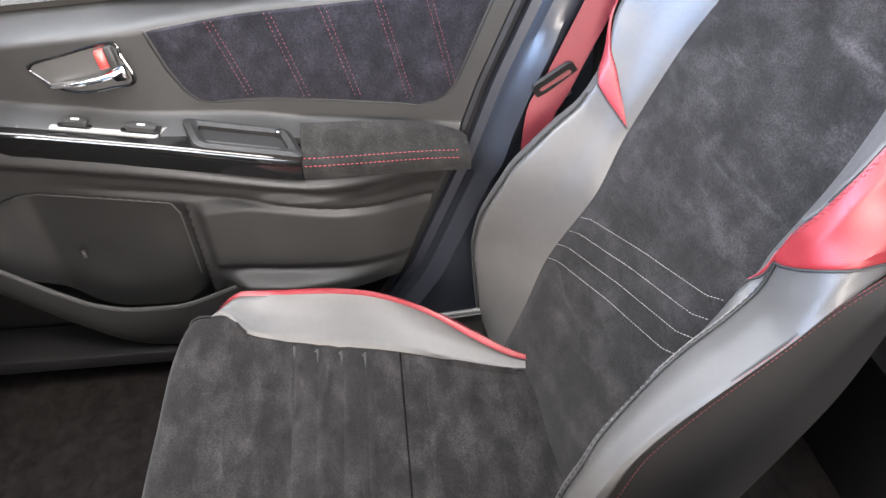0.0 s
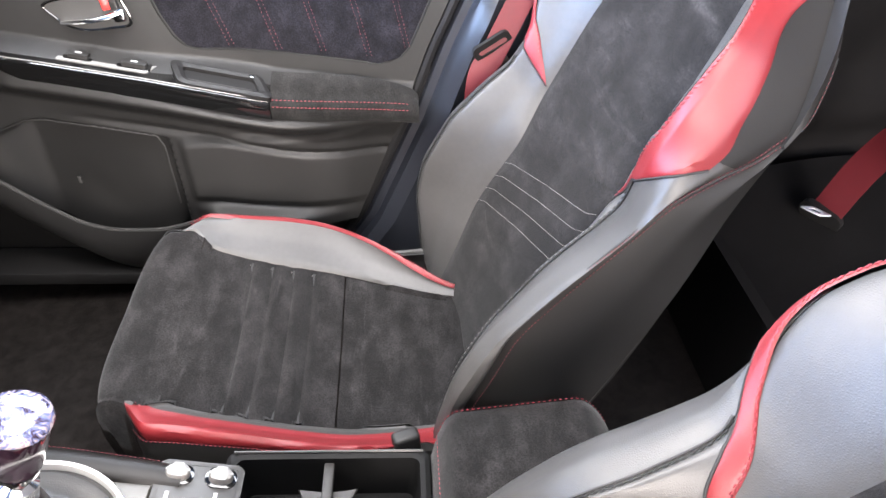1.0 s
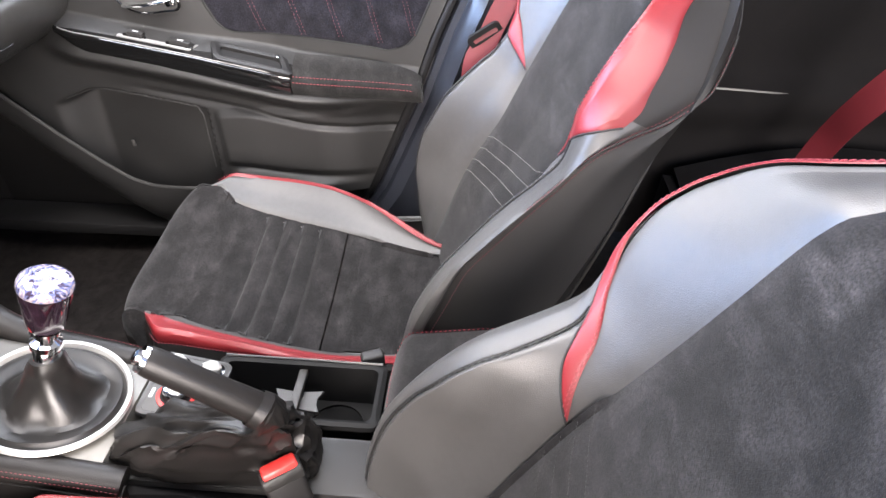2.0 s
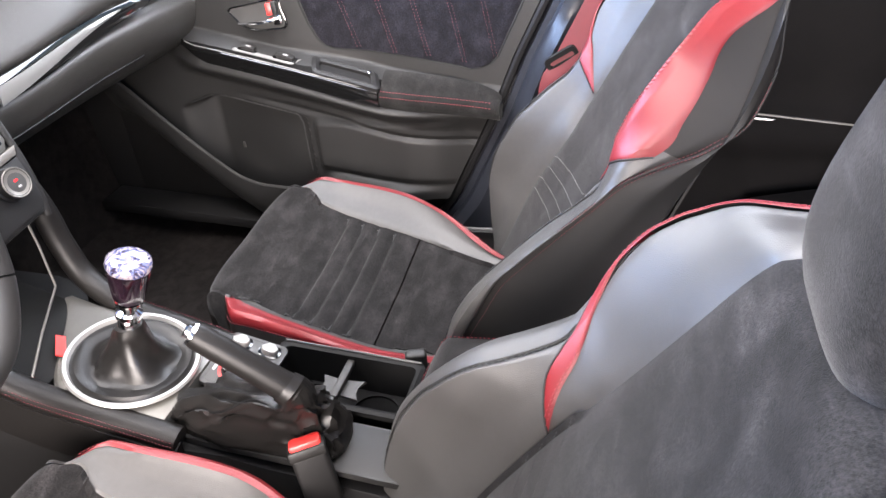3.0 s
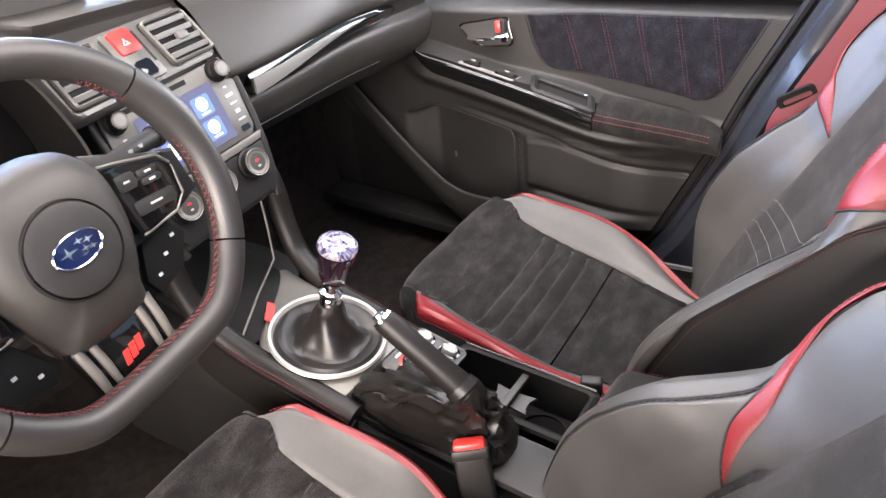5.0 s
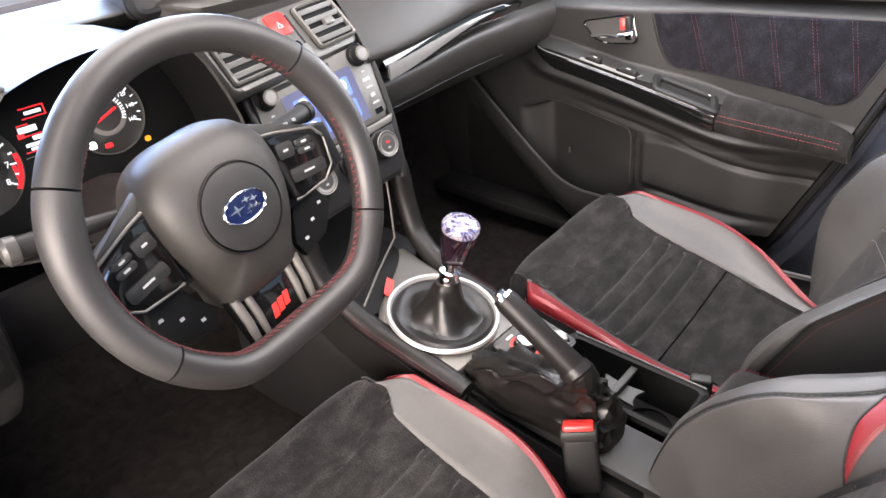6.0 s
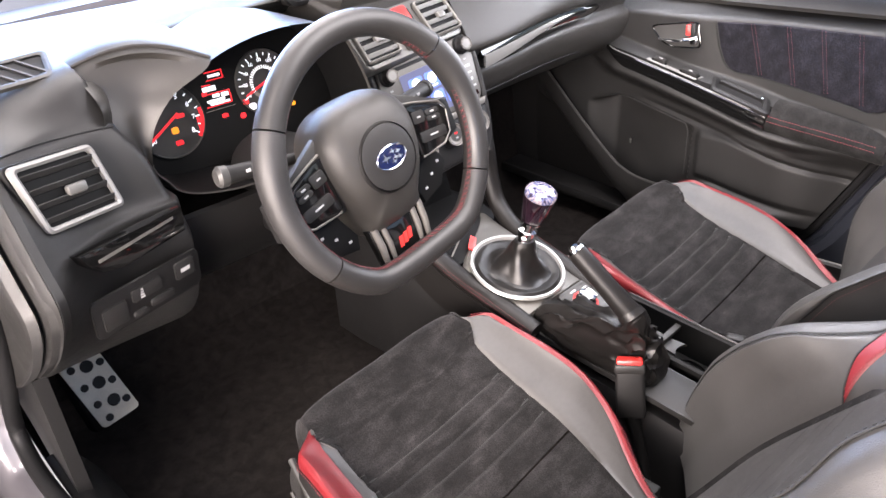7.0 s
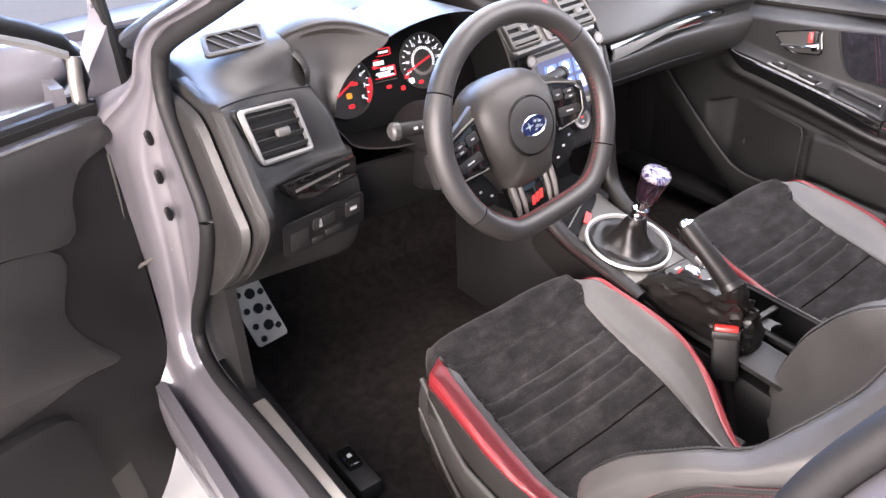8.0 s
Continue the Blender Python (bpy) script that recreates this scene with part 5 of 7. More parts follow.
def knob(m, r, depth, parent, label, red=False, rimmat=METAL_DARK):
    k = part("knob", lathe([(r * 1.12, 0), (r * 1.12, 0.004), (r * 0.98, 0.006), (r * 0.95, depth), (r * 0.86, depth + 0.002), (r * 0.80, depth + 0.001)], 32, m), PLASTIC_DARK, parent, label)
    part("knob_rim", lathe([(r * 0.93, depth - 0.001), (r * 0.98, depth + 0.0012), (r * 0.94, depth + 0.0024), (r * 0.88, depth + 0.0016)], 32, m), rimmat, k, "chrome rim")
    part("knob_face", lathe([(r * 0.89, depth), (r * 0.89, depth + 0.0014), (r * 0.1, depth + 0.002)], 32, m), PANEL_GREY if red else SATIN, k)
    if red:
        part("knob_lamp", box((0.006, 0.003, 0.0008), m @ pose(0, 0.003, depth + 0.002)), LIT_RED, k)
        part("knob_mark", box((0.005, 0.003, 0.0008), m @ pose(0, -0.006, depth + 0.002)), WHITE_INK, k)
    return k


for x in (-0.090, 0.090):
    part("knob_ring", lathe([(0.0175, 0), (0.0180, 0.002), (0.015, 0.003)], 28, cm @ pose(x, 0.047, 0.006)), CUP_BLACK, rad)
    knob(cm @ pose(x, 0.047, 0.006), 0.0125, 0.018, rad, "black and silver radio knob")
for d in (-1, 1):
    for i, (w, h) in enumerate(((0.006, 0.003), (0.015, 0.005), (0.013, 0.003), (0.009, 0.006), (0.014, 0.003))):
        part("radio_key", box((w, h, 0.0012), cm @ pose(d * (0.090 + 0.0004 * i), 0.020 - 0.013 * i, 0.0062)), WHITE_INK, rad, "white key marking")
    part("radio_key", prism(rounded(0.016, 0.009, 0.002), 0.002, cm @ pose(d * 0.090, -0.046, 0.005)), GLOSS, rad)
part("stack_divider", prism([(-0.105, -0.064), (0.112, -0.060), (0.104, -0.072), (-0.098, -0.076)], 0.008, cm, 0.002), METAL_DARK, stack, "grey divider below the radio")
clim = part("climate_panel", prism([(-0.106, -0.078), (0.106, -0.074), (0.098, -0.135), (0.088, -0.150), (-0.088, -0.150), (-0.098, -0.135)], 0.004, cm, 0.002), PLASTIC_DARK, stack, "dark climate panel")
for x in (-0.067, 0.000, 0.067):
    knob(cm @ pose(x, -0.097, 0.004), 0.0215, 0.018, clim, "round climate dial with chrome rim", True)


# ---- centre console ----
console = thing("centre_console", "dark centre console with leather rails and open cup holders", "centre console")


def con_z(y):
    return linear([(-0.36, 0.440), (-0.10, 0.468), (-0.02, 0.495), (0.20, 0.552), (0.30, 0.585)], y)


# lower tunnel
rings = []
for y in np.linspace(-0.62, 0.52, 24):
    w = 0.115 + 0.02 * step(0.1, 0.4, y)
    z = con_z(y) - 0.030
    l = w - 0.022 * step(0.0, -0.06, y)
    sink = 0.06 * step(-0.05, -0.075, y) * step(-0.33, -0.30, y)
    rings.append([Vector(p) for p in ((-l - 0.004, y, 0.26), (-l, y, z - 0.03), (-l + 0.012, y, z - 0.004), (0.016, y, z), (0.018, y, z - sink), (w, y, z - sink), (w + 0.018, y, z - 0.03 - sink), (w + 0.03, y, 0.26))])
part("tunnel", loft(rings), PLASTIC_DARK, console, "dark plastic console sides")
# leather rails along the shifter, rising to the stack
for d, x0 in ((-1, -0.104), (1, 0.084)):
    pts = smooth([(x0 - 0.004 * d, -0.03, con_z(-0.03) - 0.004), (x0, 0.06, con_z(0.06) - 0.002), (x0 + 0.004 * d, 0.16, con_z(0.16)), (x0 + 0.012 * d, 0.225, 0.585), (x0 + 0.018 * d, 0.252, 0.64), (x0 + 0.020 * d, 0.262, 0.70), (x0 + 0.018 * d, 0.270, 0.735)], 8)
    part("leather_rail", tube(pts, 0.019, 14, flatten=0.9), LEATHER_CONSOLE, console, "padded black leather rail")
    part("rail_side", loft([[p + Vector((0, 0, -0.005)), p + Vector((d * 0.018, 0, -0.01)), p + Vector((d * 0.024, 0.01, -0.075)), p + Vector((-d * 0.01, 0.01, -0.075))] for p in pts[:26]]), LEATHER_CONSOLE, console, "leather console side pad")
    part("stitching", stitches([[p + Vector((d * 0.0185, 0, 0.004)) for p in pts[:40]], [p + Vector((d * 0.0165, 0, 0.0105)) for p in pts[:40]]], 0.0030, 0.002, 0.0005), THREAD_DARK, console, "red stitching")
# shifter plate
plate_pts = []
for y in np.linspace(-0.005, 0.240, 26):
    w0, w1 = -0.100 + 0.150 * step(0.135, 0.250, y), 0.070
    plate_pts.append([Vector((w0, y, con_z(y) + 0.004)), Vector((w0 + 0.01, y, con_z(y) + 0.009)), Vector((w1 - 0.01, y, con_z(y) + 0.009)), Vector((w1, y, con_z(y) + 0.004)), Vector((w1, y, con_z(y) - 0.02)), Vector((w0, y, con_z(y) - 0.02))])
part("shifter_plate", loft(plate_pts), PLATE, console, "satin grey shifter plate")
RC = Vector((-0.014, 0.084, con_z(0.088) + 0.010))
rm = basis(RC, (1, 0, 0), (0, 0.97, 0.25))
part("shifter_ring", lathe([(0.082, 0), (0.089, 0.002), (0.092, 0.006), (0.090, 0.010), (0.0855, 0.0095), (0.082, 0.003)], 64, rm), RING_METAL, console, "bright satin metal shifter ring")
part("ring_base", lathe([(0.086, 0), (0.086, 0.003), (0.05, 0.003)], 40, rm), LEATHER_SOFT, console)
# small red mark in front of the ring
part("plate_badge", prism([(-0.018, -0.006), (0.020, -0.006), (0.024, 0.007), (-0.014, 0.007)], 0.002, basis((-0.034, 0.180, con_z(0.180) + 0.014), (0.80, 0.55, 0.2), (-0.55, 0.75, 0.35))), RED_PLASTIC, console, "small red badge")
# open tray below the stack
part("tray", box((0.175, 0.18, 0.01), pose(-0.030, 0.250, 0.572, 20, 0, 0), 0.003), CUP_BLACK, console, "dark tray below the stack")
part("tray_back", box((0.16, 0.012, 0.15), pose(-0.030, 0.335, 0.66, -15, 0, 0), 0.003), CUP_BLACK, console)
part("tray_lip", tube([(-0.098, 0.172, 0.566), (-0.03, 0.206, 0.582), (0.052, 0.242, 0.600), (0.066, 0.256, 0.66), (0.070, 0.262, 0.70)], 0.0018, 8), METAL_DARK, console, "thin silver tray lip")

# gear lever
lever = thing("gear_lever", "gear lever with a patterned tall knob and black leather gaiter", "gear lever")
base, nut, ktop = RC + Vector((0.0, -0.002, 0.004)), Vector((-0.013, 0.056, 0.632)), Vector((-0.008, 0.030, 0.712))
axis = (ktop - nut).normalized()
rings = []
for r, h, wob in ((0.082, 0.000, 0.0), (0.076, 0.006, 0.01), (0.068, 0.005, 0.03), (0.060, 0.001, 0.05), (0.052, 0.003, 0.10), (0.044, 0.012, 0.14), (0.037, 0.024, 0.15), (0.031, 0.036, 0.13), (0.027, 0.048, 0.11), (0.0245, 0.056, 0.09), (0.0235, 0.061, 0.06), (0.0225, 0.066, 0.07), (0.0205, 0.072, 0.04), (0.0185, 0.078, 0.0)):
    c = base.lerp(nut - axis * 0.030, max(0.0, h / 0.078))
    rings.append([c + Vector((math.cos(a) * r, math.sin(a) * r, 0.25 * math.sin(a) * r * (1 - h / 0.078))) + Vector((math.cos(a), math.sin(a), 0)) * r * wob * (noise.noise(Vector((math.cos(a) * 1.6, math.sin(a) * 1.6, h * 30))) + 0.5 * math.sin(5 * a + h * 60)) for a in np.linspace(0, 2 * math.pi, 64, endpoint=False)])
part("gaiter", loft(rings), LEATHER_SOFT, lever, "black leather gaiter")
am = Matrix.Translation(nut) @ axis.to_track_quat("Z", "Y").to_matrix().to_4x4()
part("collar", lathe([(0.014, -0.040), (0.0145, -0.022), (0.012, -0.018), (0.0175, -0.014), (0.0175, -0.006), (0.011, -0.002), (0.010, 0.006), (0.018, 0.010), (0.018, 0.014), (0.010, 0.016)], 32, am), CHROME, lever, "polished metal collar")
kb = bpy.data.materials.new("marbled_resin")
kb.use_nodes = True
nt, pb = kb.node_tree, kb.node_tree.nodes["Principled BSDF"]
tc, vz, wv = nt.nodes.new("ShaderNodeTexCoord"), nt.nodes.new("ShaderNodeTexVoronoi"), nt.nodes.new("ShaderNodeTexNoise")
vz.inputs["Scale"].default_value, wv.inputs["Scale"].default_value, wv.inputs["Distortion"].default_value = 55, 60, 3
cr = nt.nodes.new("ShaderNodeValToRGB")
cr.color_ramp.elements[0].position, cr.color_ramp.elements[0].color = 0.36, (0.03, 0.02, 0.035, 1)
cr.color_ramp.elements[1].position, cr.color_ramp.elements[1].color = 0.60, (0.30, 0.26, 0.27, 1)
e = cr.color_ramp.elements.new(0.5)
e.color = (0.10, 0.12, 0.24, 1)
e = cr.color_ramp.elements.new(0.56)
e.color = (0.19, 0.15, 0.165, 1)
nt.links.new(tc.outputs["Object"], wv.inputs["Vector"])
nt.links.new(wv.outputs["Fac"], cr.inputs["Fac"])
nt.links.new(cr.outputs["Color"], pb.inputs["Base Color"])
pb.inputs["Roughness"].default_value, pb.inputs["Coat Weight"].default_value = 0.12, 0.8
KNOB_DARK = pbr("dark_resin", (0.012, 0.006, 0.010), 0.10, 0, 0.7, 60, coat=0.8)
kn = part("knob", lathe([(0.012, 0.016), (0.020, 0.018), (0.0220, 0.026), (0.0255, 0.050), (0.0285, 0.066), (0.0285, 0.070)], 40, am), KNOB_DARK, lever, "glossy dark purple knob body")
part("knob_cap", lathe([(0.0285, 0.0695), (0.0295, 0.074), (0.0275, 0.081), (0.022, 0.085), (0.001, 0.086)], 40, am), kb, kn, "pale marbled knob top")
# switch panel and cup holders behind the shifter
pm = basis((0.046, -0.050, 0.488), (1, 0, 0), (0, 0.97, 0.26))
pan = part("switch_panel", prism(rounded(0.110, 0.092, 0.008), 0.006, pm, 0.002), PANEL_GREY, console, "grey drive mode switch panel")
part("panel_line", ring_plate(rounded(0.100, 0.082, 0.007), rounded(0.098, 0.080, 0.006), 0.0064, pm), PLASTIC_DARK, pan)
dk = knob(pm @ pose(-0.020, 0.006, 0.006), 0.0175, 0.014, pan, "chrome drive mode dial", False, CHROME)
part("dial_collar", lathe([(0.024, 0.0), (0.024, 0.004), (0.020, 0.006)], 32, pm @ pose(-0.020, 0.006, 0.004)), RED_PLASTIC, dk, "red dial collar")
for y in (0.024, -0.022):
    kk = part("toggle_well", prism(rounded(0.026, 0.034, 0.010), 0.007, pm @ pose(0.036, y, 0.0), 0.001), GLOSS, pan)
    part("toggle", prism(rounded(0.017, 0.026, 0.008), 0.014, pm @ pose(0.036, y, 0.002), 0.004), SATIN, kk, "silver toggle switch")
for x, y, w in ((-0.020, -0.028, 0.022), (-0.040, -0.012, 0.010), (0.008, 0.030, 0.012), (0.012, -0.020, 0.010), (-0.020, 0.036, 0.016)):
    part("panel_mark", box((w, 0.004, 0.0006), pm @ pose(x, y, 0.0062)), WHITE_INK, pan)
cup_m = basis((0.072, -0.186, 0.456), (0, 1, 0.08), (-1, 0, 0))
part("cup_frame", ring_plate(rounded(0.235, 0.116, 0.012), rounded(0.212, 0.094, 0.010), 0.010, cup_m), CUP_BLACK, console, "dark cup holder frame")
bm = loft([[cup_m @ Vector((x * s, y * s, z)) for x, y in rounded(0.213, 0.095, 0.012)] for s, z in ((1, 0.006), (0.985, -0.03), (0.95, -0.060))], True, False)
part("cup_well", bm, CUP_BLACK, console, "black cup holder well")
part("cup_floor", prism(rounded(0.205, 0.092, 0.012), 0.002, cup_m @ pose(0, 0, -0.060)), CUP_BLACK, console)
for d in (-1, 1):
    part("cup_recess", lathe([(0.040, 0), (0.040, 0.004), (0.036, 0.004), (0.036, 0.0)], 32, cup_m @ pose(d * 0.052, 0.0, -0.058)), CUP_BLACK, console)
part("cup_divider", box((0.012, 0.094, 0.010), cup_m @ pose(0, 0, -0.004), 0.002), PLASTIC_SOFT, console, "grey cup divider")
part("cup_grip", prism([(-0.034, -0.020), (-0.026, -0.006), (-0.026, 0.006), (-0.034, 0.020), (-0.010, 0.016), (0.010, 0.016), (0.034, 0.020), (0.026, 0.006), (0.026, -0.006), (0.034, -0.020), (0.010, -0.016), (-0.010, -0.016)], 0.004, cup_m @ pose(0, 0.002, -0.014), 0.001), PLASTIC_SOFT, console, "grey cup grip insert")
part("cup_rail", tube([cup_m @ Vector((x, -0.054, 0.012)) for x in np.linspace(-0.11, 0.11, 10)], 0.0016, 6), PANEL_GREY, console, "thin grey rail")
part("console_top", prism(rounded(0.084, 0.34, 0.01), 0.010, basis((-0.040, -0.18, 0.446), (1, 0, 0), (0, 1, 0.09)), 0.004), PLASTIC, console, "dark grey console top")
part("hinge_plate", prism(rounded(0.030, 0.022, 0.003), 0.006, basis((-0.03, -0.325, 0.452), (1, 0, 0), (0, 1, 0.1)), 0.001), PLASTIC_DARK, console)
# armrest box
arm = []
for y in np.linspace(-0.305, -0.52, 22):
    f = (y + 0.305) / -0.215
    zt = 0.500 + 0.016 * f - 0.06 * (max(0.0, 0.16 - f) / 0.16) ** 2 - 0.05 * (max(0.0, f - 0.80) / 0.20) ** 2
    w = 0.098 - 0.012 * (max(0.0, 0.10 - f) / 0.10) ** 2
    arm.append([Vector(p) for p in ((0.060 - w, y, 0.40), (0.060 - w, y, zt - 0.022), (0.060 - w + 0.010, y, zt - 0.006), (0.060 - w + 0.030, y, zt), (0.060, y, zt + 0.004), (0.060 + w - 0.030, y, zt), (0.060 + w - 0.010, y, zt - 0.006), (0.060 + w, y, zt - 0.022), (0.060 + w, y, 0.40))])
armrest = thing("console_armrest", "charcoal suede padded console armrest with red seam", "armrest")
part("armrest_pad", loft(arm), SUEDE, armrest, "charcoal suede lid")
part("stitching", stitches([[arm[i][6] + Vector((0.001, 0, 0.0015)) for i in range(1, 22)], [arm[i][2] + Vector((-0.001, 0, 0.0015)) for i in range(1, 22)], [r + Vector((0, 0.0015, 0.0005)) for r in arm[1][2:7]]], 0.0035, 0.003, 0.0006), THREAD_RED, armrest, "red stitching")

# handbrake
hb = thing("handbrake", "raised handbrake lever with black grip and crumpled leather gaiter", "handbrake")
tip, foot = Vector((-0.096, -0.104, 0.676)), Vector((-0.076, -0.206, 0.580))
dirn = (tip - foot).normalized()
grip = []
for f, r in ((0.0, 0.0185), (0.05, 0.019), (0.5, 0.0165), (0.93, 0.0165), (0.97, 0.0155), (1.0, 0.0148)):
    grip.append((foot.lerp(tip, f), r))
part("grip", tube([g[0] for g in grip], [g[1] for g in grip], 20), LEATHER_CONSOLE, hb, "black leather grip")
part("grip_cap", tube([tip - dirn * 0.001, tip + dirn * 0.003], [0.0155, 0.0145], 20), CHROME, hb, "chrome end cap")
part("release_button", tube([tip, tip + dirn * 0.008, tip + dirn * 0.010], [0.0085, 0.0085, 0.006], 16), CHROME, hb, "chrome release button")
gait = []
FR = [(Vector((-0.034, -0.122, 0.452)), 0.044, 0.118), (Vector((-0.035, -0.120, 0.474)), 0.047, 0.119), (Vector((-0.040, -0.116, 0.500)), 0.044, 0.110), (Vector((-0.048, -0.132, 0.528)), 0.036, 0.088), (Vector((-0.060, -0.166, 0.552)), 0.030, 0.054), (Vector((-0.070, -0.196, 0.566)), 0.026, 0.032), (foot + dirn * 0.004, 0.0220, 0.0220), (foot + dirn * 0.016, 0.0208, 0.0208)]
GN = 5
for i in range((len(FR) - 1) * GN + 1):
    k, f = divmod(i, GN)
    (c0, a0, b0), (c1, a1, b1) = FR[k], FR[min(k + 1, len(FR) - 1)]
    f /= GN
    c, ra, rb = c0.lerp(c1, f), a0 + (a1 - a0) * f, b0 + (b1 - b0) * f
    up_f = i / ((len(FR) - 1) * GN)
    crease = math.sin(math.pi * min(1, up_f * 1.15)) * (1 - 0.45 * up_f)
    square = 0.55 + 0.45 * step(0.2, 0.7, up_f)
    row = []
    for a in np.linspace(0, 2 * math.pi, 96, endpoint=False):
        q = Vector((math.cos(a) * 2, math.sin(a) * 2, up_f * 6))
        wr = 1 + crease * (0.18 * noise.noise(q * 0.9) + 0.20 * (1 - abs(noise.noise(q * 1.7 + Vector((5, 0, 0)))) * 2.6) * 0.6 + 0.05 * noise.noise(q * 4.1))
        ca, sa = math.copysign(abs(math.cos(a)) ** square, math.cos(a)), math.copysign(abs(math.sin(a)) ** square, math.sin(a))
        p = Vector((ra * ca * wr, rb * sa * wr, 0.024 * crease * noise.noise(q * 1.3 + Vector((0, 9, 0)))))
        turn = step(0.62, 0.86, up_f)
        p = p.lerp(Vector((p.x, p.y * dirn.z, -p.y * dirn.y)), turn)
        row.append(c + p)
    gait.append(row)
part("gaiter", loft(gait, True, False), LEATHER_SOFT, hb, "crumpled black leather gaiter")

# belt buckle
buckle = thing("belt_buckle", "black seat belt buckle with red release button", "belt buckle")
bm_ = basis((-0.100, -0.222, 0.458), (0.50, -0.85, 0.10), (0.02, 0.36, 0.93))
part("buckle_body", box((0.046, 0.085, 0.026), bm_ @ pose(0, 0, 0), 0.006, 3), PLASTIC_DARK, buckle, "black buckle body")
part("buckle_collar", box((0.048, 0.016, 0.028), bm_ @ pose(0, 0.045, 0), 0.004, 2), PLASTIC, buckle)
part("release_button", box((0.041, 0.014, 0.021), bm_ @ pose(0, 0.053, 0), 0.004, 2), RED_PLASTIC, buckle, "red release button")
part("buckle_stalk", tube([bm_ @ Vector((0.0, -0.038, 0)), bm_ @ Vector((0.01, -0.09, -0.01)), bm_ @ Vector((0.02, -0.17, -0.01))], [0.012, 0.010, 0.009], 10), PLASTIC_DARK, buckle)
# passenger's buckle beside the console
buckle2 = thing("belt_buckle", "dark grey seat belt buckle beside the passenger cushion", "belt buckle")
bm2 = basis((0.162, -0.275, 0.425), (0.3, -0.9, 0.0), (-0.15, 0.35, 1))
part("buckle_body", box((0.034, 0.046, 0.020), bm2, 0.005, 3), PLASTIC, buckle2, "dark grey buckle head")
part("release_button", box((0.028, 0.010, 0.016), bm2 @ pose(0, -0.024, 0), 0.003, 2), PLATE, buckle2, "pale metal slot plate")


# ---- steering wheel ----
wheel = thing("steering_wheel", "flat-bottomed black leather sports steering wheel with red stitching", "steering wheel")
WM = basis((-0.362, 0.016, 0.894), (1, 0, 0), (0, 0.27, 0.963)) @ pose(0, 0, 0, 0, 0, 9)
HM = WM @ pose(-0.004, -0.002, -0.030)


def rim_at(a, r=0.167):
    """The rim's middle line: round, but flat across the bottom."""
    x, y = r * math.sin(a), r * math.cos(a)
    flat = -0.150
    if y < flat + 0.02:
        y = flat + 0.02 - 0.02 * math.tanh((flat + 0.02 - y) / 0.02)
    return Vector((x, y, 0))


def rim_piece(a0, a1, n, mat, label, grow=0.0):
    rings = []
    for i in range(n + 1):
        a = radians(a0 + (a1 - a0) * i / n)
        p = rim_at(a)
        d = (rim_at(a + 0.01) - rim_at(a - 0.01)).normalized()
        o_ = Vector((d.y, -d.x, 0)) * -1
        thumb = 1 + 0.12 * math.exp(-((abs(math.degrees(a) % 360 - 180) - 112) / 14) ** 2)
        rings.append([WM @ (p + (0.0178 + grow) * thumb * math.cos(b) * o_ + (0.0192 + grow) * thumb * math.sin(b) * Vector((0, 0, 1))) for b in np.linspace(0, 2 * math.pi, 20, endpoint=False)])
    return part("rim_section", loft(rings), mat, wheel, label)


PERF = pbr("perforated_leather", (0.019, 0.018, 0.0175), 0.5, 0, 0.1, 9, 800, 0.5, grain="VORONOI", dist=0.0005)
RIML = pbr("rim_leather", (0.0155, 0.0146, 0.0138), 0.44, 0, 0.1, 9, 520, 0.3, grain="VORONOI")
rim_piece(-54.6, 54.6, 48, RIML, "smooth black leather rim top")
rim_piece(55.4, 123.6, 26, RIML, "smooth leather grip")
rim_piece(124.4, 237.6, 40, RIML, "flat rim bottom")
rim_piece(238.4, 304.6, 26, PERF, "perforated leather grip")
THREAD_LACE = pbr("lacing_thread", (0.075, 0.012, 0.014), 0.7, 0, 0.15, 60)
lace = []
for i in range(92):
    a = radians(40 + 280 * i / 91)
    p = rim_at(a)
    d = (rim_at(a + 0.01) - rim_at(a - 0.01)).normalized()
    inn = Vector((d.y, -d.x, 0))
    for b0, b1, k in ((0.05, 0.42, 0.0012), (0.42, 0.05, 0.0034)):
        lace.append([WM @ (p + inn * (0.0183 * math.cos(q)) + Vector((0, 0, 0.0196 * math.sin(q))) + d * kk) for q, kk in ((b0, -k), (0.5 * (b0 + b1), 0), (b1, k))])
bm = bmesh.new()
for l_ in lace:
    tube(l_, 0.00075, 5, bm=bm)
part("rim_lacing", bm, THREAD_LACE, wheel, "red lacing inside the rim")

# airbag cover
half = [(0.0, 0.084), (0.032, 0.082), (0.058, 0.071), (0.075, 0.049), (0.079, 0.022), (0.074, -0.012), (0.062, -0.044), (0.050, -0.074), (0.045, -0.094), (0.022, -0.100)]
cover = half + [(-x, y) for x, y in half[:0:-1]]
cov = smooth([(x, y, 0) for x, y in cover], 5, True)
rings = [[HM @ Vector((p.x * s, p.y * s - 0.006 * (1 - s), z - 0.014 * step(-0.03, -0.10, p.y) * s)) for p in cov] for s, z in ((0.98, -0.045), (1.02, -0.016), (1.01, 0.000), (0.97, 0.013), (0.89, 0.025), (0.76, 0.034), (0.58, 0.040), (0.35, 0.043), (0.10, 0.044))]
part("airbag_cover", loft(rings), PLASTIC_SOFT, wheel, "dark grey airbag cover")
part("hub_ring", lathe([(0.044, 0.036), (0.0455, 0.0435), (0.048, 0.036)], 48, HM), PLASTIC_DARK, wheel, "shadow ring round the hub")
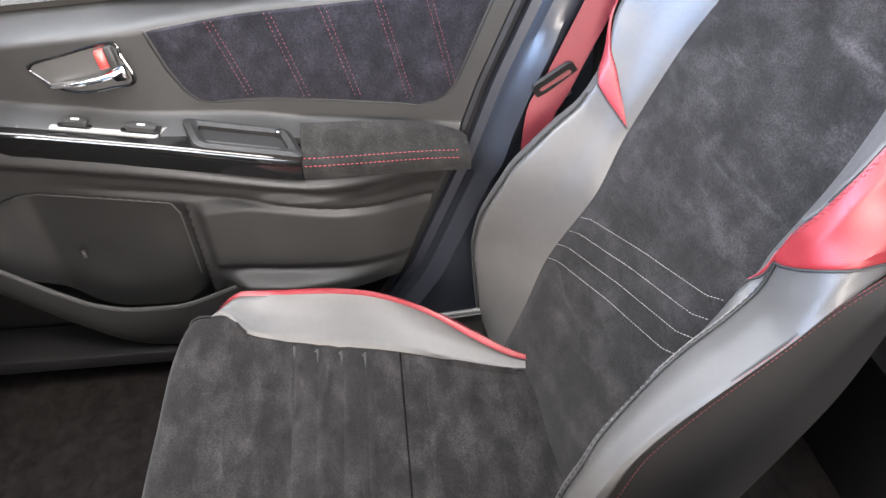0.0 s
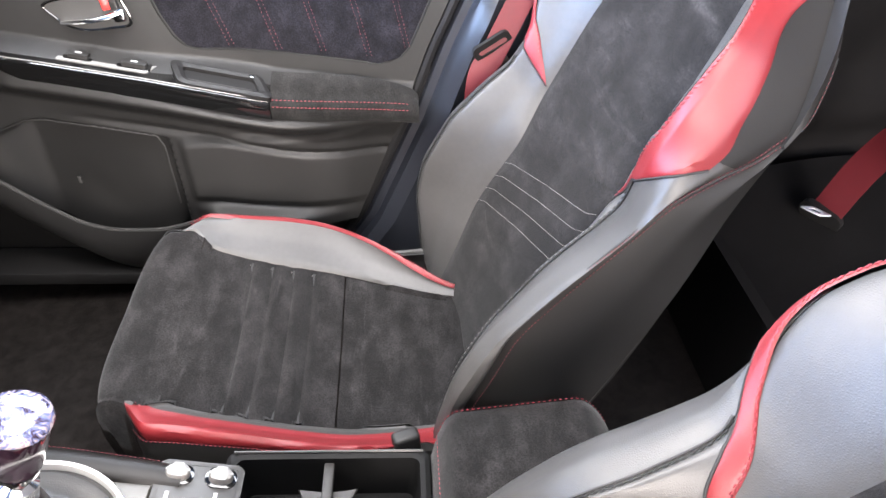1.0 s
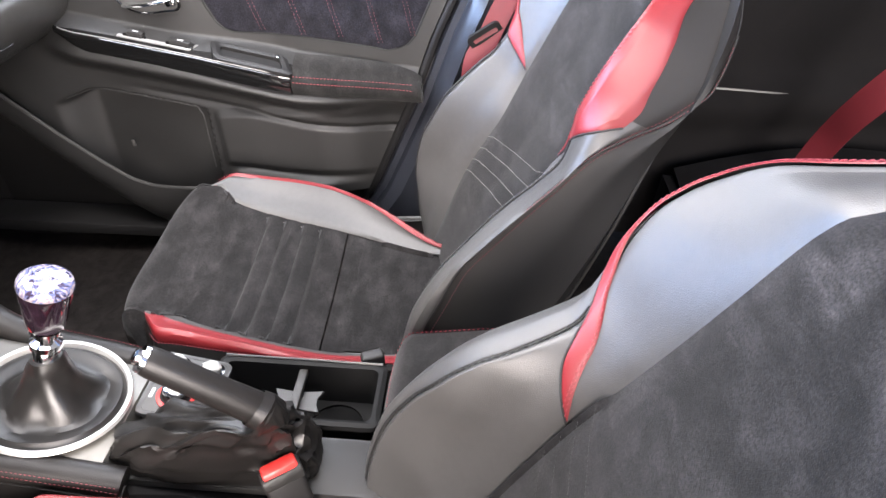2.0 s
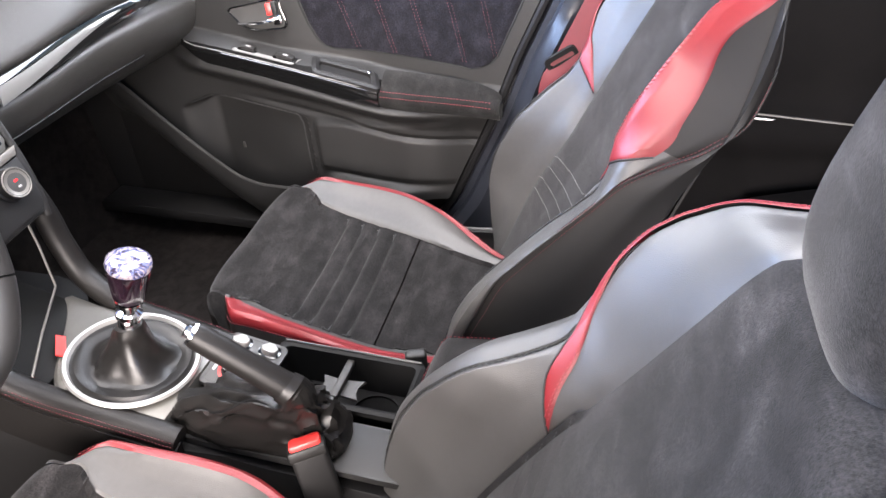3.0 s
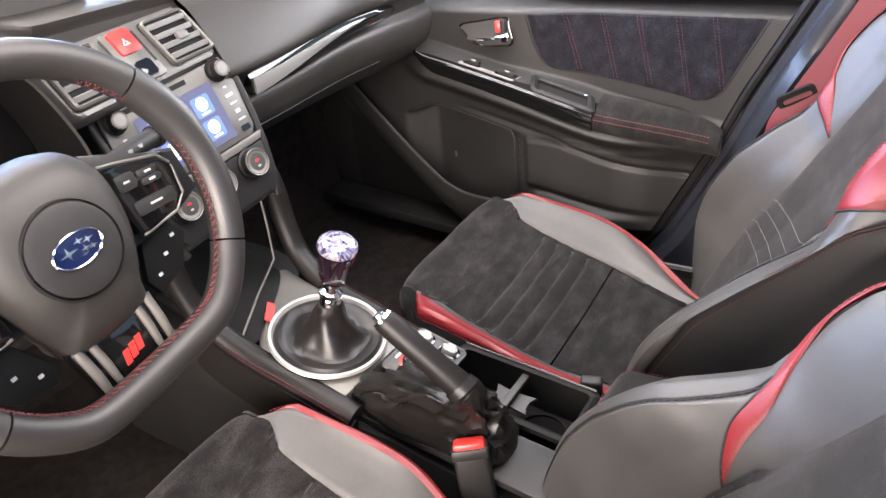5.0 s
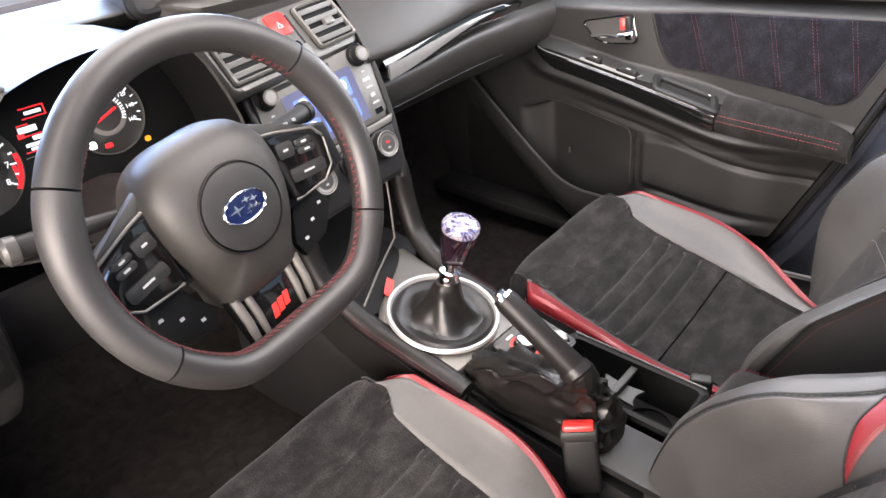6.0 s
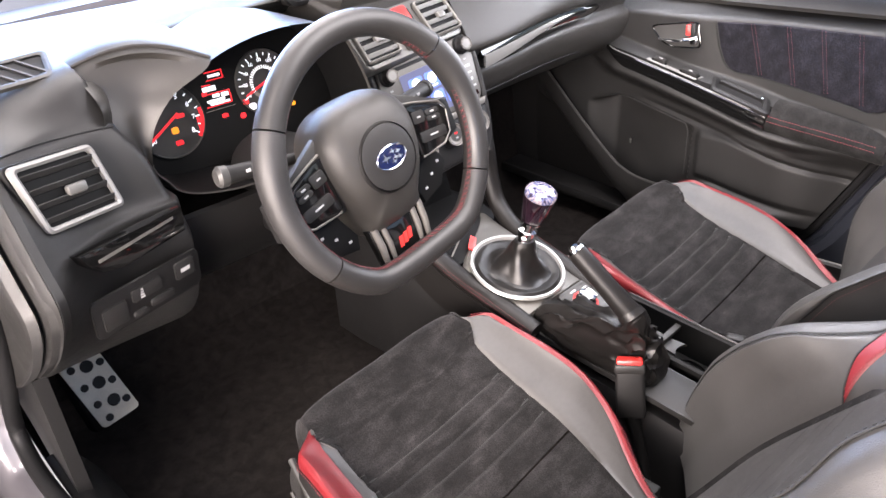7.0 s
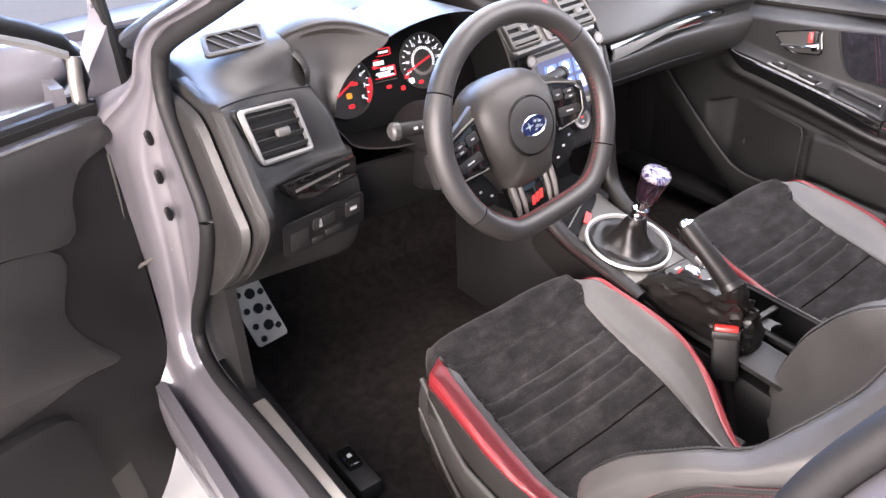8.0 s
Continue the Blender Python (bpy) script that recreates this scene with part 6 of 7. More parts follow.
part("hub_disc", lathe([(0.044, 0.038), (0.043, 0.0435), (0.036, 0.0458), (0.015, 0.0468), (0.001, 0.047)], 48, HM), PLASTIC, wheel, "round hub pad")
oval = [(0.026 * math.cos(a), 0.0155 * math.sin(a)) for a in np.linspace(0, 2 * math.pi, 40, endpoint=False)]
bd = part("badge", prism(oval, 0.002, HM @ pose(0, 0, 0.0465), 0.001), BADGE_BLUE, wheel, "oval blue badge with chrome edge")
part("badge_rim", ring_plate(oval, [(x * 0.92, y * 0.88) for x, y in oval], 0.0034, HM @ pose(0, 0, 0.0462)), CHROME, bd, "chrome badge rim")
bm = bmesh.new()
for x, y, r in ((-0.010, 0.001, 0.008), (0.004, 0.006, 0.0045), (0.012, 0.003, 0.0045), (0.006, -0.003, 0.0045), (0.013, -0.005, 0.004), (0.002, -0.007, 0.0035)):
    star = [((r if i % 2 == 0 else r * 0.28) * math.cos(i * math.pi / 4) * (1.25 if i % 4 == 0 else 1), (r if i % 2 == 0 else r * 0.28) * math.sin(i * math.pi / 4) * (0.8 if i % 4 else 1)) for i in range(8)]
    prism(star, 0.0008, HM @ pose(x, y, 0.0484), bm=bm)
part("badge_mark", bm, CHROME, bd)

# side spokes with their button pods
for d in (-1, 1):
    def shape(pts):
        q = [(d * x, y) for x, y in pts]
        return q[::-1] if d > 0 else q
    part("spoke", prism(shape([(0.060, 0.052), (0.105, 0.038), (0.166, 0.016), (0.166, -0.034), (0.130, -0.044), (0.064, -0.046)]), 0.016, HM @ pose(0, 0, -0.016), 0.004), PLASTIC_DARK, wheel, "black side spoke")
    part("spoke_fin", prism(shape([(0.070, 0.060), (0.090, 0.050), (0.128, 0.030), (0.150, 0.020), (0.130, 0.012), (0.084, 0.030), (0.068, 0.046)]), 0.010, HM @ pose(0, 0, -0.004), 0.003), PANEL_GREY, wheel, "satin grey spoke fin")
    pod = part("button_pod", prism(shape([(0.072, 0.040), (0.092, 0.034), (0.138, 0.018), (0.146, 0.006), (0.140, -0.026), (0.124, -0.036), (0.086, -0.040), (0.074, -0.034)]), 0.014, HM @ pose(0, 0, -0.002), 0.004), GLOSS, wheel, "gloss black button pod")
    part("pod_edge", tube([HM @ Vector((d * x, y, z)) for x, y, z in ((0.076, 0.042, 0.010), (0.094, 0.037, 0.010), (0.139, 0.021, 0.009), (0.148, 0.007, 0.008))], 0.0016, 8), METAL_DARK, pod, "grey edge")
    part("pod_edge", tube([HM @ Vector((d * x, y, z)) for x, y, z in ((0.078, -0.038, 0.010), (0.124, -0.038, 0.010), (0.142, -0.026, 0.009), (0.148, 0.004, 0.008))], 0.0016, 8), METAL_DARK, pod, "grey edge")
    for x, y, w, h in ((0.092, 0.016, 0.022, 0.017), (0.118, 0.014, 0.024, 0.0075), (0.118, 0.005, 0.024, 0.0075), (0.108, -0.016, 0.048, 0.015)):
        part("wheel_button", prism(rounded(w, h, 0.003), 0.004, HM @ pose(d * x, y, 0.0105, 0, 0, -8 * d), 0.0015), PLASTIC, pod, "dark grey wheel button")
        part("button_mark", box((w * 0.30, min(0.0022, h * 0.3), 0.0006), HM @ pose(d * x, y, 0.0148, 0, 0, -8 * d)), WHITE_INK, pod)
    lowpad = part("lower_pad", prism(shape([(0.078, -0.046), (0.118, -0.046), (0.128, -0.066), (0.104, -0.096), (0.066, -0.104), (0.060, -0.084)]), 0.010, HM @ pose(0, 0, -0.018), 0.003), CUP_BLACK, wheel, "black lower switch pad")
    for x, y in ((0.112, -0.060), (0.094, -0.072), (0.076, -0.086)):
        part("button_mark", box((0.005, 0.0035, 0.0006), HM @ pose(d * x, y, -0.0076)), WHITE_INK, lowpad)
# lower spoke, split, with a red mark
low = [(-0.050, -0.086), (0.050, -0.086), (0.046, -0.152), (-0.046, -0.152)]
part("lower_spoke", prism(low[::-1], 0.014, HM @ pose(0, 0, -0.012), 0.004), GLOSS, wheel, "gloss black lower spoke")
for d in (-1, 1):
    for x0, x1, w in ((0.043, 0.041, 0.0052), (0.029, 0.027, 0.0046)):
        part("spoke_bar", tube([HM @ Vector((d * x0, -0.086, 0.004)), HM @ Vector((d * (x0 + x1) / 2, -0.115, 0.005)), HM @ Vector((d * x1, -0.150, -0.001))], [w, w, w * 0.85], 10), METAL_DARK, wheel, "satin metal spoke bar")
ins = part("spoke_insert", prism([(0.023, -0.092), (-0.023, -0.092), (-0.021, -0.148), (0.021, -0.148)], 0.003, HM @ pose(0, 0, 0.001), 0.001), GLOSS, wheel, "gloss black insert")
bm = bmesh.new()
for i, (x, y) in enumerate(((-0.009, -0.124), (0.000, -0.122), (0.009, -0.120))):
    prism([(x - 0.005, y - 0.0075), (x + 0.002, y - 0.0075), (x + 0.006, y + 0.0075), (x - 0.001, y + 0.0075)], 0.001, HM @ pose(0, 0, 0.0042), bm=bm)
part("spoke_mark", bm, RED_PLASTIC, ins, "small red badge")
part("wheel_hub", lathe([(0.045, -0.09), (0.055, -0.05), (0.06, -0.02), (0.05, 0.0)], 32, HM), PLASTIC_DARK, wheel)


# ---- floor, footwells and body ----
tagged(part("floor", sheet(lambda a, b: Vector((-0.78 + 1.56 * a, -1.4 + 2.35 * b, 0.27 + 0.14 * step(0.55, 0.95, -1.4 + 2.35 * b) ** 1.2 + 0.003 * noise.noise(Vector((a * 20, b * 30, 0))))), 60, 80, 0.02), CARPET), "black carpeted car floor", "floor", kind="structure")
tagged(part("sill_trim", box((0.085, 0.56, 0.026), pose(0.6985, 0.42, 0.347, 3.6, 0, 0), 0.004, 2), PLASTIC_DARK), "black plastic sill trim beside the passenger carpet", "sill trim", kind="structure")
tagged(part("bulkhead", sheet(lambda a, b: Vector((-0.80 + 1.60 * a, 0.72 + 0.14 * b - 0.10 * b * b, 0.30 + 0.70 * b)), 30, 20, 0.02), CARPET), "black carpeted footwell bulkhead", "bulkhead", kind="structure")
for d in (-1, 1):
    tagged(part("kick_panel", sheet(lambda a, b: Vector((d * (0.792 + 0.01 * a - 0.05 * (1 - b) * a), 0.30 + 0.55 * a, 0.27 + (0.74 if d > 0 else 0.36) * b)), 20, 14, 0.02), PLASTIC_DARK), "dark plastic kick panel in the footwell", "panel", kind="structure")

# foot rest pedal
pedal = thing("foot_rest", "drilled bright metal foot rest plate on the footwell carpet", "foot rest")
fm = basis((-0.664, 0.545, 0.405), (1.0, 0.10, 0.05), (0.02, 0.45, 0.87))
bm = prism(rounded(0.074, 0.142, 0.008, skew=-0.10), 0.004, fm, 0.0012)
PEDAL_METAL = pbr("pedal_metal", (0.46, 0.43, 0.36), 0.5, 0.1, 0.12, 20, 900, 0.1)
part("plate", bm, PEDAL_METAL, pedal, "brushed metal plate")
HOLES = [(0.0, 0.045, 0.0105), (0.004, 0.008, 0.0105), (0.010, -0.034, 0.0105), (0.024, 0.040, 0.006), (-0.022, 0.012, 0.006), (0.026, 0.0, 0.006), (-0.018, -0.026, 0.006), (0.030, -0.044, 0.006), (-0.012, -0.058, 0.006), (-0.026, 0.052, 0.006)]
for x, y, r in HOLES:
    part("hole", lathe([(r, 0.0036), (r, 0.0046), (r * 0.7, 0.0047)], 20, fm @ pose(x, y, 0.0)), RUBBER, pedal, "dark drilled hole")
    part("hole_rim", lathe([(r, 0.0040), (r + 0.0012, 0.0056), (r + 0.0022, 0.0040)], 20, fm @ pose(x, y, 0.0)), CHROME, pedal)
part("rest_block", box((0.085, 0.15, 0.05), fm @ pose(0, 0, -0.027), 0.01, 2), CARPET, pedal)

# door opening on the driver's side
OPEN = [(-0.800, 0.275, 1.052), (-0.806, 0.318, 1.015), (-0.810, 0.325, 0.965), (-0.812, 0.305, 0.925), (-0.812, 0.270, 0.868), (-0.812, 0.240, 0.81), (-0.812, 0.252, 0.755), (-0.812, 0.335, 0.638), (-0.814, 0.430, 0.52), (-0.818, 0.440, 0.455), (-0.82, 0.36, 0.424), (-0.812, 0.19, 0.420), (-0.806, -0.02, 0.420), (-0.80, -0.60, 0.420)]
UP = [(-0.62, -0.42, 1.37), (-0.70, -0.15, 1.24), (-0.775, 0.08, 1.128)]
line = smooth(UP + OPEN, 10)
tagged(part("weatherstrip", tube(line, 0.013, 10), RUBBER), "black rubber weatherstrip round the door opening", "seal", kind="structure")
plain = smooth(UP + [(-0.800, 0.275, 1.06), (-0.81, 0.35, 0.98), (-0.815, 0.40, 0.85), (-0.815, 0.41, 0.72), (-0.815, 0.43, 0.60), (-0.818, 0.45, 0.50), (-0.82, 0.42, 0.435), (-0.82, 0.36, 0.424), (-0.812, 0.19, 0.420), (-0.806, -0.02, 0.420), (-0.80, -0.60, 0.420)], 10)
rings = []
for i, p in enumerate(plain):
    fwd = Vector((0, p.y + 0.25, p.z - 0.85))
    fwd.normalize()
    if p.z < 0.47:
        fwd = Vector((0, 0.25, -1)).normalized()
    elif p.y > 0.1:
        fwd = fwd.lerp(Vector((0, 1, 0)), 0.6).normalized()
    out_ = Vector((-1, 0, 0))
    fwd = fwd * (1 - 0.86 * step(0.86, 1.0, p.z))
    thin = 1 - 0.70 * step(0.84, 0.98, p.z)
    rings.append([p + out_ * o_ * thin + fwd * f_ for o_, f_ in ((-0.004, -0.004), (0.0, 0.006), (0.016, 0.012), (0.030, 0.016), (0.044, 0.034), (0.052, 0.068), (0.062, 0.088), (0.080, 0.098), (0.094, 0.106), (0.098, 0.15), (0.08, 0.26))])
tagged(part("door_jamb", loft([smooth(r, 3) for r in rings], False, False), PAINT), "silver painted door jamb and sill", "car body", kind="structure")
def even(pts, n):
    """n points spread evenly along a line."""
    d = [0.0]
    for p, q in zip(pts, pts[1:]):
        d.append(d[-1] + (q - p).length)
    return [linear_point(d, pts, d[-1] * i / (n - 1)) for i in range(n)]


def linear_point(d, pts, x):
    i = min(max(0, sum(1 for v in d if v <= x) - 1), len(pts) - 2)
    return pts[i].lerp(pts[i + 1], min(1.0, (x - d[i]) / max(1e-9, d[i + 1] - d[i])))


inner = even([p for p in line if p.y > 0.30 or p.z > 0.5][28:], 60)
outer = even([p for p in plain if p.y > 0.30 or p.z > 0.5][28:], 60)
tagged(part("jamb_flange", loft([[p + Vector((-0.004, 0, 0)), p.lerp(q, 0.35) + Vector((-0.010, 0, 0)), p.lerp(q, 0.7) + Vector((-0.004, 0, 0)), q + Vector((0.002, 0.004, 0))] for p, q in zip(inner, outer)], False, False), PAINT), "silver painted flange behind the door seal", "car body", kind="structure")
tagged(part("sill_trim", sheet(lambda a, b: Vector((-0.80 + 0.085 * b, 0.42 - 1.1 * a, 0.412 - 0.13 * b * b + 0.012 * math.sin(b * 3.1))), 30, 10, 0.008), PLASTIC_DARK), "dark plastic sill trim", "sill trim", kind="structure")
tagged(part("sill_plate", prism(rounded(0.026, 0.30, 0.004), 0.003, basis((-0.792, 0.09, 0.424), (1, 0, 0.1), (0, 1, 0)), 0.001), METAL_DARK), "brushed metal sill plate", "sill plate")
check = thing("door_check", "steel door check strap on the silver jamb", "door check")
part("bracket", lathe([(0.020, 0), (0.022, 0.004), (0.018, 0.008), (0.004, 0.009)], 28, basis((-0.828, 0.446, 0.680), (0, 0, 1), (-0.3, 0.5, 0))), PAINT, check, "silver painted bracket")
part("strap", tube([(-0.823, 0.436, 0.678), (-0.850, 0.458, 0.654), (-0.884, 0.492, 0.624)], [0.010, 0.0075, 0.0075], 8, flatten=0.5), METAL_DARK, check, "dark steel strap")
part("pin", lathe([(0.0055, 0), (0.0055, 0.022), (0.003, 0.024)], 16, pose(-0.829, 0.434, 0.668)), SATIN, check, "bright pin")
# raised black pads stand for the shade in the jamb's shallow slots
for x, y, z in ((-0.826, 0.405, 0.885), (-0.824, 0.412, 0.815), (-0.822, 0.415, 0.745)):
    tagged(part("jamb_slot", prism(rounded(0.028, 0.011, 0.005), 0.005, basis((x - 0.004, y - 0.004, z), (0.2, 0.25, -1), (1, 0.5, 0)), 0.002), RUBBER), "black pad standing for a shallow slot in the jamb", "plug", "jamb plugs")
# low lever box beside the seat
part_box = thing("release_lever", "black lever box for the boot and fuel lid beside the seat", "lever")
part("lever_housing", box((0.045, 0.12, 0.035), pose(-0.690, 0.10, 0.300), 0.006), PLASTIC_DARK, part_box)
part("lever", box((0.028, 0.05, 0.018), pose(-0.690, 0.115, 0.320), 0.004), GLOSS, part_box)
part("lever_mark", box((0.008, 0.008, 0.001), pose(-0.690, 0.115, 0.3296)), WHITE_INK, part_box)

# pillars, roof and glass
PILL = lambda d: smooth([(d * 0.79, 0.50, 1.02), (d * 0.785, 0.32, 1.075), (d * 0.75, 0.06, 1.17), (d * 0.68, -0.15, 1.275), (d * 0.60, -0.40, 1.39)], 8)
for d in (-1, 1):
    tagged(part("front_pillar", tube(PILL(d), 0.026, 12, flatten=0.7), PILLAR_BLUE_TINT), "grey front pillar trim beside the windscreen", "pillar", kind="structure")
tagged(part("ceiling", sheet(lambda a, b: Vector((-0.62 + 1.24 * a, -0.36 - 1.3 * b, 1.42 + 0.05 * math.sin(math.pi * a) - 0.12 * b * b)), 20, 20, 0.03), HEADLINER), "pale cloth headliner under the roof", "ceiling", kind="structure")
GLASS = bpy.data.materials.new("clear_glass")
GLASS.use_nodes = True
gb = GLASS.node_tree.nodes["Principled BSDF"]
gb.inputs["Base Color"].default_value = (0.95, 0.97, 0.97, 1)
gb.inputs["Transmission Weight"].default_value, gb.inputs["Roughness"].default_value, gb.inputs["IOR"].default_value = 1.0, 0.0, 1.02
wg = tagged(part("window_1", sheet(lambda a, b: Vector((0.80 - 0.17 * b, -0.45 + (0.95 - 0.55 * b) * a, 0.90 + 0.46 * b)), 8, 8, 0.004), GLASS), "clear passenger side window", "window", kind="structure")
wg.visible_shadow = False

# ---- rear of the cabin ----
CLOTH = pbr("black_cloth", (0.0065, 0.006, 0.006), 0.9, 0, 0.3, 12, 700, 0.5, spec=0.08)
rear = thing("rear_seat", "black cloth rear bench behind the front seats", "rear seat")
part("bench", sheet(lambda a, b: Vector((-0.66 + 1.32 * a, -0.80 - 0.50 * b, 0.46 + 0.04 * math.sin(b * 3) + 0.02 * math.cos(a * 12))), 30, 12, 0.05), CLOTH, rear, "black rear cushion")
part("bench_front", sheet(lambda a, b: Vector((-0.66 + 1.32 * a, -0.80 + 0.03 * b, 0.46 - 0.19 * b)), 20, 6, 0.02), CLOTH, rear)
part("bench_back", sheet(lambda a, b: Vector((-0.66 + 1.32 * a, -1.26 - 0.22 * b, 0.46 + 0.56 * b + 0.01 * math.cos(a * 12))), 30, 12, 0.05), CLOTH, rear, "black rear backrest")
rb = thing("seat_belt", "red rear seat belt with a bright metal tongue", "seat belt")
part("webbing", strap([(0.507, -0.956, 0.508), (0.485, -0.985, 0.61), (0.42, -1.01, 0.72), (0.30, -1.10, 0.93)], 0.050, (-0.5, 0.8, 0.3)), WEBBING, rb, "red woven webbing")
lm = basis((0.508, -0.946, 0.496), (0.7, 0.5, 0.15), (-0.35, -0.1, 0.9))
part("tongue", prism(rounded(0.070, 0.030, 0.012), 0.012, lm, 0.003), PLASTIC_DARK, rb, "black tongue cover")
part("tongue_plate", ring_plate(rounded(0.034, 0.046, 0.005), rounded(0.020, 0.024, 0.003), 0.003, basis((0.490, -0.926, 0.518), (0.8, 0.5, 0.0), (0.42, -0.70, -0.35)) @ pose(0, 0, 0, 180, 0, 0)), pbr("tongue_steel", (0.62, 0.62, 0.66), 0.4, 0.2, 0.04, 30), rb, "bright metal tongue")
rd = thing("rear_door", "black rear passenger door panel", "car door")
part("door_panel", sheet(lambda a, b: Vector((0.725 - 0.035 * math.exp(-((0.30 + 0.6 * b - 0.60) / 0.04) ** 2), -0.50 - 0.85 * a, 0.30 + 0.60 * b)), 30, 40, 0.02), CLOTH, rd, "black plastic panel")
part("trim_blade", box((0.012, 0.30, 0.022), pose(0.684, -0.85, 0.615, 6, 0, 0), 0.004), GLOSS, rd, "gloss black armrest trim")
part("trim_line", box((0.004, 0.26, 0.003), pose(0.677, -0.86, 0.632, 6, 0, 0)), SATIN, rd)
tagged(part("rear_shelf", box((1.3, 0.3, 0.02), pose(0, -1.62, 1.0), 0.005), CARPET), "black parcel shelf behind the rear seat", "shelf", kind="structure")

# driver's centre pillar at the rear of the opening
post = smooth([(-0.792, -0.585, 0.42), (-0.790, -0.605, 0.60), (-0.785, -0.630, 0.80), (-0.765, -0.655, 0.93), (-0.745, -0.705, 1.04), (-0.70, -0.80, 1.24)], 8)
tagged(part("weatherstrip", tube(post, 0.012, 10), RUBBER), "black rubber weatherstrip on the centre pillar", "seal", kind="structure")
tagged(part("pillar_trim", loft([[p + Vector(q) for q in ((0.03, -0.10, 0), (0.004, -0.012, 0), (-0.012, -0.014, 0), (-0.030, -0.030, 0), (-0.040, -0.11, 0), (-0.03, -0.16, 0))] for p in post], False, False), PAINT), "silver painted centre pillar", "pillar", kind="structure")

# ---- open driver's door ----
ddoor = thing("driver_door", "open driver door with dark inner panel and framed window", "car door")
HINGE, ALONG, INTO = Vector((-0.885, 0.515, 0.0)), Vector((-0.87, -0.49, 0)), Vector((0.49, -0.87, 0))


def dpt(x, y, z=0.0):
    """x from the hinge edge to the latch, y up, z off the panel into the cabin side."""
    return HINGE + ALONG * x + Vector((0, 0, y)) + INTO * z


def low_edge(x):
    return 0.11 + 0.17 * (max(0.0, 0.16 - x) / 0.16) ** 2


part("door_panel", sheet(lambda a, b: dpt(0.0 + 1.0 * a, low_edge(a) + (0.93 - low_edge(a)) * b, 0.010 * math.sin(math.pi * min(1, b * 1.02))), 50, 40, 0.02), PLASTIC_DARK, ddoor, "dark plastic inner panel")


def pad(name, outline, depth, mat, label, bevel=0.012):
    pts = smooth([(x, y, 0) for x, y in outline], 4, True)
    bm = bmesh.new()
    rows = [[bm.verts.new(dpt(cx_ + (p.x - cx_) * s_, cy_ + (p.y - cy_) * s_, z_)) for p in pts] for s_, z_ in ((1, 0.004), (1, depth * 0.6), (0.985, depth * 0.92), (0.94, depth)) for cx_, cy_ in [(sum(q[0] for q in outline) / len(outline), sum(q[1] for q in outline) / len(outline))]]
    for r0, r1 in zip(rows, rows[1:]):
        for i in range(len(pts)):
            bm.faces.new((r0[i], r0[(i + 1) % len(pts)], r1[(i + 1) % len(pts)], r1[i]))
    bm.faces.new(rows[-1])
    return part(name, bm, mat, ddoor, label)


pad("upper_pad", [(0.0, 0.908), (-0.002, 0.875), (0.070, 0.852), (0.105, 0.81), (0.135, 0.742), (0.30, 0.775), (0.62, 0.78), (0.98, 0.80), (0.98, 0.905), (0.5, 0.915), (0.1, 0.918)], 0.045, DOOR_GREY, "soft grey upper door pad")
pad("black_panel", [(-0.004, 0.866), (0.070, 0.848), (0.108, 0.80), (0.133, 0.746), (0.160, 0.69), (0.165, 0.63), (0.140, 0.57), (0.070, 0.49), (0.020, 0.455), (0.0, 0.50), (-0.005, 0.70)], 0.022, CUP_BLACK, "black textured panel")
for bx_, by_, br_ in ((0.058, 0.685, 0.013), (0.132, 0.690, 0.019)):
    part("panel_boss", lathe([(br_, 0.0), (br_, 0.003), (br_ * 0.86, 0.0045), (br_ * 0.74, 0.002), (br_ * 0.1, 0.001)], 32, Matrix.Translation(dpt(bx_, by_, 0.021)) @ INTO.to_track_quat("Z", "Y").to_matrix().to_4x4()), PLASTIC_DARK, ddoor, "round raised boss")
part("edge_strip", tube([dpt(0.008, 0.845, 0.022), dpt(0.011, 0.76, 0.024), dpt(0.015, 0.681, 0.022)], 0.005, 8, flatten=0.6), PANEL_GREY, ddoor, "grey edge strip")
pad("middle_panel", [(0.148, 0.728), (0.30, 0.768), (0.9, 0.78), (0.95, 0.55), (0.60, 0.52), (0.30, 0.50), (0.18, 0.50), (0.10, 0.487), (0.148, 0.56), (0.174, 0.63)], 0.034, DOOR_GREY, "dark grey middle door panel")
# lighter grey here stands for the highlight down the lower door
pad("lower_facet", [(0.05, 0.452), (0.10, 0.480), (0.20, 0.490), (0.30, 0.492), (0.29, 0.475), (0.235, 0.44), (0.205, 0.36), (0.190, 0.20), (0.135, 0.16), (0.150, 0.30), (0.14, 0.42)], 0.026, DOOR_GREY, "lower facet in lighter grey for the light on it")
pad("door_bin", [(0.225, 0.44), (0.29, 0.485), (0.50, 0.505), (0.90, 0.48), (0.92, 0.20), (0.30, 0.15), (0.205, 0.17), (0.210, 0.30)], 0.058, PLASTIC_DARK, "black door bin")
part("speaker_grille", lathe([(0.085, 0.0), (0.085, 0.012), (0.07, 0.016), (0.001, 0.018)], 40, Matrix.Translation(dpt(0.40, 0.315, 0.056)) @ INTO.to_track_quat("Z", "Y").to_matrix().to_4x4()), RUBBER, ddoor, "round black speaker grille")
part("door_skin", sheet(lambda a, b: dpt(-0.03 + 1.05 * a, low_edge(a) + (0.93 - low_edge(a)) * b, -0.075 - 0.04 * math.sin(math.pi * b)), 24, 20, 0.01), PAINT, ddoor, "silver painted door skin")
part("door_edge", sheet(lambda a, b: dpt(-0.012 - 0.018 * a, 0.30 + 0.63 * b, -0.002 - 0.07 * a), 6, 20, 0.006), PLASTIC_DARK, ddoor, "dark door edge")
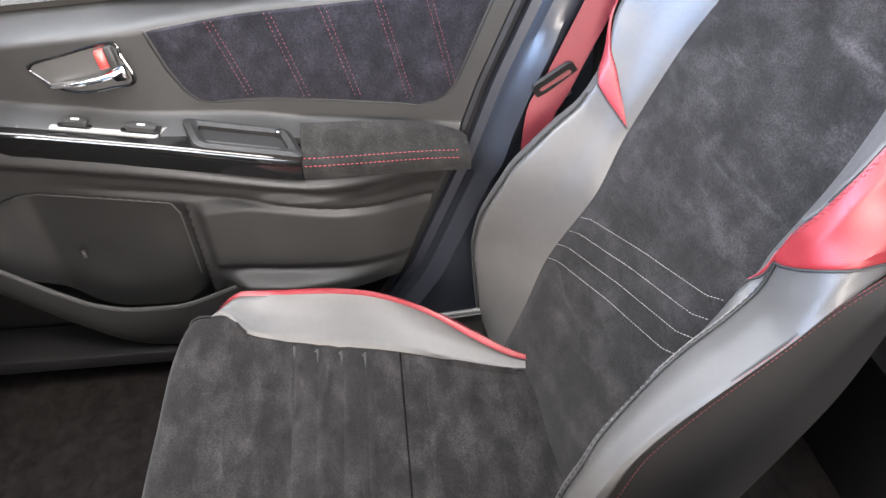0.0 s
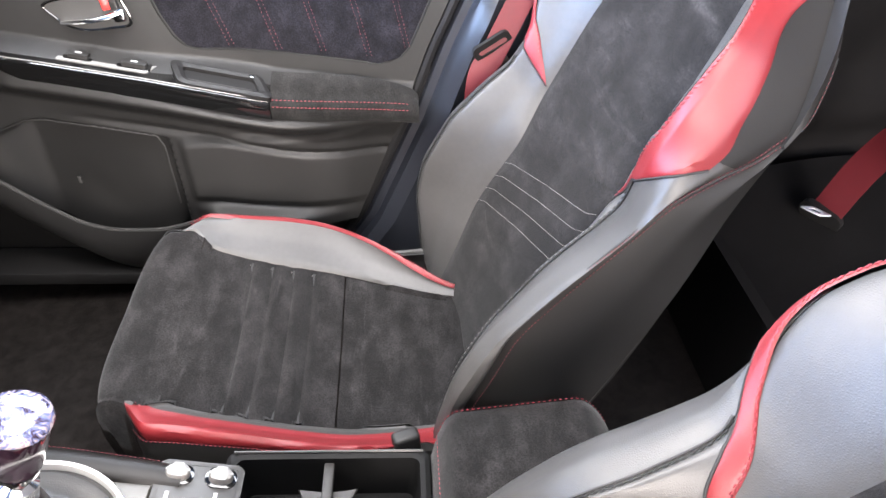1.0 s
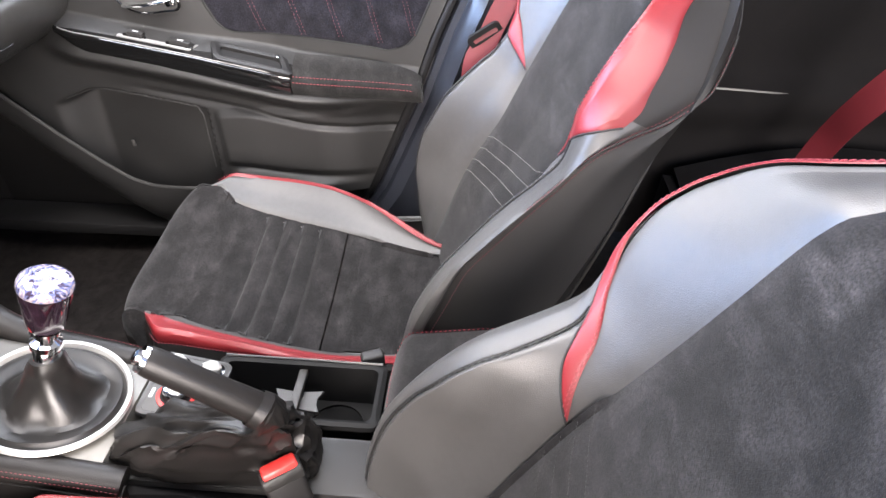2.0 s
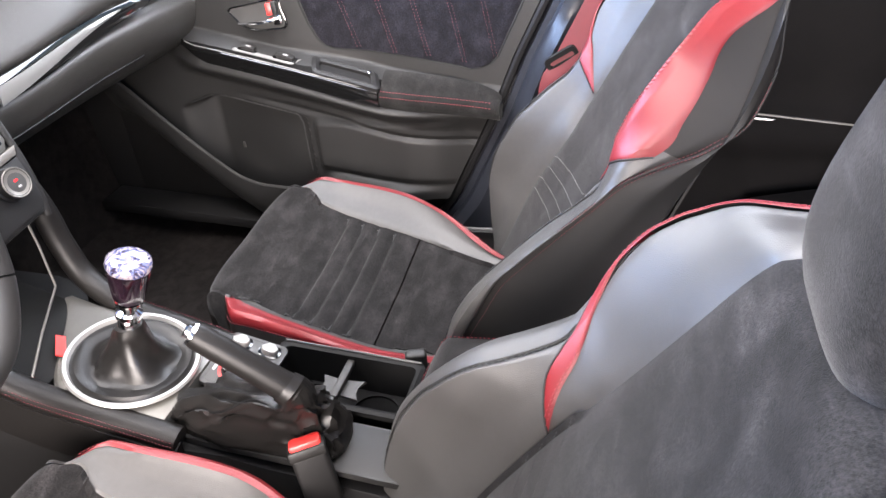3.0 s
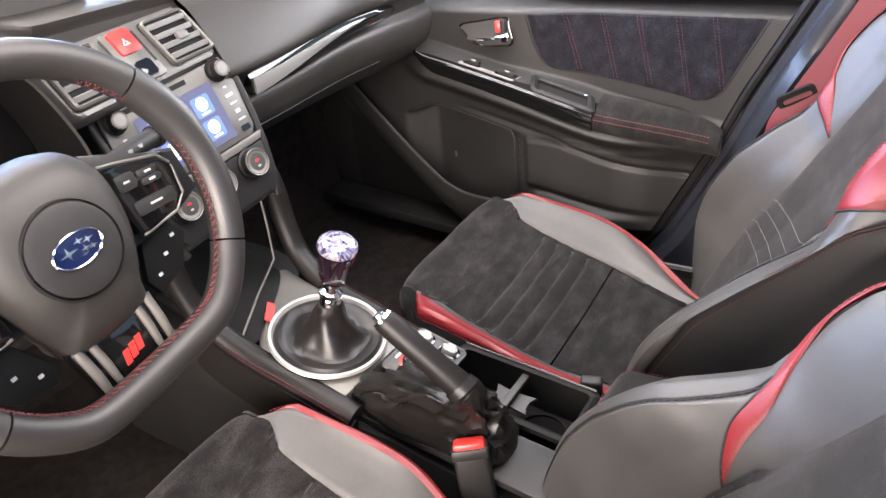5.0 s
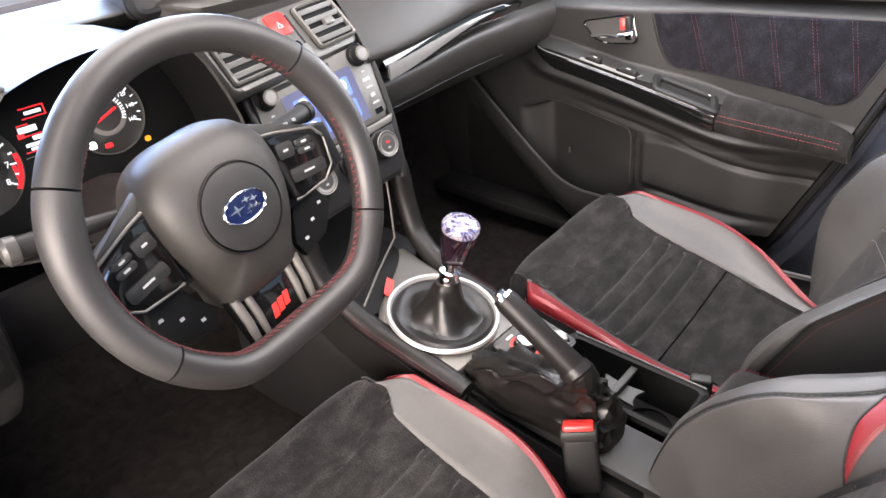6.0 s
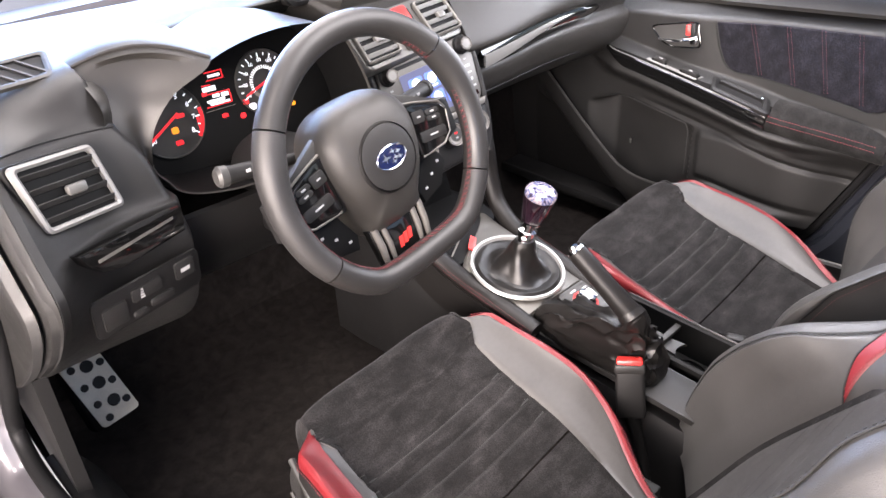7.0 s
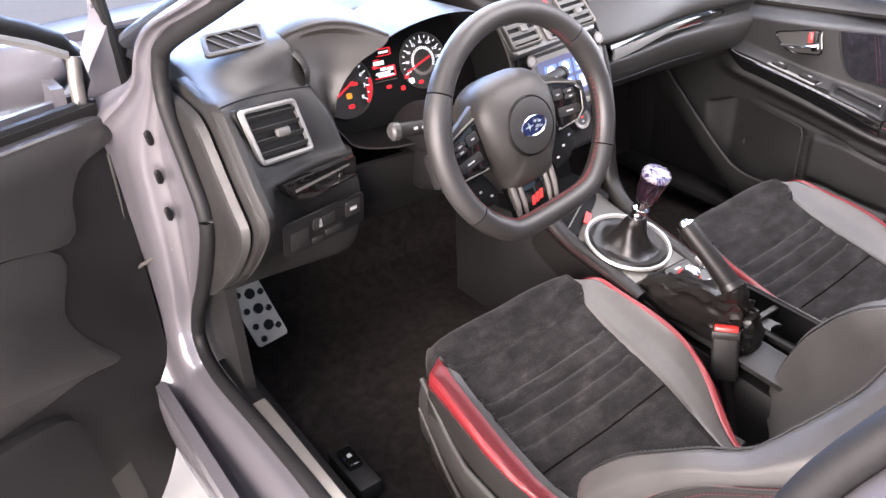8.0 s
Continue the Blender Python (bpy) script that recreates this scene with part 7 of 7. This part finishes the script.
part("door_rubber", tube([dpt(-0.004, y, 0.012) for y in np.linspace(0.30, 0.90, 12)], 0.008, 8), RUBBER, ddoor, "black rubber door seal")
part("window_frame", tube([dpt(x, y, -0.02) for x, y in ((-0.012, 0.90), (-0.016, 0.96), (-0.010, 1.005), (0.006, 1.030), (0.06, 1.058), (0.20, 1.115), (0.50, 1.21), (0.95, 1.33))], 0.015, 10), RUBBER, ddoor, "black window frame")
part("window_rail", tube([dpt(x, y, -0.002) for x, y in ((0.012, 1.010), (0.06, 1.036), (0.20, 1.092), (0.50, 1.185), (0.95, 1.305))], 0.007, 8), SATIN, ddoor, "bright window rail")
part("frame_post", tube([dpt(x, y, -0.004) for x, y in ((0.012, 0.915), (0.006, 0.97), (-0.002, 1.005))], 0.0115, 10), METAL_DARK, ddoor, "grey frame post")
part("belt_rail", tube([dpt(x, 0.93, 0.006) for x in np.linspace(0.03, 1.0, 10)], 0.010, 8), RUBBER, ddoor)
pane = part("pane", sheet(lambda a, b: dpt(0.04 + 0.90 * a, 0.925 + (0.10 + 0.30 * a) * b, -0.02), 10, 6, 0.004), GLASS, ddoor, "clear window glass")
pane.visible_shadow = False
MIRROR_GREY = pbr("mirror_grey", (0.20, 0.19, 0.205), 0.5, 0, 0.1, 9, 500, 0.2)
mir = thing("door_mirror", "grey door mirror housing seen past the open door", "mirror")
part("housing", sheet(lambda a, b: Vector((-0.812 - 0.092 * a * (1 - b) - 0.010 * b, 0.640 - 0.02 * a, 0.905 + 0.165 * b - 0.01 * a)), 10, 10, 0.03), MIRROR_GREY, mir, "grey mirror foot")
part("housing_seal", tube([(-0.806, 0.625, 1.075), (-0.800, 0.622, 0.98), (-0.796, 0.620, 0.900)], 0.012, 8), RUBBER, mir, "black mirror seal")
part("mirror_head", loft([[Vector((-0.96 + 0.11 * f + 0.02 * math.cos(a), 0.69 + 0.05 * math.sin(a) * (1 - abs(f) ** 4), 0.955 + 0.055 * math.cos(a) * (1 - abs(f) ** 4) ** 0.5)) for a in np.linspace(0, 2 * math.pi, 24, endpoint=False)] for f in np.linspace(-0.98, 0.98, 14)]), PAINT, mir, "silver mirror housing")

# outside
tagged(part("ground", sheet(lambda a, b: Vector((-300 + 600 * a, -300 + 600 * b, -0.02)), 4, 4), CONCRETE), "pale concrete floor under the car", "ground", kind="structure")
tagged(part("fender", sheet(lambda a, b: Vector((-0.90 - 0.03 * math.sin(b * 2), 0.56 + 0.9 * a, 0.25 + 0.70 * b)), 16, 16, 0.02), PAINT), "silver painted front wing", "car body", kind="structure")
tagged(part("bonnet", sheet(lambda a, b: Vector((-0.88 + 1.76 * a, 0.86 + 0.9 * b, 0.98 - 0.12 * b + 0.04 * math.sin(math.pi * a))), 16, 16, 0.02), PAINT), "silver painted bonnet beyond the windscreen", "car body", kind="structure")
tagged(part("outer_sill", sheet(lambda a, b: Vector((-0.915 + 0.05 * b * b, 0.50 - 1.6 * a, 0.38 - 0.20 * b)), 16, 8, 0.02), PAINT), "silver painted body sill", "car body", kind="structure")
